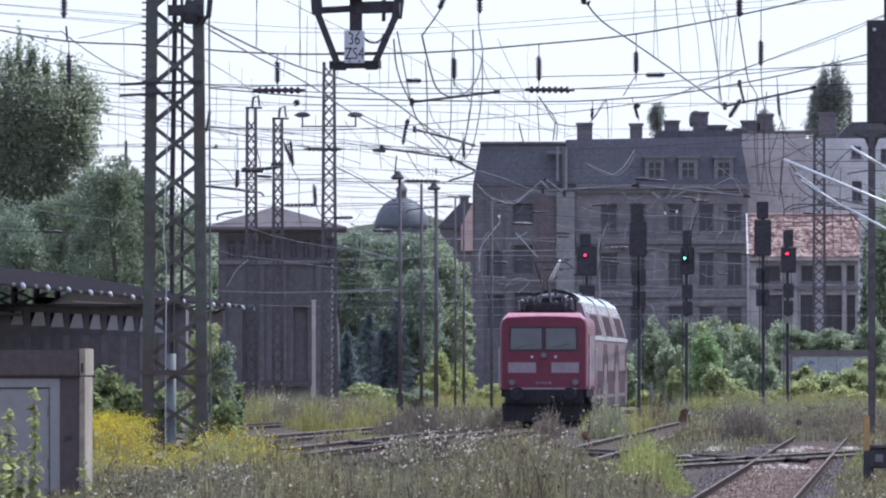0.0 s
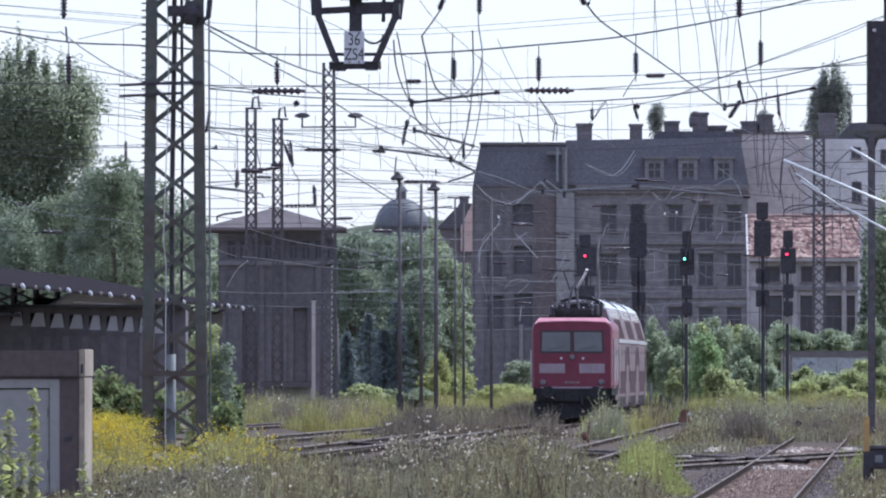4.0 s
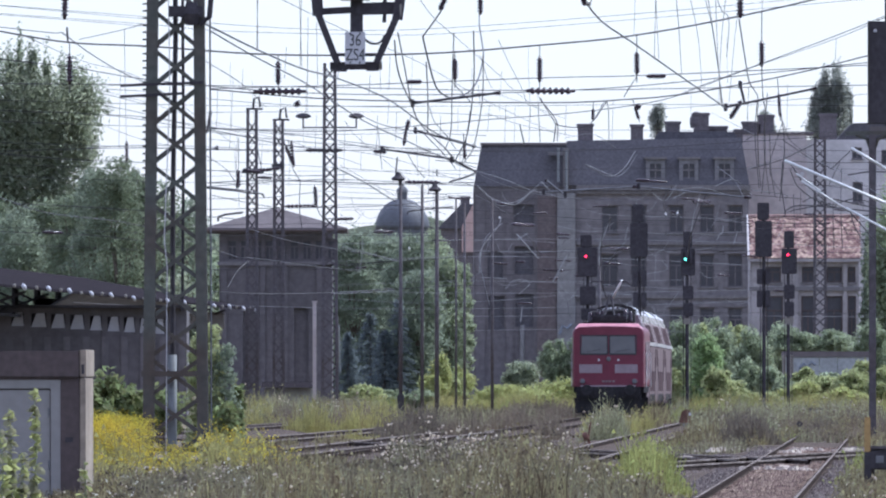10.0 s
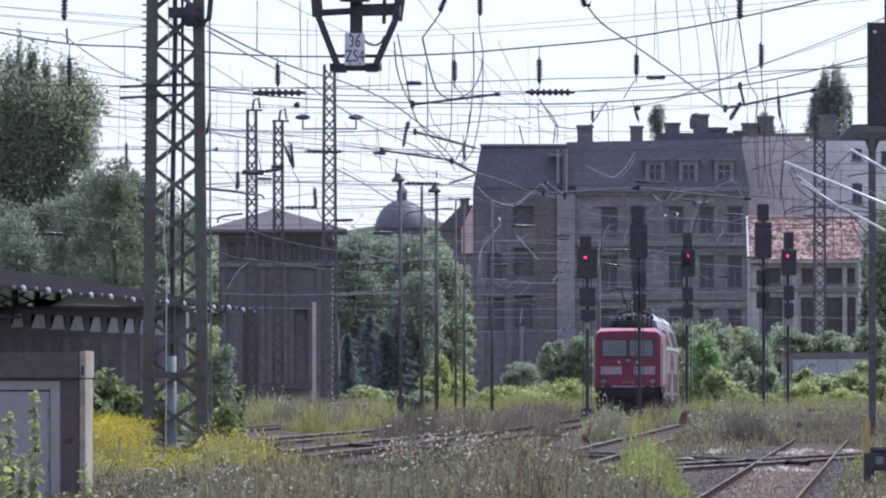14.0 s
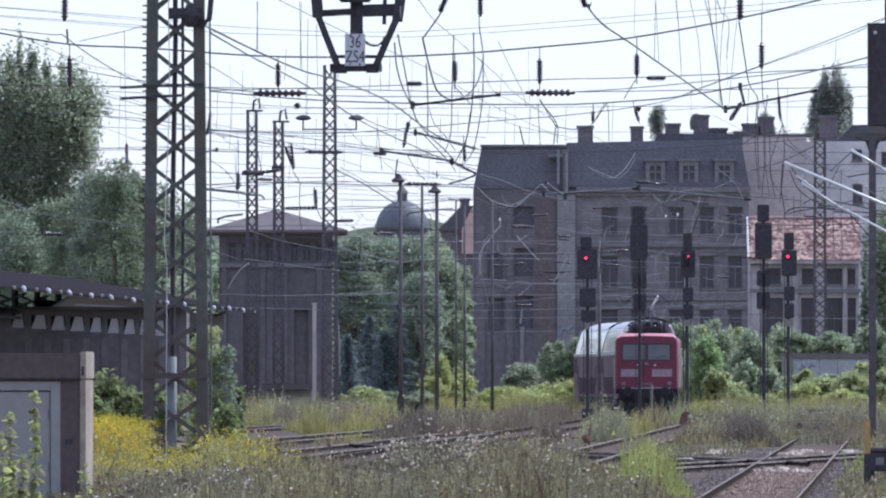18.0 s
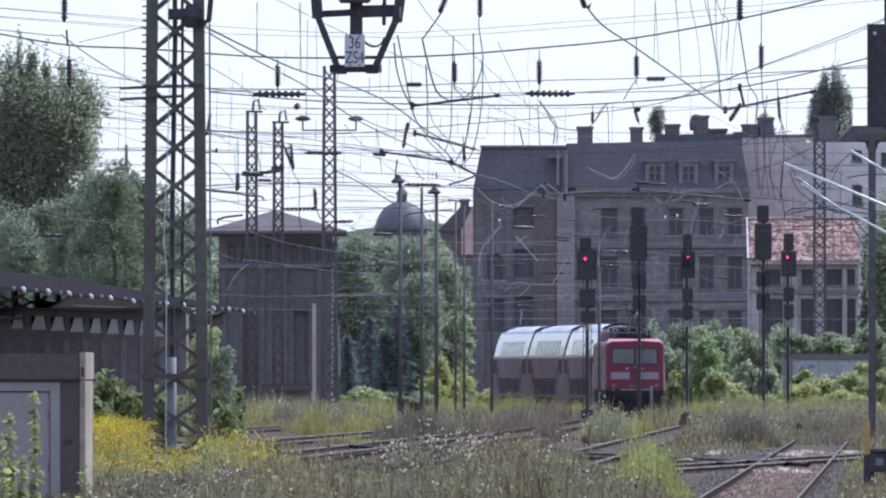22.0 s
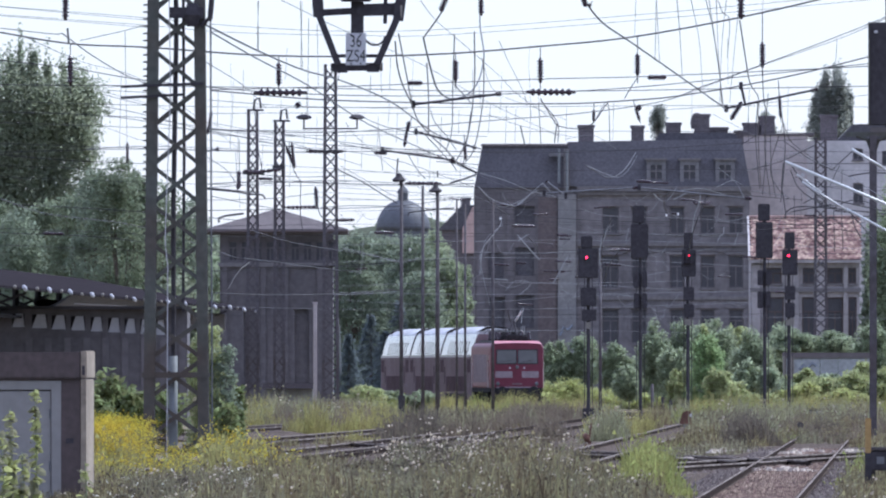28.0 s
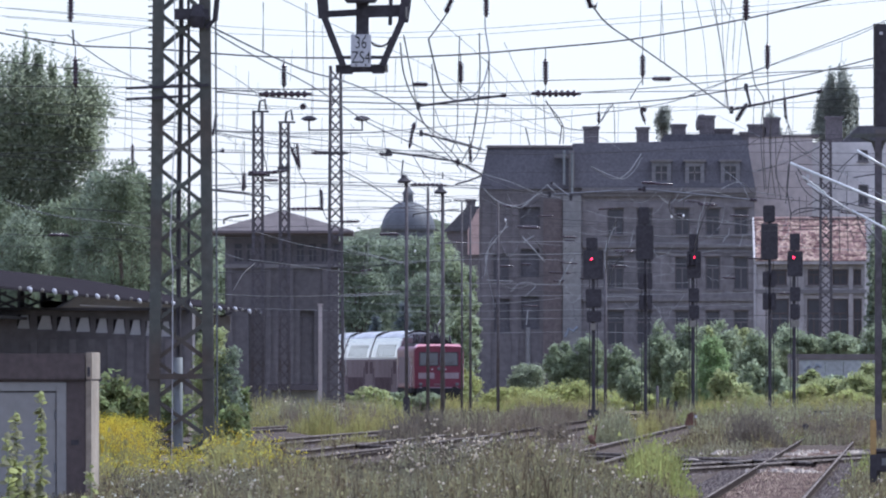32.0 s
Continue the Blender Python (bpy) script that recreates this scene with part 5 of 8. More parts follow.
def relay_kiosk():
    s = RANGE / 275
    k = thing("relay_kiosk", pose((141 - MID) / s, 275, 0, 0, 0, -1.7), "brown relay kiosk with a grey steel door and concrete corner", "kiosk")
    Z = lambda e: EYE + (LEVEL - e) / s
    part("wall", Mesh().wall(-2.9, 0.0, 0, 0.12, -0.3, Z(668), [(-2.0, -34 / s, -0.1, Z(672))]), BROWN, k)
    part("side_wall", Mesh().box(0.004, 0.09, -0.03, 2.4, -0.3, Z(669)), SUNLIT_CONCRETE, k, "concrete side slab tinted warm for sunlight", bevel=0.01)
    part("side_wall", Mesh().box(-2.98, -2.9, 0, 2.4, -0.3, Z(669)), CONCRETE, k)
    part("back_wall", Mesh().box(-2.9, 0.0, 2.28, 2.4, -0.3, Z(669)), BROWN, k)
    part("roof_slab", Mesh().box(-3.0, 0.0, -0.08, 2.5, Z(667.6), Z(621)), BROWN, k, "dark brown roof fascia", bevel=0.015)
    part("roof_edge", Mesh().box(0.004, 0.1, -0.06, 2.5, Z(667.6), Z(619)), SUNLIT_CONCRETE, k, "concrete roof edge tinted warm for sunlight", bevel=0.012)
    part("vent_slot", Mesh().box(0.03, 0.07, -0.066, -0.061, Z(662), Z(645)), DARK, k)
    dx = -34 / s
    door = part("door", Mesh().box(-1.96, dx - 0.16, 0.03, 0.08, -0.08, Z(690)), DOOR, k, "grey painted steel door", bevel=0.008)
    part("door_frame", Mesh().box(dx - 0.15, dx, 0.0, 0.1, -0.1, Z(672)).box(-2.0, dx - 0.15, 0.0, 0.1, Z(688), Z(672)), DOOR, k, "grey door frame", bevel=0.006)
    for z in (0.4, 1.2):
        part("hinge", Mesh().tube([(dx - 0.17, 0.02, z), (dx - 0.17, 0.02, z + 0.15)], 0.018, 6), STEEL_GREY, door)
    part("lock_plate", Mesh().box(-0.22, -0.1, -0.012, -0.002, Z(783), Z(774)), DARK, k)


relay_kiosk()


def rubble(b, e, r, seed, label):
    """A low spread of broken pale stones on the ballast, on bearing b with its foot at elevation e."""
    d = (EYE + 0.12) * RANGE / (e - LEVEL)
    rng = random.Random(seed)
    m = Mesh()
    for i in range(26):
        a = rng.uniform(0.25, 1) ** 2 * 0.09 + 0.03
        x, y = rng.gauss(0, r), rng.gauss(0, r * 2)
        ring = [(a * rng.uniform(0.7, 1.2) * math.cos(w), a * rng.uniform(0.7, 1.2) * math.sin(w)) for w in [k * 1.0472 for k in range(6)]]
        z = rng.uniform(0, 0.03)
        v = [(x + p, y + q, z) for p, q in ring] + [(x + p * 0.6, y + q * 0.6, z + a * rng.uniform(0.5, 0.9)) for p, q in ring]
        m.add(v, [(k, (k + 1) % 6, 6 + (k + 1) % 6, 6 + k) for k in range(6)] + [(6, 7, 8, 9, 10, 11)])
    ob = solid("rubble_heap", m, RUBBLE, label, "rubble", "rubble heaps", "stuff")
    ob.matrix_basis = pose((b - MID) * d / RANGE, d, -0.13)


RUBBLE = mat("broken_pale_stone", (0.46, 0.39, 0.32), 0.95, 0, 0.25, 5, island=0.3, bump=0)
for i, (b, e, r) in enumerate(((1398, 803, 0.22), (1412, 799, 0.16), (1492, 800, 0.2), (1300, 798, 0.22), (1205, 815, 0.2), (1365, 832, 0.25), (1410, 834, 0.2), (1262, 800, 0.15))):
    rubble(b, e, r, i, "broken pale stones on the ballast")
for b, e0, e1, d in ((1171, 700, 722, 800), (1185, 706, 724, 790), (1206, 712, 726, 780)):
    po = thing("short_post", pose((b - MID) * d / RANGE, d, 0), "short dark timber post in the weeds", "post", "short posts")
    part("post_shaft", Mesh().tube([(0, 0, -0.4), (0.02, 0, EYE + (LEVEL - e0) * d / RANGE)], 0.11, 7, 0.07), DARK, po)
box = thing("cable_box", pose((1448 - MID) * 700 / RANGE, 700, 0), "small grey trackside cable box", "box")
part("case", Mesh().box(-0.4, 0.45, -0.2, 0.2, -0.25, 0.35), STEEL_GREY, box, bevel=0.03)
part("lid", Mesh().box(-0.44, 0.49, -0.24, 0.24, 0.352, 0.42), DARK, box, bevel=0.02)
stump = thing("buffer_stump", pose((1313 - MID) * 500 / RANGE, 500, 0), "short dark timber stump in the weeds", "stump")
part("post_shaft", Mesh().tube([(0, 0, -0.3), (0.02, 0, 0.35)], 0.13, 8, 0.1), DARK, stump)
marker = thing("track_marker", pose((1415 - MID) * 560 / RANGE, 560, 0), "small round dark track marker on a stem", "marker")
part("disc", Mesh().lathe((0, 0, 0.22), (0, -0.04, 0.22), [(0, 0.1), (1, 0.1)], 14), DARK, marker)
part("stem", Mesh().tube([(0, 0, -0.3), (0, 0, 0.2)], 0.025, 6), STEEL_GREY, marker)
# ---- the train: an electric locomotive pushing three double-deck coaches away round the curve
def loft(sections):
    """A closed shell through outlines: (y, half outline, shrink x, top scale)."""
    m = Mesh()
    rings = []
    for y, out, kx, kz in sections:
        z0 = out[0][1]
        ring = [(x * kx, y, z0 + (z - z0) * kz) for x, z in out] + [(-x * kx, y, z0 + (z - z0) * kz) for x, z in out[-2::-1]]
        rings.append(ring)
    n = len(rings[0])
    v = [p for r in rings for p in r]
    f = [(i * n + j, i * n + (j + 1) % n, (i + 1) * n + (j + 1) % n, (i + 1) * n + j) for i in range(len(rings) - 1) for j in range(n)]
    f += [tuple(range(n))[::-1], tuple((len(rings) - 1) * n + j for j in range(n))]
    return m.add(v, f)


def bogie(parent, y, base, r):
    b = part("bogie", Mesh().box(-1.05, 1.05, y - base / 2 - 0.6, y + base / 2 + 0.6, r * 0.95, r * 1.5).box(-1.12, -0.98, y - base / 2 - 0.7, y + base / 2 + 0.7, r * 0.7, r * 1.35).box(0.98, 1.12, y - base / 2 - 0.7, y + base / 2 + 0.7, r * 0.7, r * 1.35), UNDER, parent, "sooty bogie frame")
    for dy in (-base / 2, base / 2):
        part("wheelset", Mesh().lathe((-0.78, y + dy, r), (-0.66, y + dy, r), [(0, r * 0.97), (0.6, r), (1, r + 0.03)], 20).lathe((0.66, y + dy, r), (0.78, y + dy, r), [(0, r + 0.03), (0.4, r), (1, r * 0.97)], 20).tube([(-0.7, y + dy, r), (0.7, y + dy, r)], 0.09, 8), UNDER, b)


def locomotive():
    t = thing("electric_locomotive", pose(main_line(618), 618, 0), "red electric locomotive with white front stripes, pantograph raised", "locomotive")
    rail_end = 7.45
    sec = [(1.445, 1.2), (1.485, 1.3), (1.485, 3.35), (1.465, 3.48), (1.4, 3.59), (1.28, 3.66), (0.6, 3.69), (0, 3.7)]
    part("body", loft([(-rail_end, sec, 0.955, 0.985), (-rail_end + 0.12, sec, 0.985, 0.995), (-rail_end + 0.5, sec, 1, 1), (rail_end - 0.5, sec, 1, 1), (rail_end - 0.12, sec, 0.985, 0.995), (rail_end, sec, 0.955, 0.985)]), RED, t, "red painted body")
    part("roof_edge", Mesh().add([(-1.36, -7.44, 3.58), (1.36, -7.44, 3.58), (1.2, -7.16, 3.79), (-1.2, -7.16, 3.79), (-1.43, -7.1, 3.54), (1.43, -7.1, 3.54), (1.43, -6.0, 3.54), (-1.43, -6.0, 3.54), (1.2, -6.0, 3.79), (-1.2, -6.0, 3.79)],
                             [(0, 1, 2, 3), (0, 3, 4), (1, 5, 2), (3, 2, 8, 9), (4, 3, 9, 7), (5, 6, 8, 2), (6, 7, 9, 8), (0, 4, 7, 6, 5, 1)]), RED_ROOF, t, "red roof end with its sunlit highlight painted pink")
    part("roof", Mesh().prism([(-1.25, 3.62), (1.25, 3.62), (1.0, 3.84), (-1.0, 3.84)], -5.9, 6.7), SOOT_ROOF, t, "sooty roof")
    for end in (-1, 1):
        y = end * rail_end
        f = y + end * 0.012
        b = y - end * 0.02
        lo, hi = min(f, b), max(f, b)
        for x0, x1 in ((-1.12, -0.07), (0.07, 1.1)):
            w = part("windscreen", Mesh().prism([(x0, 2.56), (x1, 2.56), (x1 * 0.97, 3.26), (x0 * 0.97, 3.26)], lo, hi), CAB_GLASS, t, "pale reflecting windscreen")
            part("windscreen_frame", Mesh().box(x0 - 0.04, x1 + 0.04, lo - 0.006, hi + 0.003, 2.5, 2.56).box(x0 - 0.04, x1 + 0.04, lo - 0.006, hi + 0.003, 3.26, 3.32).box(x0 - 0.05, x0, lo - 0.006, hi + 0.003, 2.56, 3.26).box(x1, x1 + 0.05, lo - 0.006, hi + 0.003, 2.56, 3.26), DARK, w)
            part("wiper", Mesh().beam(((x0 + x1) / 2 - 0.3, f + end * 0.01, 2.62), ((x0 + x1) / 2 + 0.3, f + end * 0.01, 2.74), 0.02), DARK, w)
        for x0, x1 in ((-1.2, -0.26), (0.26, 1.19)):
            part("stripe", Mesh().box(x0, x1, lo + 0.002, hi - 0.002, 1.76, 2.11), STRIPE, t, "broad off-white stripe")
        part("emblem", Mesh().box(-0.22, 0.22, lo + 0.003, hi - 0.003, 1.77, 2.1), RED, t, "plain red emblem patch")
        part("number_bars", Mesh().box(-0.27, -0.15, lo, hi, 1.38, 1.46).box(-0.12, -0.02, lo, hi, 1.38, 1.46).box(0.01, 0.11, lo, hi, 1.38, 1.46).box(0.15, 0.26, lo, hi, 1.38, 1.46), COACH_RED, t, "row of small pale bars")
        for x, z, r in ((-1.07, 1.42, 0.13), (1.07, 1.42, 0.13), (0, 2.34, 0.12)):
            lamp = part("headlight", Mesh().lathe((x, y - end * 0.05, z), (x, y + end * 0.05, z), [(0, r), (0.8, r), (1, r * 0.85)], 14), RED, t)
            part("lens", Mesh().lathe((x, y + end * 0.05, z), (x, y + end * 0.065, z), [(0, r * 0.8), (1, r * 0.6)], 14), CAB_GLASS, lamp)
        for x in (-0.4, 0.4):
            part("hand_grip", Mesh().box(x - 0.04, x + 0.04, lo, hi + 0.0, 2.26, 2.34), WHITE, t)
        part("step_rail", Mesh().box(-1.15, 1.12, lo - 0.1, hi + 0.02, 1.2, 1.26), STRIPE, t, "pale step rail")
        part("buffer_beam", Mesh().box(-1.32, 1.32, y - 0.25, y + 0.25, 0.72, 1.198), UNDER, t, bevel=0.02)
        for x in (-0.875, 0.875):
            part("buffer", Mesh().lathe((x, y + end * 0.2, 1.05), (x, y + end * 0.62, 1.05), [(0, 0.12), (0.8, 0.1), (0.82, 0.24), (1, 0.22)], 14), UNDER, t)
        part("snow_plough", Mesh().prism([(-1.36, 0.12), (1.36, 0.12), (1.42, 0.74), (-1.42, 0.74)], y - 0.1, y + 0.1), UNDER, t)
        part("hose", Mesh().tube([(0.35, y + end * 0.3, 0.95), (0.38, y + end * 0.45, 0.6), (0.45, y + end * 0.3, 0.45)], 0.04, 6), UNDER, t)
    for sx in (-1, 1):
        for i in range(9):
            y = -4.6 + i * 1.12
            part("side_vent", Mesh().box(min(sx * 1.488, sx * 1.5), max(sx * 1.488, sx * 1.5), y, y + 0.95, 1.5, 3.05), SIDE_PANEL, t, "louvred side panel with pale sun glare painted in")
        for y in (-6.2, 6.0):
            d = part("cab_door", Mesh().box(min(sx * 1.487, sx * 1.497), max(sx * 1.487, sx * 1.497), y, y + 0.65, 1.2, 3.1), RED, t)
            part("pane", Mesh().box(min(sx * 1.497, sx * 1.502), max(sx * 1.497, sx * 1.502), y + 0.12, y + 0.53, 2.4, 3.0), GLASS, d)
            part("rail_grip", Mesh().tube([(sx * 1.53, y - 0.1, 1.2), (sx * 1.53, y - 0.1, 2.6)], 0.02, 6), WHITE, d)
        part("skirt", Mesh().box(min(sx * 1.3, sx * 1.44), max(sx * 1.3, sx * 1.44), -7.0, 7.0, 0.95, 1.199), UNDER, t)
    bogie(t, -4.3, 3.3, 0.6)
    bogie(t, 4.3, 3.3, 0.6)
    part("transformer_case", Mesh().box(-1.2, 1.2, -2.0, 2.0, 0.35, 1.0), UNDER, t, bevel=0.05)
    for y0, y1, z, x0, x1 in ((-5.7, -5.0, 4.0, -0.5, 0.75), (-3.5, -2.4, 4.14, -0.7, 0.3), (-2.0, 0.3, 4.2, -0.35, 0.8), (0.9, 2.1, 4.1, -0.75, 0.2), (2.3, 3.3, 4.3, 0.05, 0.85), (3.6, 6.2, 4.34, -0.5, 0.9)):
        box_ = part("roof_equipment", Mesh().box(x0, x1, y0, y1, 3.82, z), SOOT_ROOF, t, "sooty roof equipment case", bevel=0.06)
        part("cover", Mesh().box(x0 + 0.1, x1 - 0.1, y0 + 0.1, y1 - 0.1, z - 0.02, z + 0.05), SOOT_ROOF, box_)
    for x, y, z in ((-0.8, -5.0, 4.25), (-0.3, -4.4, 4.3), (0.35, -5.2, 4.2), (0.85, -4.7, 4.3), (-0.75, -2.0, 4.3), (0.6, -2.9, 4.35), (-0.6, 0.6, 4.35), (0.55, 1.2, 4.4), (-0.75, 2.8, 4.4), (0.2, 3.4, 4.5)):
        part("roof_insulator", Mesh().lathe((x, y, 3.82), (x, y, z), [(0, 0.07), (0.2, 0.12), (0.3, 0.06), (0.5, 0.12), (0.6, 0.06), (0.8, 0.11), (1, 0.05)], 10), PORCELAIN, t, smooth=True)
    part("roof_line", Mesh().tube([(-0.8, -5.0, 4.26), (-0.3, -4.4, 4.31), (0.6, -2.9, 4.36), (-0.75, -2.0, 4.31), (-0.6, 0.6, 4.36), (0.55, 1.2, 4.41), (0.2, 3.4, 4.5)], 0.025, 6), DARK, t)
    for y, up in ((-4.9, True), (4.6, False)):
        p = part("pantograph", Mesh().box(-0.7, 0.7, y - 0.5, y - 0.44, 4.08, 4.14).box(-0.7, 0.7, y + 0.44, y + 0.5, 4.08, 4.14).box(-0.7, -0.64, y - 0.5, y + 0.5, 4.08, 4.14).box(0.64, 0.7, y - 0.5, y + 0.5, 4.08, 4.14), DARK, t, "raised pantograph" if up else "lowered pantograph")
        if up:
            part("lower_arm", Mesh().tube([(-0.2, y, 4.12), (-0.04, y + 0.7, 4.95)], 0.05, 6).tube([(0.2, y, 4.12), (0.06, y + 0.7, 4.95)], 0.05, 6), DARK, p)
            # white colour paints in the reflection on this arm
            part("upper_arm", Mesh().tube([(0.12, y + 0.68, 4.85), (0.26, y + 0.4, 5.1), (0.5, y - 0.2, 5.55)], 0.055, 6), ENAMEL, p, "upper arm painted white for its glint", smooth=True)
            part("upper_arm", Mesh().tube([(-0.15, y + 0.68, 4.85), (-0.35, y - 0.2, 5.5)], 0.025, 6), DARK, p)
            part("collector_head", Mesh().tube([(-0.95, y - 0.2, 5.3), (-0.7, y - 0.2, 5.52), (0.7, y - 0.2, 5.52), (0.95, y - 0.2, 5.3)], 0.028, 6).tube([(-0.7, y + 0.1, 5.52), (0.7, y + 0.1, 5.52)], 0.028, 6), DARK, p)
        else:
            part("lower_arm", Mesh().tube([(-0.5, y - 0.9, 4.12), (-0.5, y + 0.9, 4.26)], 0.04, 6).tube([(0.5, y - 0.9, 4.12), (0.5, y + 0.9, 4.26)], 0.04, 6), DARK, p)
            part("collector_head", Mesh().tube([(-0.95, y, 4.22), (-0.7, y, 4.38), (0.7, y, 4.38), (0.95, y, 4.22)], 0.03, 6), DARK, p)
    return t


def coach():
    t = thing("double_deck_coach", pose(main_line(640), 640, 0), "dusty red double-deck railway coach with pale roof", "coach", "coaches of the train")
    L = 12.4
    low = [(1.3, 0.42), (1.36, 0.5), (1.39, 0.9), (1.39, 2.88), (1.37, 2.98), (0, 2.98)]
    part("body", loft([(-L, low, 0.97, 1), (-L + 0.15, low, 1, 1), (L - 0.15, low, 1, 1), (L, low, 0.97, 1)]), COACH_RED, t, "dusty faded red lower body")
    up = [(1.37, 2.982), (1.355, 3.06), (1.25, 3.5), (1.1, 3.95), (1.0, 4.2), (0, 4.2)]
    part("upper_body", loft([(-L, up, 0.96, 0.98), (-L + 0.2, up, 1, 1), (L - 0.2, up, 1, 1), (L, up, 0.96, 0.98)]), COACH_UPPER, t, "glossy pale leaning upper-deck side")
    rf = [(1.0, 4.202), (0.93, 4.3), (0.7, 4.47), (0.4, 4.58), (0, 4.63)]
    part("roof", loft([(-L + 0.1, rf, 0.9, 0.7), (-L + 0.9, rf, 1, 1), (L - 0.9, rf, 1, 1), (L - 0.1, rf, 0.9, 0.7)]), ROOF_GREY, t, "pale grey curved roof")
    lean = math.degrees(math.atan2(1.25 - 1.0, 4.2 - 3.62))
    for sx in (-1, 1):
        xa, xb = min(sx * 1.388, sx * 1.398), max(sx * 1.388, sx * 1.398)
        upper = UPPER_GLASS
        # matte panel and panes on this side only, to paint out the sky's reflection
        if sx > 0:
            upper = COACH_GLASS
            part("upper_panel", Mesh().add([(sx * q, y, z) for y in (-L + 0.25, L - 0.6) for q, z in ((1.366, 3.06), (1.155, 3.86), (1.1, 3.86), (1.3, 3.06))],
                                           [(0, 4, 5, 1), (2, 1, 5, 6), (3, 2, 6, 7), (0, 3, 7, 4), (0, 1, 2, 3), (4, 7, 6, 5)]), SIDE_PANEL, t, "matte pinkish panel that paints out sky reflections")
        for i in range(9):
            y = -8.3 + i * 1.85
            part("window", Mesh().add([(sx * 1.378, y, 3.08), (sx * 1.378, y + 1.3, 3.08), (sx * 1.18, y + 1.3, 3.8), (sx * 1.18, y, 3.8), (sx * 1.3, y, 3.08), (sx * 1.3, y + 1.3, 3.08), (sx * 1.06, y + 1.3, 3.8), (sx * 1.06, y, 3.8)],
                                      [(0, 1, 2, 3), (4, 7, 6, 5), (0, 4, 5, 1), (2, 6, 7, 3), (1, 5, 6, 2), (0, 3, 7, 4)]), upper, t, "upper-deck window")
        for i in range(8):
            y = -7.3 + i * 1.84
            part("window", Mesh().box(xa, xb, y, y + 1.72, 0.98, 1.82), COACH_GLASS, t, "lower-deck window")
        for y in (-11.9, -10.6, 9.3, 10.6):
            part("window", Mesh().box(xa, xb, y, y + 1.22, 2.05, 2.78), COACH_GLASS, t, "mid-level window above the bogie")
        for y in (-9.0, 7.55):
            xa, xb = sx * 1.386, sx * 1.402
            d = part("door", Mesh().box(min(xa, xb), max(xa, xb), y, y + 1.4, 0.6, 2.6), COACH_RED, t, "dusty red entrance door")
            xa, xb = sx * 1.402, sx * 1.408
            part("pane", Mesh().box(min(xa, xb), max(xa, xb), y + 0.25, y + 0.6, 1.4, 2.4).box(min(xa, xb), max(xa, xb), y + 0.8, y + 1.15, 1.4, 2.4), COACH_GLASS, d)
        xa, xb = sx * 1.385, sx * 1.396
        part("stripe", Mesh().box(min(xa, xb), max(xa, xb) + 0.02, -L + 0.2, L - 0.2, 2.9, 3.03), COACH_GREY, t, "pale ledge between the decks")
        part("sole_bar", Mesh().box(min(xa, xb), max(xa, xb), -9.2, 9.4, 0.55, 0.85), SOOT_ROOF, t, "dark lower panel")
    for end in (-1, 1):
        y = end * L
        part("gangway", Mesh().box(-0.65, 0.65, min(y, y + end * 0.18), max(y, y + end * 0.18), 1.0, 3.3), DARK, t, "dark gangway bellows", bevel=0.05)
        for x in (-0.875, 0.875):
            part("buffer", Mesh().lathe((x, y, 1.05), (x, y + end * 0.22, 1.05), [(0, 0.1), (0.7, 0.1), (0.75, 0.22), (1, 0.22)], 12), UNDER, t)
        bogie(t, end * 9.4, 2.5, 0.46)
    for y in (-10.9, 10.5):
        part("roof_vent", Mesh().box(-0.55, 0.55, y - 0.7, y + 0.7, 4.4, 4.6), ROOF_GREY, t, bevel=0.06)
    hood = [(x * 1.02, z + 0.02) for x, z in rf]
    for i, (y0, y1, cut) in enumerate(((7.6, 8.4, 2), (8.7, 9.3, 2), (9.6, 10.5, 1), (10.8, 11.3, 1), (-12.2, -11.6, 1))):
        part("roof_grille", loft([(y0, hood[cut:], 1, 1), (y1, hood[cut:], 1, 1)]), SOOT_ROOF, t, "dark ventilator grille in the roof")
    # dark band in place of the shaded gap to the next coach
    seam = [(x + 0.015, z) for x, z in up[:-1]] + [(x * 1.02, z + 0.02) for x, z in rf]
    part("end_seam", loft([(L - 0.5, seam, 1, 1), (L - 0.02, seam, 1, 1)]), SOOT_ROOF, t, "dark band painted for the gap between coaches")
    part("underframe", Mesh().box(-1.1, 1.1, -7.5, 7.5, 0.25, 0.42), UNDER, t)
    return t


LOCO = locomotive()
COACHES = [coach()]
COACHES += [copy_thing(COACHES[0], COACHES[0].matrix_basis.copy()) for _ in range(2)]
# ---- overhead line: head spans, wires, insulators
INS = [(0, 0.05)] + [(0.08 + 0.84 * (i + o) / 7, r) for i in range(7) for o, r in ((0.1, 0.06), (0.35, 0.115), (0.6, 0.115), (0.85, 0.06))] + [(1, 0.05)]


def insulator(parent, a, b, k=1.0):
    return part("insulator", Mesh().lathe(a, b, [(t, r * k * 1.25) for t, r in INS], 10), PORCELAIN, parent, "brown ribbed porcelain insulator", smooth=True)


def smooth_path(points, n=6):
    """Points of a gentle curve through all the given ones."""
    p = [Vector(q) for q in points]
    if len(p) < 3:
        return p
    p = [2 * p[0] - p[1], *p, 2 * p[-1] - p[-2]]
    out = []
    for i in range(1, len(p) - 2):
        for j in range(n):
            t = j / n
            out.append(0.5 * ((2 * p[i]) + (p[i + 1] - p[i - 1]) * t + (2 * p[i - 1] - 5 * p[i] + 4 * p[i + 1] - p[i + 2]) * t * t + (3 * p[i] - p[i - 1] - 3 * p[i + 1] + p[i + 2]) * t ** 3))
    return out + [p[-2]]


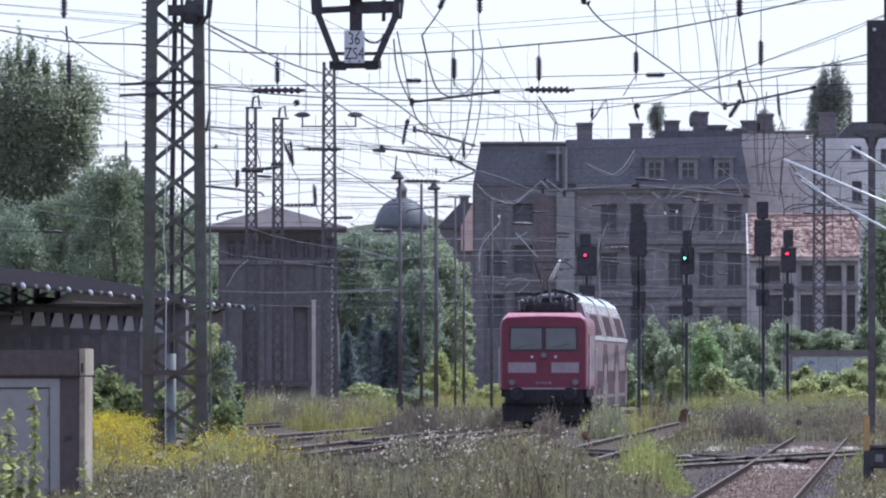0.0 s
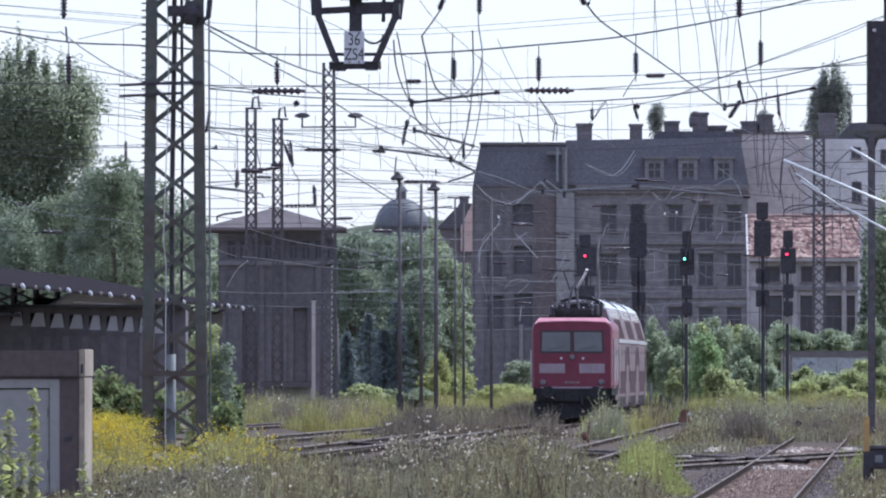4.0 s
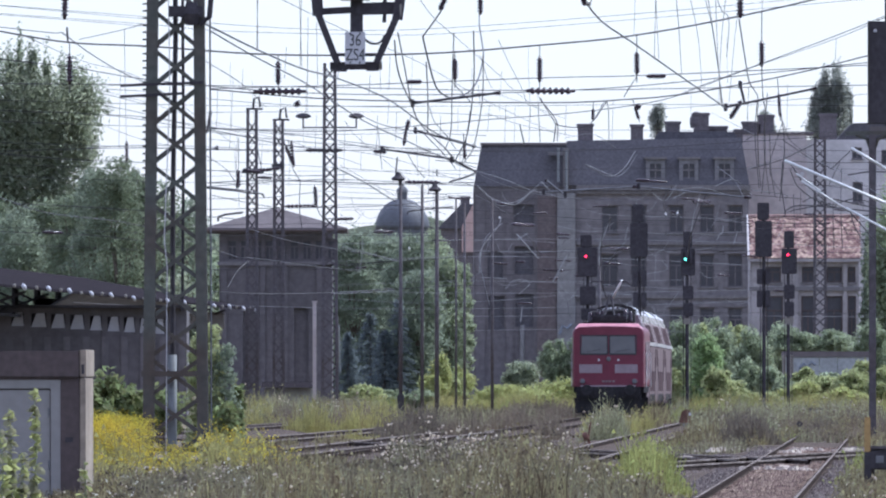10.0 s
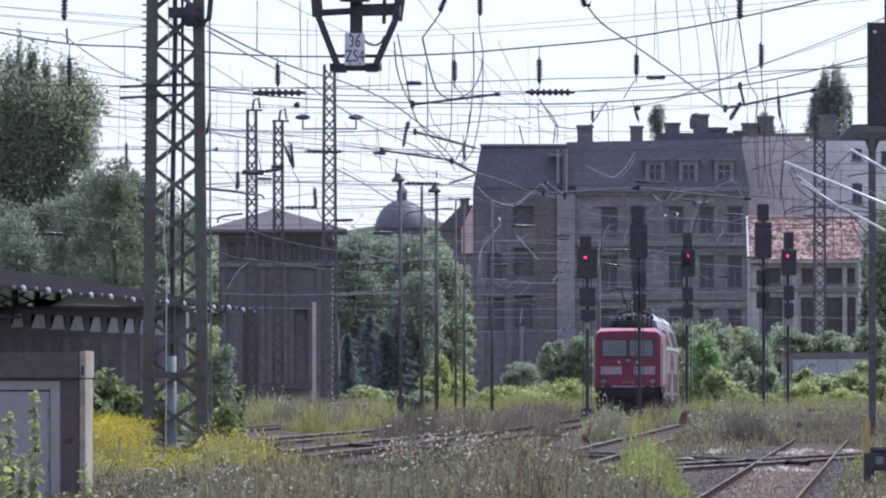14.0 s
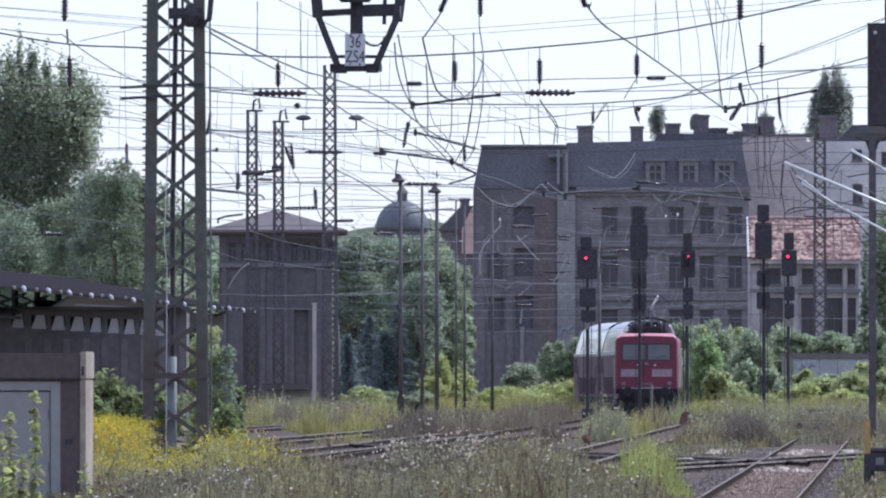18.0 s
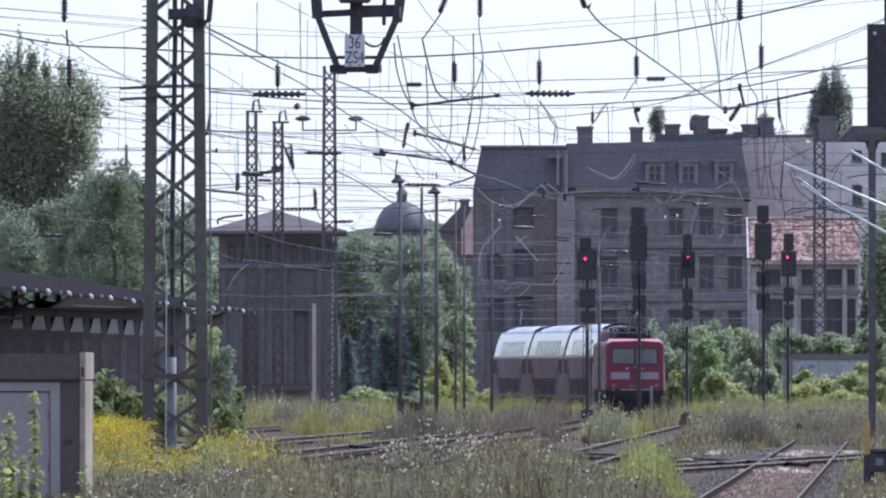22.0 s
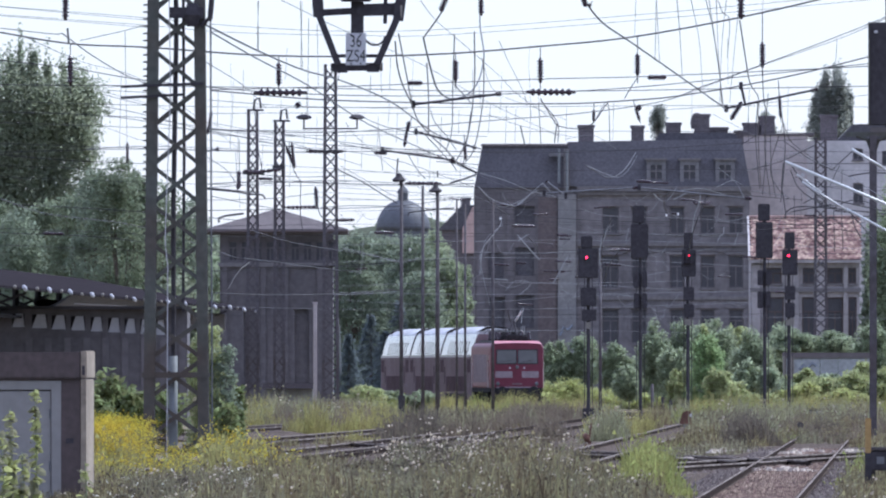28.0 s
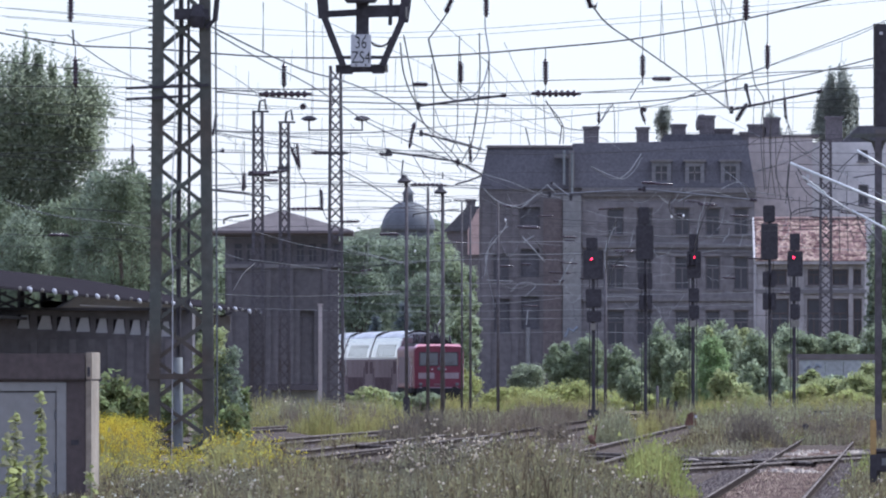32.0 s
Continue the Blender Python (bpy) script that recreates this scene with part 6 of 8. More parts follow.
def rope(parent, name, marks_, d, r, material=None, d1=None, label=""):
    n = len(marks_) - 1
    pts = [sight(b, e, d + ((d1 - d) * i / n if d1 else 0)) for i, (b, e) in enumerate(marks_)]
    o = parent.matrix_basis.inverted()
    r = r * 1.25 if r > 0.0105 else r
    return part(name, Mesh().tube([o @ q for q in smooth_path(pts)], r, 5), material or WIRE, parent, label)


def span(label="sagging cross-span ropes of the overhead line with hanging insulators"):
    return thing("head_span", pose(0, 0, 0), label, "overhead line", "overhead line")


def local(b, e, d):
    return sight(b, e, d)


A = span()
d = 600
rope(A, "upper_rope", [(-20, 52), (120, 75), (262, 82), (490, 97), (750, 95), (955, 80), (1128, 62), (1350, 20), (1600, -40)], d, 0.022)
rope(A, "lower_rope", [(-20, 103), (120, 118), (262, 141), (492, 162), (730, 168), (955, 162), (1130, 152), (1350, 130), (1600, 104)], d, 0.012)
rope(A, "lower_rope", [(370, 157), (640, 150), (955, 138), (1128, 134), (1400, 122), (1600, 112)], d, 0.012)
for b, e0, e1, e2 in ((492, 97, 108, 150), (805, 90, 104, 142), (955, 80, 100, 145), (1127, 60, 92, 132), (1348, 18, 72, 118), (123, 75, 95, 150)):
    part("hanger", Mesh().tube([local(b, e0, d), local(b, e2 + 14, d)], 0.018, 5), WIRE, A)
    insulator(A, local(b, e1, d), local(b, e2, d), 0.75)
for b0, b1, e in ((448, 542, 162), (930, 1018, 161), (1144, 1178, 135), (719, 747, 145)):
    insulator(A, local(b0, e, d), local(b1, e, d), 0.85 if b1 - b0 > 50 else 0.7)
for pts in ([(955, 172), (975, 205), (990, 222), (1040, 222), (1075, 178)], [(1128, 134), (1116, 152), (1104, 172)], [(955, 175), (985, 215), (986, 250)], [(1348, 118), (1350, 170), (1356, 200)]):
    rope(A, "jumper", pts, d, 0.013)

B = span()
d = 760
rope(B, "upper_rope", [(370, 158), (600, 176), (955, 182), (1110, 176), (1220, 165), (1400, 132), (1600, 82)], d, 0.022)
rope(B, "lower_rope", [(-20, 148), (250, 150), (600, 155), (955, 160), (1568, 150)], d, 0.014)
rope(B, "lower_rope", [(370, 228), (600, 232), (860, 212), (1030, 198), (1168, 178), (1240, 152), (1330, 119), (1480, 63), (1600, 14)], d, 0.014)
for (b0, e0), (b1, e1) in (((1050, 180), (1049, 216)), ((1119, 174), (1132, 216)), ((1376, 140), (1381, 214)), ((728, 204), (718, 234)), ((820, 236), (823, 286)), ((497, 236), (520, 296)), ((1047, 0), (1040, 12))):
    part("hanger", Mesh().tube([local(b0, e0, d), local(b1, e1, d)], 0.02, 5), WIRE, B)
    insulator(B, local(b0 + (b1 - b0) * 0.35, e0 + (e1 - e0) * 0.35, d), local(b0 + (b1 - b0) * 0.9, e0 + (e1 - e0) * 0.9, d), 0.6)
for a_, b_ in (((373, 196), (366, 236)), ((421, 300), (419, 334)), ((224, 250), (224, 286)), ((558, 332), (560, 360)), ((122, 110), (122, 150)), ((515, 250), (520, 296))):
    insulator(B, local(*a_, d), local(*b_, d), 0.55)
insulator(B, local(502, 365, d), local(562, 364, d), 0.5)
insulator(B, local(1312, 178, d), local(1292, 210, d), 0.9)
insulator(B, local(523, 180, d), local(529, 188, d), 1.2)
insulator(B, local(1125, 186, d), local(1133, 192, d), 1.1)

C = span()
d = 900
for pts in ([(-20, 195), (200, 205), (420, 240), (700, 262), (1000, 268), (1330, 250), (1600, 232)], [(-20, 268), (240, 262), (500, 268), (640, 266), (760, 270)], [(370, 330), (560, 318), (700, 322), (850, 330), (1000, 338), (1120, 330), (1330, 345), (1420, 352)],
            [(370, 345), (500, 368), (640, 362), (840, 372), (1100, 390), (1400, 384), (1600, 380)], [(-20, 270), (120, 282), (260, 288)], [(0, 410), (200, 420), (420, 455), (600, 470), (700, 462), (1000, 445)],
            [(370, 478), (560, 470), (700, 462)], [(20, 360), (140, 366), (260, 374), (420, 388)], [(600, 520), (700, 512), (840, 505), (1000, 515)], [(850, 340), (880, 362), (925, 360), (960, 335)], [(840, 480), (900, 486), (1010, 478)], [(1140, 380), (1240, 390), (1330, 396)]):
    rope(C, "cross_rope", pts, d, 0.013)
for b0, b1, e in ((540, 605, 266), (430, 480, 300), (716, 780, 322), (1225, 1258, 356), (1125, 1152, 319), (880, 910, 360), (905, 945, 397), (75, 112, 411)):
    insulator(C, local(b0, e, d), local(b1, e + 1, d), 0.75)

# masts that hold the spans, on both sides of the tracks
for S, d, z in ((A, 600, 15.5), (B, 760, 15.5), (C, 900, 15.5)):
    for b in (-70, 1650):
        x = sight(b, 0, d).x
        part("span_mast", Mesh().beam((x, d, -0.3), (x, d, z), 0.4), STEEL, S, "dark steel span mast")
        for e in (sorted({52, 118, 150, 160, 195, 268, 60})):
            part("span_wire", Mesh().tube([(x, d, EYE + (LEVEL - e) * d / RANGE), sight(-20 if b < 0 else 1600, e, d)], 0.014, 5), WIRE, S)


def nearest(d):
    """The span to which what hangs at distance d belongs."""
    return A if d < 640 else B if d < 800 else C


# cantilever arms over the tracks
arms = [(520, (730, 183), (886, 164)), (640, (676, 264), (804, 282)), (640, (735, 231), (842, 260)), (640, (800, 282), (842, 304)), (560, (1284, 190), (1446, 156)), (700, (962, 340), (1130, 330)), (700, (1130, 330), (1330, 350)), (690, (1000, 345), (965, 318)),
        (560, (1310, 150), (1318, 184)), (900, (384, 262), (345, 270))]
for d, a, b in arms:
    p, q = sight(*a, d), sight(*b, d)
    t = part("registration_arm", Mesh().tube([p, q], 0.04, 6), STEEL_GREY if d >= 690 else DARK, nearest(d), "tubular registration arm")
    part("clamp", Mesh().box(p.x - 0.06, p.x + 0.06, d - 0.06, d + 0.06, p.z - 0.12, p.z + 0.12), DARK, t, bevel=0.02)
    insulator(t, p + (q - p) * 0.93, q, 0.55)

# wires that run along the tracks, with droppers
# each run: its marks from near to far, the distances of both ends, and its radius
runs = [([(362, 42), (455, 88), (535, 122), (600, 140), (690, 178), (775, 238), (850, 262)], 380, 640, 0.017), ([(372, 55), (450, 100), (545, 150), (640, 212), (720, 250), (830, 300)], 380, 660, 0.014), ([(480, -10), (620, 58), (745, 112), (860, 178), (990, 240)], 420, 700, 0.009),
        ([(1030, -5), (1065, 38), (1120, 76), (1200, 132), (1285, 192)], 420, 560, 0.018), ([(1246, -10), (1262, 60), (1280, 190)], 380, 620, 0.009), ([(1285, -10), (1276, 80), (1272, 185)], 380, 620, 0.008), ([(1310, -10), (1300, 70), (1290, 180)], 380, 620, 0.008),
        ([(1220, -10), (1236, 70), (1242, 150)], 380, 620, 0.008), ([(1196, -10), (1202, 60), (1206, 132)], 380, 600, 0.01), ([(1308, 35), (1318, 100), (1326, 145), (1340, 168), (1342, 190)], 380, 600, 0.013), ([(1266, -10), (1270, 90), (1276, 186)], 380, 600, 0.008),
        ([(1268, -5), (1278, 20), (1290, 36), (1286, 100)], 400, 500, 0.01), ([(1252, -10), (1270, 110), (1278, 190)], 400, 500, 0.009),
        ([(698, 72), (702, 115), (712, 150), (728, 184), (737, 208), (755, 232), (790, 265), (805, 285)], 420, 640, 0.016), ([(704, 58), (716, 120), (727, 180)], 420, 520, 0.014), ([(748, 65), (756, 100), (770, 150), (785, 168), (802, 173), (828, 164), (846, 140), (855, 100), (852, 70), (848, 40), (849, -10)], 480, 640, 0.02),
        ([(754, 110), (757, 170), (757, 236)], 480, 560, 0.015), ([(803, 60), (800, 150), (798, 230), (788, 265)], 480, 640, 0.014), ([(838, 55), (838, 150), (826, 240), (805, 285)], 480, 640, 0.016), ([(740, -5), (768, 32), (800, 60), (880, 130), (915, 165), (985, 215)], 420, 700, 0.009),
        ([(855, 100), (853, 180), (838, 260), (822, 286)], 480, 640, 0.014), ([(784, 14), (768, 38), (748, 65)], 470, 480, 0.018), ([(803, 148), (835, 183)], 600, 610, 0.014), ([(110, 58), (160, 95), (215, 128), (262, 148)], 420, 560, 0.012), ([(35, 60), (145, 108), (262, 146), (420, 260)], 420, 760, 0.009),
        ([(0, 350), (90, 378), (250, 400), (420, 455)], 520, 900, 0.012), ([(118, 48), (120, 75)], 420, 420, 0.02), ([(455, 0), (456, 88)], 420, 430, 0.008), ([(530, 0), (534, 120)], 450, 470, 0.008), ([(220, 52), (221, 130), (224, 285)], 420, 700, 0.008), ([(213, 130), (210, 262)], 560, 600, 0.007),
        ([(360, 106), (430, 150), (470, 190)], 380, 500, 0.009), ([(610, 215), (640, 250), (740, 330), (800, 355)], 640, 860, 0.01), ([(560, 40), (562, 150)], 450, 500, 0.007), ([(1160, -10), (1166, 106)], 430, 500, 0.008), ([(1568, 30), (1480, 68), (1330, 120), (1200, 170)], 420, 700, 0.01),
        ([(0, 48), (90, 58), (110, 57)], 420, 420, 0.01), ([(140, 70), (220, 52), (255, 42)], 420, 420, 0.008), ([(0, 10), (130, 22), (262, 34)], 400, 420, 0.006), ([(0, 26), (130, 36), (262, 47)], 400, 420, 0.006), ([(180, 160), (262, 182), (380, 220), (460, 250)], 600, 800, 0.008), ([(185, 187), (262, 203), (400, 240)], 600, 800, 0.011),
        ([(190, 225), (255, 248), (330, 262)], 600, 760, 0.008), ([(150, 262), (262, 257), (420, 262)], 700, 760, 0.012), ([(190, 203), (262, 208), (380, 226), (520, 240)], 700, 800, 0.012), ([(500, 236), (640, 254), (700, 262)], 800, 860, 0.014), ([(360, 312), (440, 312), (560, 320), (640, 318)], 820, 860, 0.01), ([(365, 330), (440, 338), (465, 344)], 820, 830, 0.018),
        ([(430, 455), (490, 462), (560, 472), (640, 480)], 840, 860, 0.014), ([(370, 516), (470, 520), (590, 518), (695, 510)], 840, 860, 0.013), ([(440, 405), (520, 428), (640, 448), (710, 462)], 860, 900, 0.013), ([(402, 510), (420, 480), (440, 462)], 860, 862, 0.015), ([(638, 425), (636, 450), (630, 485)], 900, 902, 0.015),
        ([(882, 70), (900, 110), (925, 160), (930, 180)], 500, 620, 0.009), ([(850, 100), (875, 160), (935, 185), (1000, 210)], 560, 700, 0.008), ([(920, 222), (924, 240), (928, 256)], 600, 640, 0.018), ([(952, 180), (956, 254)], 600, 640, 0.012), ([(984, 218), (980, 250)], 600, 640, 0.018), ([(1050, 214), (1074, 180), (1078, 250)], 600, 700, 0.012), ([(860, 200), (925, 222), (1010, 240)], 620, 700, 0.009), ([(1000, 244), (1050, 238), (1090, 262)], 620, 760, 0.009),
        ([(1316, 350), (1300, 320), (1270, 295)], 800, 900, 0.012), ([(1358, 165), (1352, 260), (1362, 345)], 560, 780, 0.013), ([(1385, 215), (1400, 250), (1440, 280)], 560, 700, 0.012), ([(1340, 190), (1342, 280), (1346, 330)], 560, 780, 0.013), ([(1385, 215), (1362, 300), (1385, 345)], 600, 780, 0.012), ([(1320, 300), (1380, 280), (1440, 255)], 700, 760, 0.012), ([(1330, 336), (1390, 345), (1390, 352)], 780, 800, 0.015),
        ([(1565, 350), (1480, 300), (1360, 250), (1260, 200)], 420, 800, 0.008), ([(866, 540), (850, 470), (852, 440), (882, 400), (886, 384)], 850, 860, 0.018), ([(1235, 380), (1222, 420), (1216, 455)], 760, 768, 0.02), ([(1250, 345), (1235, 380)], 760, 760, 0.02), ([(1190, 330), (1175, 352), (1178, 372), (1205, 385)], 760, 768, 0.014), ([(1100, 435), (1075, 470), (1068, 500)], 760, 768, 0.012),
        ([(1035, 290), (1075, 312), (1102, 300), (1124, 268)], 700, 740, 0.014), ([(1082, 385), (1066, 420), (1062, 480)], 805, 812, 0.014), ([(1265, 330), (1300, 318), (1330, 345)], 800, 860, 0.012), ([(1240, 415), (1275, 415), (1280, 400)], 800, 810, 0.012), ([(925, 410), (945, 430), (955, 455)], 860, 870, 0.014), ([(845, 330), (880, 362), (910, 358), (950, 335)], 800, 820, 0.013), ([(840, 345), (870, 360), (900, 380)], 800, 820, 0.01), ([(850, 310), (900, 330), (960, 345), (1030, 352)], 800, 820, 0.01)]
for pts, d0, d1, r in runs:
    rope(nearest((d0 + d1) / 2), "overhead_wire", pts, d0, r, d1=d1)
for pts, d in (([(-30, 7), (250, 29), (400, 43), (590, 53), (800, 49), (1200, 18), (1600, -20)], 440), ([(-30, 22), (250, 42), (400, 55), (640, 61), (800, 59), (1200, 28), (1600, -8)], 450),
               ([(1150, 194), (1300, 184), (1540, 166), (1600, 160)], 700), ([(366, 199), (520, 198), (735, 199), (900, 206)], 660), ([(366, 214), (466, 232), (566, 238), (735, 236), (860, 240)], 720), ([(366, 225), (483, 243), (570, 269), (640, 292)], 700),
               ([(590, 262), (700, 282), (840, 330)], 760), ([(601, 292), (705, 349), (790, 380)], 800), ([(590, 330), (720, 338), (850, 352)], 820), ([(560, 347), (700, 352), (840, 345)], 840), ([(700, 300), (850, 312)], 780), ([(740, 262), (850, 300)], 640),
               ([(366, 246), (500, 258), (640, 262), (760, 262)], 820), ([(366, 284), (470, 290), (640, 300), (838, 318)], 830), ([(190, 158), (262, 162)], 600), ([(190, 152), (262, 147)], 560), ([(180, 165), (262, 186)], 600), ([(366, 175), (520, 186), (720, 190)], 620)):
    rope(nearest(d), "overhead_wire", pts, d, 0.006 if d < 460 else 0.0095)
for b0, e0, e1, d in ((456, 0, 90, 430), (533, 0, 121, 440), (545, 30, 203, 470), (599, 124, 142, 500), (655, 132, 166, 520), (690, 99, 160, 540), (531, 318, 402, 860), (464, 247, 295, 760), (420, 238, 300, 760), (497, 300, 345, 800), (408, 200, 262, 700), (385, 160, 225, 640), (560, 205, 262, 720),
                      (610, 232, 322, 780), (640, 240, 300, 780), (668, 205, 262, 700), (702, 198, 250, 640), (780, 205, 262, 600), (815, 262, 318, 700), (760, 262, 345, 820), (895, 185, 254, 640), (938, 185, 254, 660), (912, 190, 250, 700), (1002, 186, 248, 700), (1085, 178, 246, 700), (1160, 0, 106, 440), (1124, -5, 62, 600), (1394, 150, 240, 700), (1480, 68, 108, 560), (1350, -10, 20, 600)):
    rope(nearest(d), "dropper", [(b0, e0), (b0 - 2, e1)], d, 0.0075)
# straight wires over the far yard
for e0, e1, d in ((214, 236, 640), (292, 300, 880), (252, 268, 700), (176, 188, 640), (312, 330, 820), (435, 448, 900), (405, 416, 880), (545, 556, 900)):
    rope(nearest(d), "overhead_wire", [(-30, e0 * 0.98 + 4), (380, e0 + (e1 - e0) * 0.25 + 8), (800, (e0 + e1) / 2 + 6), (1200, e0 + (e1 - e0) * 0.75), (1600, e1)], d, 0.009)
# the tangle of wires before the pale houses
for pts, d, r in (([(1340, 178), (1336, 240), (1343, 333)], 640, 0.012), ([(1352, 198), (1354, 270), (1348, 343)], 660, 0.012), ([(1362, 238), (1364, 300), (1372, 350)], 680, 0.012), ([(1382, 200), (1388, 250), (1386, 300), (1380, 356)], 640, 0.014), ([(1310, 255), (1345, 235), (1400, 228)], 700, 0.011),
                  ([(1330, 298), (1380, 284), (1440, 256)], 700, 0.012), ([(1386, 248), (1415, 268), (1440, 284), (1475, 300)], 660, 0.012), ([(1470, 300), (1500, 272), (1516, 260)], 600, 0.013), ([(1398, 300), (1412, 330), (1440, 352), (1475, 366), (1484, 352)], 560, 0.014), ([(1388, 384), (1392, 372), (1412, 364), (1460, 366), (1600, 380)], 560, 0.016),
                  ([(1404, 344), (1406, 400)], 720, 0.012), ([(1417, 340), (1416, 388)], 720, 0.01), ([(1440, 375), (1442, 440)], 740, 0.013), ([(1474, 362), (1476, 444)], 740, 0.013), ([(1489, 300), (1488, 372), (1491, 440)], 740, 0.013), ([(1505, 372), (1512, 400), (1530, 432)], 640, 0.016), ([(1400, 286), (1470, 288), (1600, 287)], 700, 0.012),
                  ([(1330, 393), (1430, 396), (1530, 392)], 760, 0.013), ([(1335, 405), (1450, 402), (1540, 412)], 760, 0.011), ([(1420, 358), (1440, 350), (1470, 362), (1510, 352), (1540, 358)], 620, 0.013), ([(1455, 400), (1468, 384), (1490, 398), (1502, 420)], 740, 0.011), ([(1500, 310), (1540, 304), (1600, 306)], 640, 0.02), ([(1466, 330), (1480, 300), (1486, 290)], 660, 0.011), ([(1406, 312), (1470, 330), (1560, 336)], 700, 0.01)):
    rope(nearest(d), "overhead_wire", pts, d, r)
# small white fittings on the far wires
for b, e, r in ((724, 440, 1.7), (884, 385, 1.4), (1178, 379, 1.5), (1199, 377, 1.6)):
    p, k = sight(b, e, 850), r * 850 / RANGE
    part("white_insulator", Mesh().lathe(p - Vector((0, 0, k * 1.6)), p + Vector((0, 0, k * 1.6)), [(0, k * 0.4), (0.3, k), (0.7, k), (1, k * 0.4)], 8), ENAMEL, C, "small white insulator", smooth=True)
    part("hanger", Mesh().tube([p + Vector((0, 0, k * 1.5)), p + Vector((0.02, 0, 1.2))], 0.008, 5), WIRE, C)
# pale struts and fittings of the far spans before the fire wall
for a_, b_ in (((914, 414), (953, 458)), ((941, 338), (914, 361)), ((935, 412), (916, 424)), ((1003, 452), (978, 500)), ((1076, 396), (1060, 440)), ((958, 322), (972, 336)), ((1214, 340), (1190, 352))):
    part("strut", Mesh().tube([sight(*a_, 860), sight(*b_, 860)], 0.03, 6), PALE_WIRE, C, "pale weathered strut")
for pts, r in (([(845, 328), (870, 351), (904, 362), (919, 359), (941, 338), (958, 323)], 0.026), ([(847, 304), (894, 318), (938, 336), (983, 346)], 0.02), ([(1039, 292), (1076, 308), (1096, 311), (1113, 296), (1126, 274)], 0.024), ([(1155, 341), (1170, 354), (1182, 351), (1197, 328)], 0.022),
               ([(1239, 341), (1234, 363), (1227, 383), (1220, 437)], 0.024), ([(1276, 412), (1268, 425)], 0.026), ([(1305, 410), (1298, 432)], 0.026), ([(1064, 417), (1060, 447), (1062, 486)], 0.022), ([(1111, 402), (1106, 425)], 0.024), ([(889, 395), (860, 420), (852, 447), (847, 484)], 0.024),
               ([(894, 512), (911, 496), (938, 500), (918, 521)], 0.018), ([(924, 543), (921, 570)], 0.03), ([(1027, 368), (1062, 378), (1126, 383), (1234, 385), (1323, 395)], 0.016), ([(985, 400), (1037, 410), (1096, 407), (1180, 414), (1330, 410)], 0.015), ([(838, 444), (930, 446), (1020, 444)], 0.017), ([(838, 426), (900, 424), (985, 430)], 0.015),
               ([(850, 491), (897, 493)], 0.026), ([(1140, 486), (1180, 477), (1172, 462)], 0.018), ([(1000, 470), (1060, 462), (1120, 470)], 0.016), ([(1010, 524), (1080, 520), (1120, 522)], 0.018), ([(1140, 440), (1200, 446), (1260, 438)], 0.015), ([(1190, 338), (1240, 332), (1290, 346)], 0.018),
               ([(604, 437), (660, 450), (705, 462), (740, 455)], 0.02), ([(590, 520), (650, 518), (700, 514)], 0.022), ([(642, 422), (640, 455), (635, 484)], 0.018), ([(850, 445), (850, 484)], 0.02), ([(600, 574), (602, 660)], 0.025)):
    rope(C, "slack_cable", pts, 862, r * 0.62, PALE_WIRE)
for b0, b1, e in ((878, 919, 361), (909, 948, 398), (1227, 1256, 358), (1077, 1116, 439), (1281, 1315, 377), (1150, 1182, 321), (1186, 1200, 375)):
    insulator(C, local(b0, e, 872), local(b1, e + 1, 872), 0.5)
for b0, b1, e in ((985, 1010, 415), (988, 1008, 421), (912, 930, 463), (960, 1000, 478), (1016, 1050, 488), (1075, 1112, 440), (1070, 1100, 466), (872, 900, 466)):
    insulator(C, local(b0, e, 870), local(b1, e + 1, 870), 0.45)
# wires, pipes and hangers of the far spans over the tower and the dome
for pts, r in (([(352, 331), (420, 338), (440, 342), (462, 343), (468, 350)], 0.034), ([(352, 325), (420, 321), (500, 320), (600, 323), (700, 325), (860, 323)], 0.018), ([(352, 371), (520, 368), (600, 367), (700, 363), (790, 352)], 0.013), ([(590, 295), (640, 320), (680, 345), (702, 358)], 0.02),
               ([(352, 228), (400, 235), (470, 250), (540, 262), (575, 264)], 0.016), ([(352, 300), (500, 310), (560, 311), (620, 308)], 0.012), ([(422, 245), (422, 300)], 0.014), ([(531, 320), (530, 370), (535, 408)], 0.016), ([(455, 262), (463, 300)], 0.018), ([(720, 270), (738, 300), (752, 315)], 0.015),
               ([(703, 278), (700, 308)], 0.03), ([(773, 300), (773, 312)], 0.03), ([(721, 380), (725, 374), (760, 370), (802, 366)], 0.026), ([(795, 322), (820, 315), (843, 306)], 0.034), ([(668, 222), (672, 262), (676, 300)], 0.012), ([(510, 250), (514, 275), (518, 298), (531, 320)], 0.016), ([(560, 365), (570, 384), (592, 388)], 0.018),
               ([(352, 270), (375, 282), (400, 300), (416, 322)], 0.012), ([(640, 205), (680, 222), (740, 234), (800, 246), (850, 262)], 0.014), ([(600, 252), (655, 262), (700, 268), (800, 274), (850, 276)], 0.012), ([(352, 350), (362, 352), (470, 350), (560, 340)], 0.011), ([(770, 284), (800, 286), (850, 290)], 0.013),
               ([(760, 190), (768, 214), (790, 240), (806, 264)], 0.014), ([(832, 196), (826, 240), (818, 290)], 0.016), ([(750, 236), (775, 262), (800, 290), (806, 300)], 0.018)):
    rope(C, "overhead_wire", pts, 845, r)
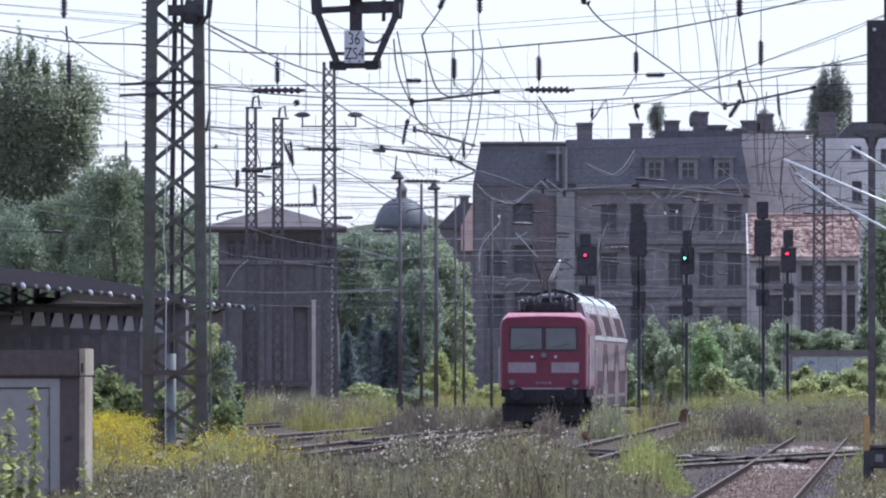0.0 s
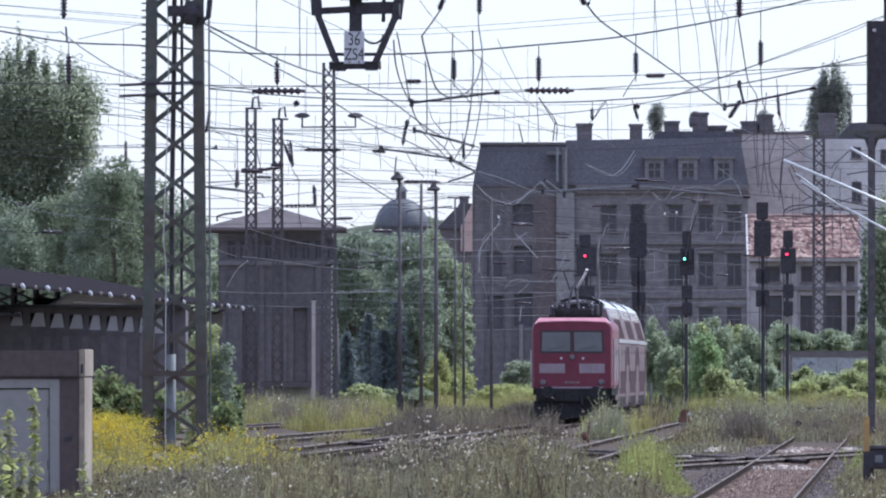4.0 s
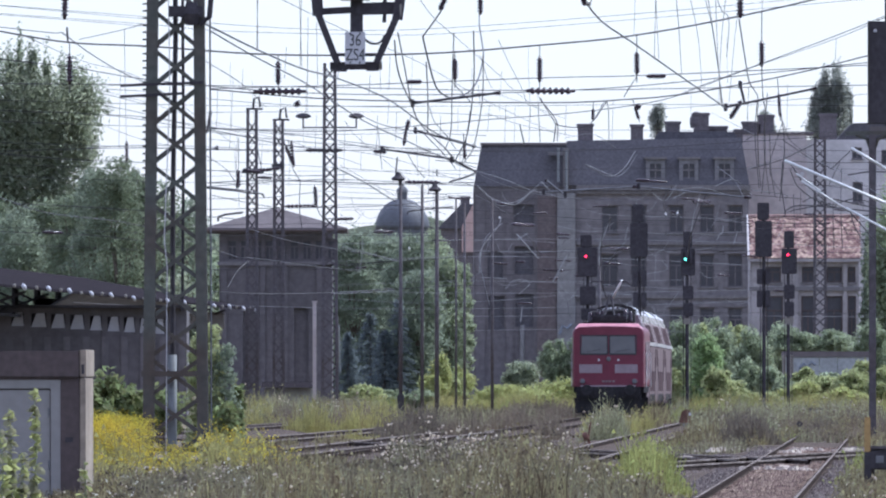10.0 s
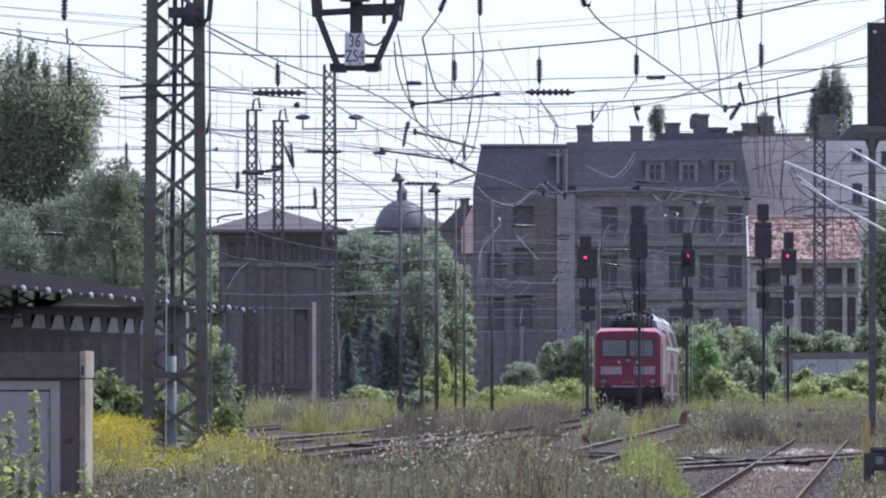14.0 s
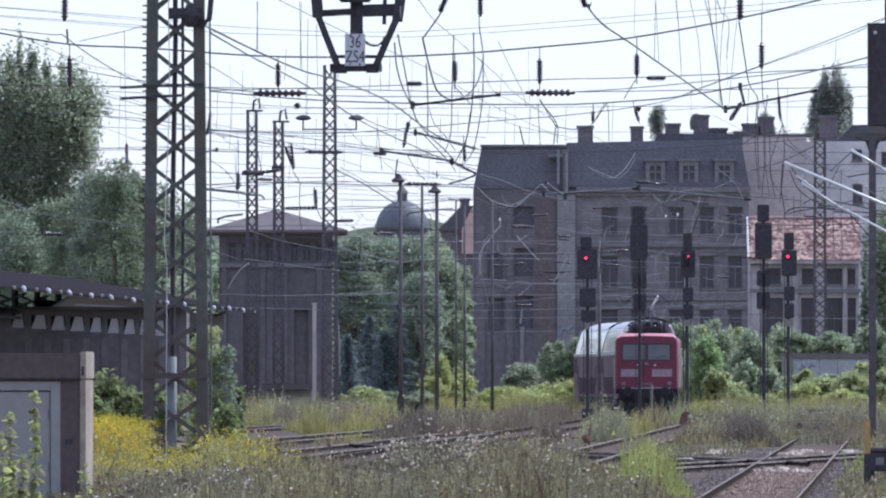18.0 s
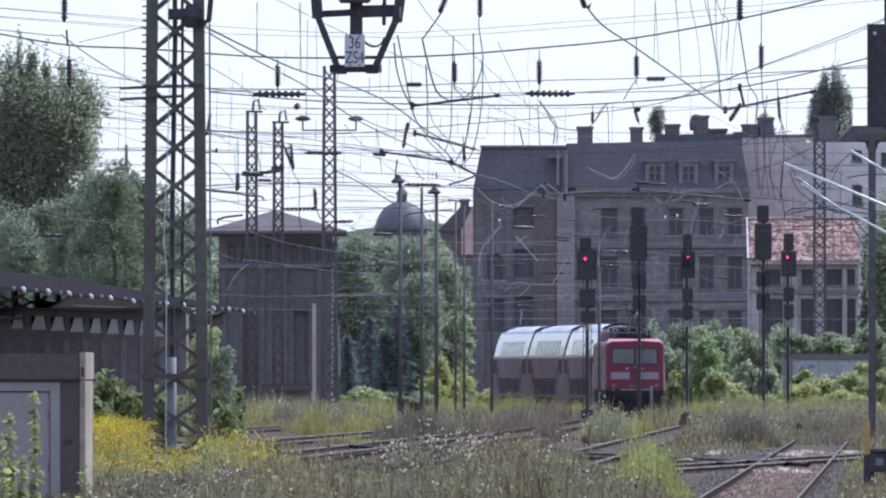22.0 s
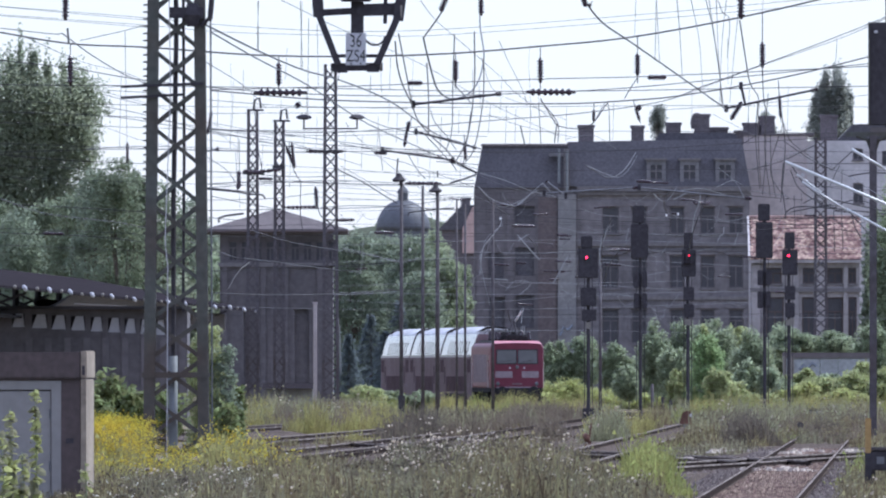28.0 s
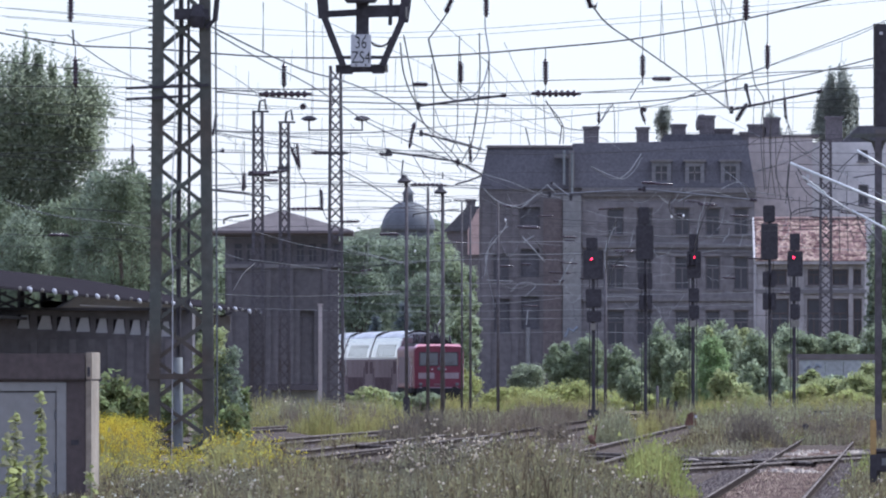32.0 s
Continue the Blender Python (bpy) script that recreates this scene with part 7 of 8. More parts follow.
for a_, b_ in (((422, 300), (422, 332)), ((557, 328), (559, 366)), ((592, 388), (626, 387)), ((660, 268), (684, 270)), ((722, 212), (714, 258)), ((436, 303), (462, 304)), ((456, 314), (482, 315)), ((470, 300), (497, 298)), ((660, 410), (696, 410))):
    insulator(C, local(*a_, 842), local(*b_, 842), 0.7)
# the crowd of far wires before the houses and the wood
far_rng = random.Random(33)
for e in (338, 352, 372, 386, 398, 418, 432, 447, 462, 478, 497, 505, 516, 529, 540, 560, 585):
    b0 = far_rng.choice((370, 560, 600, 840))
    b1 = far_rng.choice((1330, 1000, 1568, 1220))
    k = far_rng.uniform(-9, 9)
    rope(C, "overhead_wire", [(b0, e), (b0 + (b1 - b0) * 0.35, e + k), (b0 + (b1 - b0) * 0.7, e + k * 0.4), (b1, e - k)], far_rng.uniform(800, 930), 0.009, far_rng.choice((WIRE, PALE_WIRE)))
for i in range(46):
    b, e = far_rng.uniform(600, 1540), far_rng.uniform(330, 560)
    w, h = far_rng.uniform(-22, 22), far_rng.uniform(14, 50)
    rope(C, "dropper", [(b, e), (b + w * 0.3, e + h * 0.6), (b + w, e + h)], far_rng.uniform(780, 930), 0.008, far_rng.choice((WIRE, PALE_WIRE)))
for i in range(26):          # slack jumpers hanging in shallow arcs
    b, e, w, h = far_rng.uniform(600, 1300), far_rng.uniform(335, 545), far_rng.uniform(25, 75), far_rng.uniform(6, 30)
    rope(C, "jumper", [(b, e), (b + w * 0.3, e + h * 0.8), (b + w * 0.65, e + h * 0.7), (b + w, e - h * far_rng.uniform(0, 0.5))], far_rng.uniform(780, 930), 0.008, far_rng.choice((WIRE, PALE_WIRE, PALE_WIRE)))
for i in range(16):
    b, e = far_rng.uniform(620, 1500), far_rng.uniform(340, 540)
    insulator(C, local(b, e, 880), local(b + far_rng.uniform(20, 42), e + far_rng.uniform(-3, 3), 880), 0.4)
rng = random.Random(21)
for i in range(34):
    b, e = rng.uniform(380, 1330), rng.uniform(60, 300)
    if b > 830 and e > 210:
        continue
    d = rng.uniform(480, 800)
    rope(nearest(d), "dropper", [(b, e), (b + rng.uniform(-4, 4), e + rng.uniform(30, 90))], d, 0.006)
# hanging insulators at the top of the view
for a, b_, d in (((115, -20), (114, 34), 420), ((850, -20), (850, 26), 480), ((790, -8), (778, 18), 470), ((1310, -20), (1310, 32), 400), ((1030, -10), (1036, 10), 420)):
    insulator(A, local(*a, d), local(*b_, d), 0.6)
# ---- trees and bushes

def broad_tree(b, d, spec, count, size, material, label, seed, trunk=0.4):
    """A tree made of several boughs: (bearing, top mark, low mark, half width)."""
    s = RANGE / d
    bl = []
    for i, (bb, e0, e1, half) in enumerate(spec):
        z1, z0 = EYE + (LEVEL - e0) / s, EYE + (LEVEL - e1) / s
        bl += lumps((bb - b) / s, random.Random(seed + i).uniform(-1, 1), (z0 + z1) / 2, half / s, half / s, (z1 - z0) / 2, 22, seed + i, 0.4)
    return tree("tree", ((b - MID) / s, d, -0.22), bl, count, size, material, label, seed, trunk)


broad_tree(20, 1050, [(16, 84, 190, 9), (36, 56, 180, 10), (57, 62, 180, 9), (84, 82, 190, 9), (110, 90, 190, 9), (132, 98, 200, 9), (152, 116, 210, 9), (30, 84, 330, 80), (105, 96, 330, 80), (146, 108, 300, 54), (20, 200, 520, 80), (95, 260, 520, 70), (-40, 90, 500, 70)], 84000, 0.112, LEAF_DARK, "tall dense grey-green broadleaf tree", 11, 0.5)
broad_tree(395, 1075, [(380, 420, 640, 40), (440, 440, 640, 40)], 2500, 0.2, LEAF_MID, "green broadleaf tree by the tower", 57, 0.2)
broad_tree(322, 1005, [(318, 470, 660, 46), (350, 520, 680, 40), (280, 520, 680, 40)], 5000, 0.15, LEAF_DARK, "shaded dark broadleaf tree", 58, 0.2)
# wood between the tower and the houses
def feathery_tree(b, d, top_mark, low_mark, half, count, size, material, label, seed, trunk=0.2):
    """A tall tree whose leaves hang in loose sprays through the whole crown, with gaps between the sprays."""
    rng = random.Random(seed)
    s = RANGE / d
    z1, z0 = EYE + (LEVEL - top_mark) / s + 0.4, max(0.4, EYE + (LEVEL - low_mark) / s)
    r, h = half / s, z1 - z0
    sprays = []
    while len(sprays) < 230:
        k = rng.random()
        w = r * (0.55 + 0.6 * math.sin(math.pi * min(1, k * 0.9 + 0.12))) * math.sqrt(rng.random())
        a = rng.uniform(0, 6.283)
        p = Vector((w * math.cos(a), w * math.sin(a), z0 + h * k))
        if k > 0.72 and p.xy.length > r * 1.15 * math.sqrt(max(0.02, (1 - k) / 0.28)):
            continue
        q = rng.uniform(0.25, 0.55) * min(1.0, r / 1.6)
        sprays.append((p.x, p.y, p.z, q * 1.5, q * 1.5, q * 1.1))
    return tree("tree", ((b - MID) / s, d, -0.22 + fall(d)), sprays, count, size, material, label, seed, trunk)


for b, d, e, low, half, m, n, sd in ((628, 1150, 416, 660, 44, LEAF_HAZED, 9000, 61), (676, 1165, 416, 660, 46, LEAF_HAZED, 9000, 62), (722, 1152, 412, 660, 44, LEAF_HAZED, 9000, 63), (766, 1168, 408, 660, 38, LEAF_MID, 8000, 64), (794, 1160, 452, 670, 30, LEAF_MID, 7000, 65),
                                     (818, 1172, 462, 670, 17, LEAF_MID, 5000, 66), (596, 1180, 424, 680, 40, LEAF_HAZED, 7000, 68), (652, 1195, 416, 680, 46, LEAF_HAZED, 8000, 69), (700, 1200, 416, 690, 46, LEAF_HAZED, 8000, 70), (750, 1198, 416, 690, 44, LEAF_HAZED, 8000, 75), (780, 1205, 446, 690, 40, LEAF_HAZED, 7000, 77),
                                     (740, 1135, 480, 680, 42, LEAF_HAZED, 6000, 67), (560, 1180, 440, 690, 40, LEAF_HAZED, 4000, 76), (374, 1085, 412, 650, 30, LEAF_HAZED, 6000, 78)):
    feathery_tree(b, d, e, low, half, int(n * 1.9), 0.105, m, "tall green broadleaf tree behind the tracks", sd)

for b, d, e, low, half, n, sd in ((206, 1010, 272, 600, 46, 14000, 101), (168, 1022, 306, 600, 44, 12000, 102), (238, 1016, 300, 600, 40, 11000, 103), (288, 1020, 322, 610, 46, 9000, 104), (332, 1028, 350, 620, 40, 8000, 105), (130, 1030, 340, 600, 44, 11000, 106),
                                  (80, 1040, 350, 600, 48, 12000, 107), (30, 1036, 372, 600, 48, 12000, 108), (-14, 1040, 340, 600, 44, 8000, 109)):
    feathery_tree(b, d, e, low, half, n, 0.1, SHADY if sd % 3 else LEAF_HAZED, "ragged dark green broadleaf tree by the platform", sd)


def conifer(b, d, top_mark, half, seed):
    """Whorls of drooping boughs round a straight trunk."""
    rng = random.Random(seed)
    s = RANGE / d
    h = EYE + (LEVEL - top_mark) / s + 0.22
    t = thing("conifer", pose((b - MID) / s, d, -0.22 + fall(d)), "dark blue-green conical spruce behind the tracks", "tree", "trees")
    part("trunk", Mesh().tube([(0, 0, -0.3), (0.03, 0, h * 0.5), (0, 0, h)], 0.14, 8, 0.02), BARK, t, "brown trunk")
    m = Mesh()
    for i in range(26):
        k = i / 26
        z, w = 0.3 + (h - 0.3) * k, half / s * (1 - k) ** 0.85 + 0.12
        for j in range(11 - int(5 * k)):
            a, w2 = rng.uniform(0, 6.283), w * rng.uniform(0.65, 1.12)
            for c in range(15):
                q = rng.random() ** 0.7
                p = Vector((math.cos(a) * w2 * q + rng.gauss(0, 0.07), math.sin(a) * w2 * q + rng.gauss(0, 0.07), z - 0.28 * w2 * q + rng.gauss(0, 0.06)))
                u = rng.uniform(0.07, 0.15)
                r = Euler((rng.uniform(-0.7, 0.7), rng.uniform(-0.2, 0.6), a)).to_matrix()
                n = len(m.v)
                m.v += [tuple(p + r @ Vector(o)) for o in ((-u, 0, 0), (0, -0.4 * u, 0.02), (u, 0, -0.3 * u), (0, 0.4 * u, 0.02))]
                m.f += [(n, n + 1, n + 2), (n, n + 2, n + 3)]
    part("crown", leaf_mesh("crown", m, CONIFER), None, t, "dark blue-green needles")


for b, e, half, sd in ((655, 545, 54, 71), (616, 580, 34, 72), (705, 520, 50, 73), (738, 552, 34, 74), (680, 575, 46, 79)):
    conifer(b, 1128 + sd % 3 * 5, e, half, sd)
for b, e, low, half, d, sd in ((778, 622, 700, 22, 1118, 91), (815, 640, 700, 26, 1122, 92), (765, 655, 700, 24, 1115, 93)):
    tree_at("bush", b, e, d, half, LEAF_BRIGHT, "bright green young bush at the edge of the wood", sd, low, 3200, 0.1, 40, trunk=0.04, small=0.28, group="bushes")
tree_at("tree", 1548, 384, 1172, 26, LEAF_HAZED, "green broadleaf tree beside the low house", 95, 660, 7000, 0.15, 60, trunk=0.2, small=0.24)
tree_at("tree", 1566, 360, 1120, 34, LEAF_MID, "green broadleaf tree beside the low house", 94, 650, 6500, 0.15, 40, trunk=0.2, small=0.32)
# trees behind the houses
broad_tree(1466, 1330, [(1479, 98, 215, 13), (1461, 112, 240, 16), (1446, 158, 250, 15), (1500, 132, 240, 10), (1466, 190, 255, 38), (1470, 150, 240, 28), (1484, 118, 240, 18), (1454, 128, 250, 18)], 26000, 0.1, LEAF_HAZE_PALE, "tall grey-green poplar with several spires", 81, 0.25)
tree_at("tree", 1164, 176, 1300, 17, LEAF_HAZE_PALE, "treetop behind the roofs", 83, 252, 2400, 0.1, 18)
tree_at("tree", 1356, 182, 1320, 17, LEAF_HAZE_PALE, "treetop behind the chimneys", 84, 240, 2000, 0.1, 16)
# bushes along the far side
rng = random.Random(9)
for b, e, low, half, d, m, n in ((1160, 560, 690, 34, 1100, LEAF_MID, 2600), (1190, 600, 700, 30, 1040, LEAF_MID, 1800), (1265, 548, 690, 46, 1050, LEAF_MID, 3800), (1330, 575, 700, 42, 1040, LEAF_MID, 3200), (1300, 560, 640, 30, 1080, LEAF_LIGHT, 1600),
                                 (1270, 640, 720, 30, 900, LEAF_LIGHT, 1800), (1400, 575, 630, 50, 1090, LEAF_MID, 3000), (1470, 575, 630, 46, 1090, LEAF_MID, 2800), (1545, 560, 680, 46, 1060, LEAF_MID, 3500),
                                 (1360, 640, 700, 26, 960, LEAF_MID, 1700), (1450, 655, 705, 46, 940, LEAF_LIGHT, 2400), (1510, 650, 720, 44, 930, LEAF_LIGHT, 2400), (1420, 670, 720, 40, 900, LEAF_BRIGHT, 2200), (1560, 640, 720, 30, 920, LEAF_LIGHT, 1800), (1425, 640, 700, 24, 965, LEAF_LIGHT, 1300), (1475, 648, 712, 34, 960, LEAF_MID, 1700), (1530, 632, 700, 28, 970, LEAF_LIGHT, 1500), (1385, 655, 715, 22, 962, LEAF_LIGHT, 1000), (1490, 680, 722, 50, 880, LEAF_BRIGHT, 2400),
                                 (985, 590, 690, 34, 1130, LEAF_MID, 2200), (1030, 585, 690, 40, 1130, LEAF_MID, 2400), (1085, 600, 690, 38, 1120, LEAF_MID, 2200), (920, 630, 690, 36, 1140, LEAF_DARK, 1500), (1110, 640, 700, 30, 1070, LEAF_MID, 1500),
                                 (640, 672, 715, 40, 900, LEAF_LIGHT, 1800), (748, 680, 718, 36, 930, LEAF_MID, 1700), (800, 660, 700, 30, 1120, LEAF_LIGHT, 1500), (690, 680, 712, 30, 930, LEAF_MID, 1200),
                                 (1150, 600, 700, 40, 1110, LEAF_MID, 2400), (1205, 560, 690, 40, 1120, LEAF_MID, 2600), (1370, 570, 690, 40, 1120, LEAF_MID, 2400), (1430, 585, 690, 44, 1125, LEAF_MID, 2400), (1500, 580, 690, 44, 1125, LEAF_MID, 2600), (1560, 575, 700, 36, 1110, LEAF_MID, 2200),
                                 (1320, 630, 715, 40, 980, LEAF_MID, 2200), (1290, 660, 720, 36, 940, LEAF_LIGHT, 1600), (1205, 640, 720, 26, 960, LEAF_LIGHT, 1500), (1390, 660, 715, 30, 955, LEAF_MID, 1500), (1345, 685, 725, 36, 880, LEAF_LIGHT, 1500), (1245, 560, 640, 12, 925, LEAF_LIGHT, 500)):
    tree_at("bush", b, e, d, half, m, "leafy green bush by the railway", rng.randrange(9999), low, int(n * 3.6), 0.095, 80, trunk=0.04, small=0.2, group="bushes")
feathery_tree(1248, 915, 590, 722, 27, 9000, 0.075, SAPLING, "light green young tree among the bushes", 97, 0.05)
# brightest leaf colour chosen to imitate sun on the brambles
for b, e, half in ((875, 676, 32), (925, 680, 36), (975, 672, 34), (1010, 665, 30), (945, 686, 40), (890, 690, 34), (1000, 684, 36), (1060, 685, 34), (1105, 688, 34), (1146, 694, 34), (1182, 696, 30)):
    tree_at("bush", b, e - 8, 1075 + (b % 7) * 6, half * 1.15, LEAF_BRIGHT, "bramble bush in bright green that paints in the sun", b, 722, 3800, 0.09, 60, trunk=0.04, small=0.24, group="bushes")
# bushes beside the near mast
for b, e, low, half, d, m, n, size in ((212, 658, 800, 52, 345, ELDER, 4200, 0.06), (180, 690, 800, 24, 342, ELDER, 900, 0.06), (417, 664, 800, 19, 385, ELDER, 1500, 0.055), (398, 700, 810, 30, 372, ELDER, 1500, 0.06), (290, 680, 770, 50, 352, ELDER, 1600, 0.06)):
    tree_at("bush", b, e, d, half, m, "leafy green bush beside the lattice mast", b + e, low, int(n * 0.75), size * 1.35, 60, trunk=0.02, small=0.22, group="bushes")
for b, e, half, m, sd in ((372, 588, 24, LEAF_LIGHT, 111), (350, 606, 20, LEAF_LIGHT, 112), (396, 622, 22, LEAF_HAZED, 113)):
    feathery_tree(b, 384, e, 790, half, 3600, 0.036, m, "light green feathery sapling beside the lattice mast", sd, 0.02)
# tall leafy plants before the kiosk door
def hollyhock(b, top, d, seed, n):
    rng = random.Random(seed)
    z1 = EYE + (LEVEL - top) * d / RANGE
    t = thing("tall_leafy_plant", pose((b - MID) * d / RANGE, d, -0.22), "tall leafy plant before the kiosk door", "plant", "plants at the kiosk")
    z1 += 0.22
    part("stem", Mesh().tube([(0, 0, -0.05), (0.015, 0, z1 * 0.5), (-0.01, 0, z1)], 0.012, 6, 0.005), LEAF_MID, t)
    for i in range(n):
        k = rng.uniform(0.06, 1.0)
        a, q = rng.uniform(0, 6.283), (0.105 - 0.045 * k) * rng.uniform(0.6, 1.25)
        o = Vector((math.cos(a), math.sin(a), 0)) * rng.uniform(0.02, 0.12 - 0.05 * k)
        r = Euler((rng.uniform(-0.9, 0.9), rng.uniform(-0.9, 0.9), a)).to_matrix()
        p = Vector((0, 0, z1 * k)) + o
        part("leaf", Mesh().add([p + r @ Vector(v) for v in ((-q, 0, 0.01), (-0.3 * q, -0.7 * q, 0), (0.5 * q, -0.55 * q, -0.2 * q), (q, 0, -0.35 * q), (0.5 * q, 0.55 * q, -0.2 * q), (-0.3 * q, 0.7 * q, 0), (0.1 * q, 0, 0.15 * q))], [(0, 1, 6), (1, 2, 6), (2, 3, 6), (3, 4, 6), (4, 5, 6), (5, 0, 6)]), LEAF_BRIGHT if rng.random() < 0.45 else SAGE, t)


for b, e, sd, n in ((62, 690, 1, 110), (18, 722, 2, 90), (38, 798, 3, 50), (3, 760, 4, 40), (150, 815, 6, 24)):
    hollyhock(b, e, 267 + 0.7 * (sd % 3), sd, n)

# ---- weeds and grass
def patch(name, material, label, category, width, per, heads, seed, *areas, tall=(0.4, 1.15)):
    spots = []
    for i, a in enumerate(areas):
        spots += scatter(*a[:7], seed=seed * 10 + i, uneven=a[8] if len(a) > 8 else 0.5)
    return blades(name, spots, material, label, category, width, 0.38, per, heads, random.Random(seed), tall)


SEEDS = (FLUFF, 0.018, 3, 0.022, 0.05, "seed_heads", "pale fluffy seed heads")
THICK_SEEDS = (FLUFF, 0.2, 3, 0.021, 0.05, "seed_heads", "pale fluffy seed heads")
PALE_HEADS = (FLUFF, 0.012, 2, 0.036, 0.05, "flower_heads", "pale flower heads")
UMBELS = (UMBEL, 0.6, 3, 0.017, 0.02, "flower_heads", "white wild carrot umbels")
PLUMES = (GOLD, 0.55, 20, 0.0115, 0.075, "flower_heads", "bright yellow flower plumes")
THIN_PLUMES = (GOLD, 0.12, 7, 0.016, 0.05, "flower_heads", "yellow flower plumes")
# the near verge
patch("foreground_weeds", DRY, "dry grey-green foreground weeds", "weeds", 0.006, 7, SEEDS, 1,
      (1900, -30, 520, 252, 288, 0.3, 0.4), (1500, 225, 520, 270, 296, 0.5, 0.45), (350, 145, 225, 285, 300, 0.5, 0.5), (2000, 480, 1000, 252, 315, 0.5, 0.55), (1100, 980, 1215, 255, 318, 0.5, 0.3), (600, 1500, 1600, 258, 330, 0.3, 0.35))
patch("olive_weeds", OLIVE, "olive green foreground weeds", "weeds", 0.0072, 7, None, 21,
      (1500, -30, 520, 254, 290, 0.32, 0.42, 0, 0.9), (2300, 480, 1000, 252, 312, 0.55, 0.6, 0, 0.9), (900, 980, 1215, 255, 318, 0.5, 0.35, 0, 0.9), (500, 1500, 1600, 258, 330, 0.3, 0.35, 0, 0.9))
patch("seeding_weeds", DRY, "taller weeds with pale seed heads", "weeds", 0.007, 5, THICK_SEEDS, 2, (650, 690, 1010, 288, 312, 0.95, 0.7))
patch("dark_stalks", UMBER, "dark brown dry stalks with seed spikes", "weeds", 0.009, 2, (UMBER, 0.7, 5, 0.02, 0.04, "seed_spikes", "brown seed spikes"), 24, (160, 690, 1010, 280, 308, 0.95, 0.8), (120, 520, 700, 262, 300, 0.55, 0.6), (90, 160, 480, 262, 282, 0.5, 0.5), tall=(0.6, 1.05))
patch("wild_carrot", OLIVE, "wild carrot with white umbels", "flowers", 0.006, 1, UMBELS, 22, (70, 300, 520, 262, 290, 0.55, 0.6), (60, 680, 900, 285, 300, 1.0, 0.95), (46, 180, 300, 258, 285, 0.45, 0.5), (30, 0, 180, 256, 266, 0.3, 0.35), (40, 520, 1000, 258, 280, 0.4, 0.5), tall=(0.7, 1.1))
patch("goldenrod", GOLD_STEM, "yellow flowering goldenrod", "flowers", 0.009, 4, PLUMES, 3, (420, 152, 236, 308, 320, 1.18, 1.1, 0, 0.1), (110, 248, 322, 302, 312, 0.86, 0.8, 0, 0.12), (150, 390, 470, 300, 310, 1.08, 0.85, 0, 0.15), (90, 460, 516, 290, 300, 0.8, 0.55, 0, 0.15), tall=(0.9, 1.04))
patch("goldenrod", GOLD_STEM, "half-open yellow-green goldenrod", "flowers", 0.009, 4, THIN_PLUMES, 23, (700, 380, 520, 292, 308, 1.1, 0.7, 0, 0.2), (420, 152, 400, 296, 306, 0.8, 0.6, 0, 0.25), tall=(0.55, 1.0))
patch("grass_tuft", GREEN_GRASS, "tuft of fresh green grass", "grass", 0.008, 6, None, 6, (160, 1105, 1150, 288, 300, 0.55, 0.8), (180, 1125, 1180, 292, 304, 0.95, 0.85), (120, 1165, 1205, 288, 300, 0.6, 0.45), (90, 1485, 1540, 310, 335, 0.5, 0.5))
# the yard between the tracks
patch("mid_weeds", DRY, "dry weeds between the tracks", "weeds", 0.008, 6, None, 7, (420, 440, 720, 330, 480, 0.22, 0.24), (450, 700, 1060, 320, 500, 0.2, 0.2), (350, 1060, 1240, 400, 520, 0.22, 0.25), (700, 1240, 1600, 440, 560, 0.3, 0.35), (260, 1490, 1600, 350, 440, 0.4, 0.4))
mounds("olive_clumps", OLIVE, "olive weeds in rounded clumps", 31, (60, 1180, 1560, 470, 600, 0.4, 0.55, 40), (40, 440, 720, 380, 520, 0.3, 0.3, 30), (40, 1060, 1560, 600, 760, 0.7, 0.75, 50), (30, 820, 1060, 360, 460, 0.25, 0.22, 25))
mounds("umber_mound", UMBER, "brown dock and sorrel in a dense mound", 32, (46, 700, 860, 505, 560, 0.55, 1.0, 70), (26, 850, 960, 520, 590, 0.5, 0.8, 60), (14, 960, 1045, 600, 680, 0.5, 0.7, 50), (10, 1298, 1350, 488, 510, 0.45, 0.85, 80), (26, 1240, 1560, 560, 700, 0.6, 0.7, 50))
mounds("brown_grass", BROWN_GRASS, "brown seeding grass between the tracks", 33, (40, 700, 1000, 500, 580, 0.45, 0.85, 40), (40, 900, 1060, 640, 800, 0.7, 0.75, 50), (40, 430, 660, 620, 820, 0.8, 0.85, 50), (24, 1370, 1570, 480, 600, 0.4, 0.6, 40), category="grass")
mounds("sage_clumps", SAGE, "sage green weeds with pale flower heads", 34, (26, 1062, 1145, 500, 535, 0.42, 0.95, 60), (12, 1300, 1365, 500, 540, 0.4, 0.9, 50), (50, 1200, 1560, 600, 760, 0.7, 0.85, 55), (46, 430, 700, 640, 800, 0.8, 0.95, 55), (22, 1180, 1300, 520, 620, 0.5, 0.6, 45), heads=PALE_HEADS)
mounds("yellow_green_clumps", GOLD_STEM, "yellow-green bushy weeds in the yard", 35, (30, 430, 690, 600, 720, 0.7, 0.95, 60), (30, 760, 1050, 880, 990, 1.0, 1.0, 60), (40, 1200, 1560, 760, 900, 1.0, 1.0, 60), (10, 600, 720, 450, 560, 0.3, 0.35, 40), (14, 1060, 1140, 530, 600, 0.5, 0.8, 40))
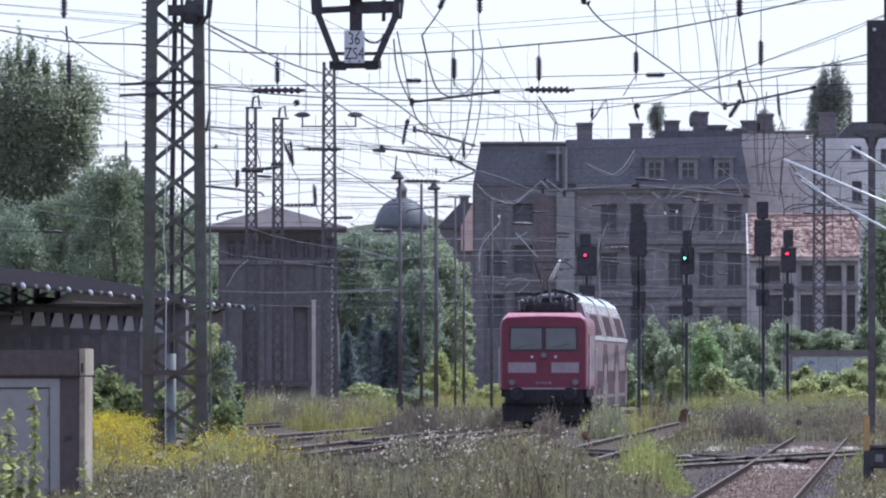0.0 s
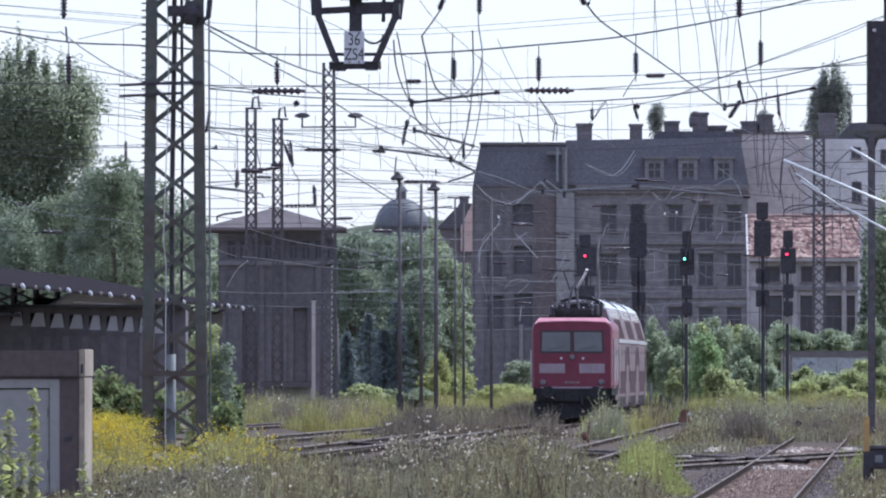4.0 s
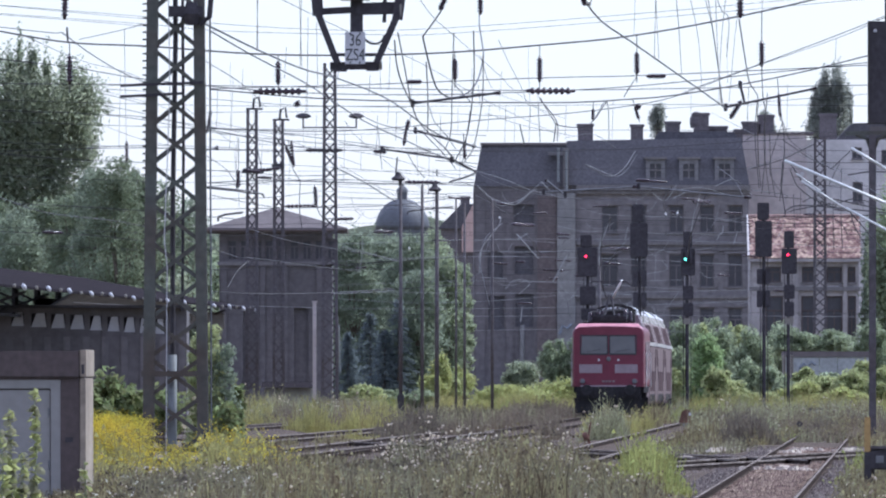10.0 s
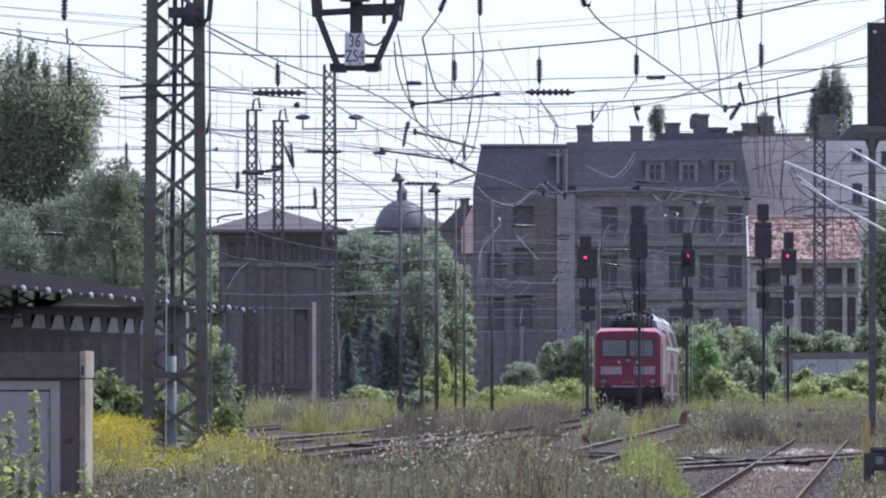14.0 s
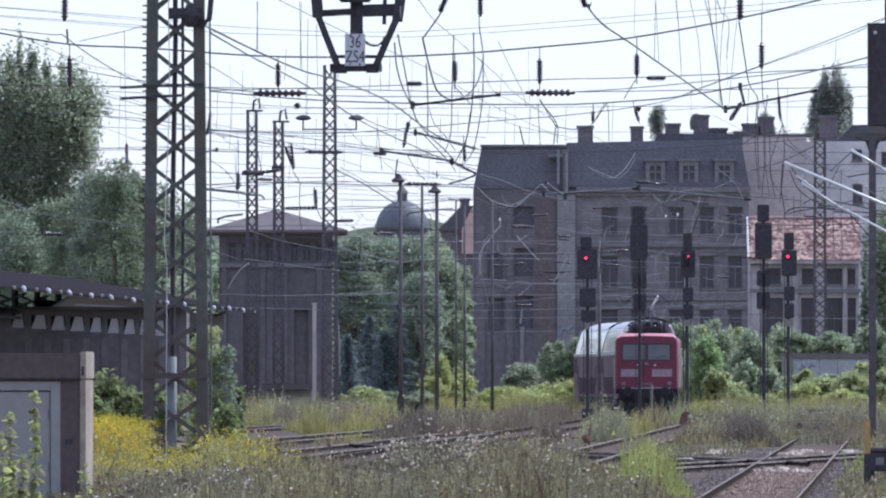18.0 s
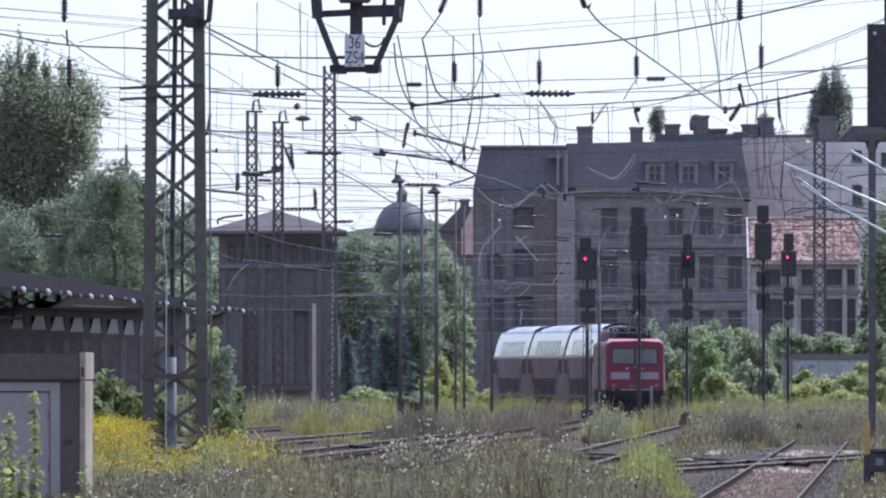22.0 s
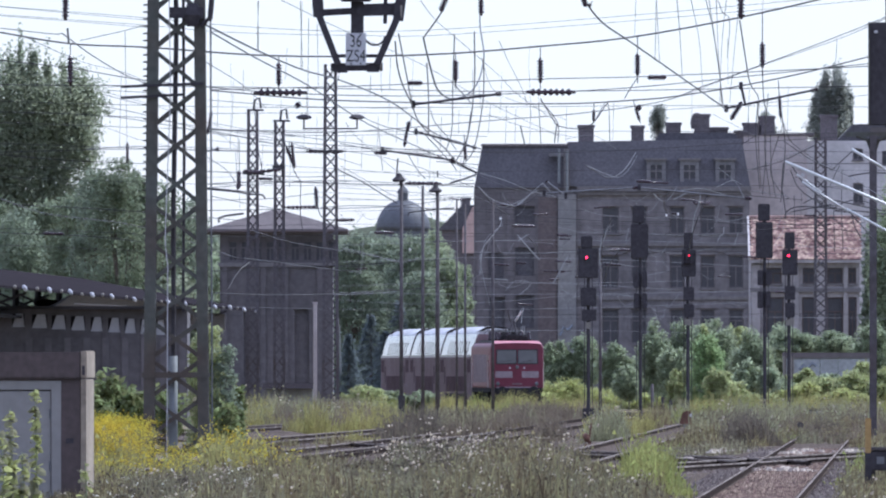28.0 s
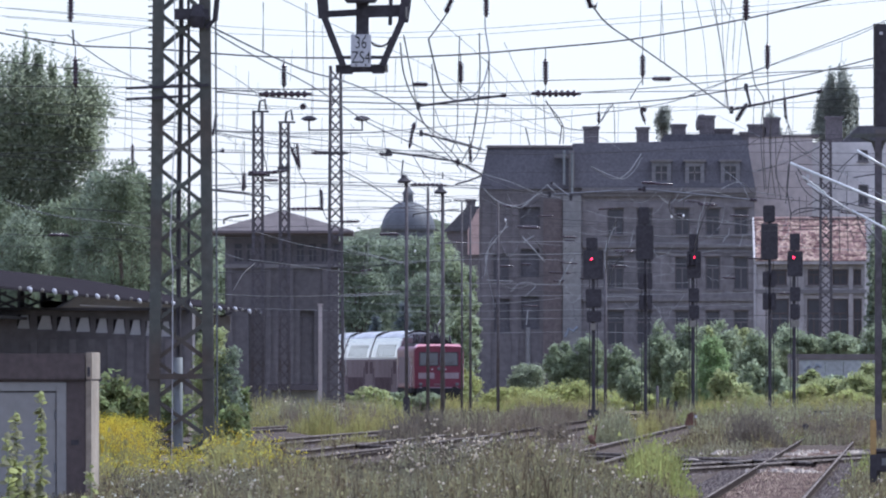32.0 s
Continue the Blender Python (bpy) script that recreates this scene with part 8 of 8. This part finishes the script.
mounds("fresh_green_clumps", GREEN_GRASS, "fresh green weeds in soft clumps", 36, (26, 1200, 1560, 640, 850, 0.8, 0.8, 60), (14, 1370, 1400, 480, 540, 0.3, 0.4, 30), (26, 690, 1050, 900, 1000, 1.0, 0.9, 60), (12, 600, 700, 760, 880, 0.8, 0.95, 50))
patch("far_grass", DRY, "dry tall grass in the far yard", "grass", 0.012, 6, None, 9, (900, 430, 700, 640, 900, 0.5, 0.5, 0, 0.9), (800, 700, 1130, 680, 850, 0.5, 0.5, 0, 0.9), (1000, 1200, 1600, 620, 900, 0.5, 0.5, 0, 0.9))


# sleepers of the track that runs up to the crossing, nearest first
def sleepers(bed, line, d0, n, step=0.63):
    me = Mesh().box(-1.3, 1.3, -0.12, 0.12, -0.26, -0.145).data("sleeper", SLEEPER)
    for i in range(n):
        d = d0 + i * step
        part("sleeper", me, None, bed, at=pose(line(d), d, 0.0, 0, 0, random.Random(i).uniform(-1, 1)))


sleepers(BEDS[1], TRACKS[1][0], 262, 260)
sleepers(BEDS[3], TRACKS[3][0], 350, 150)
sleepers(BEDS[2], TRACKS[2][0], 385, 160)
sleepers(BEDS[4], TRACKS[4][0], 390, 150)


# ---- what moves
VEHICLES = [(LOCO, 8.0, 4.3), (COACHES[0], 29.0, 9.4), (COACHES[1], 54.2, 9.4), (COACHES[2], 79.4, 9.4)]


def tail(t):
    """Distance of the train's near end: it draws away steadily, then gathers speed, fitted to where both ends show in
    the camera's view.
    """
    return 610 + 13.0 * t + 0.1 * max(0, t - 13) ** 2


def on_line(d, half):
    """The pose of a vehicle whose centre is at distance d, held by two bogies half apart from it."""
    a, b = Vector((main_line(d - half), d - half, fall(d - half))), Vector((main_line(d + half), d + half, fall(d + half)))
    c = (a + b) / 2
    return pose(c.x, c.y, c.z, math.degrees(math.atan2(b.z - a.z, 2 * half)), 0, -math.degrees(math.atan2(b.x - a.x, b.y - a.y)))


def motions():
    for vehicle, ahead, half in VEHICLES:
        walk(vehicle, [(t, on_line(tail(t) + ahead, half)) for t in range(0, 33)])
    home = Matrix(turret.matrix_basis)
    walk(turret, [(t, home @ pose(0, 0, 0, 0, 0, a)) for t, a in ((0, 0), (12.82, 0), (12.86, 86), (13.04, 94), (13.11, 180), (32, 180))])


motions()
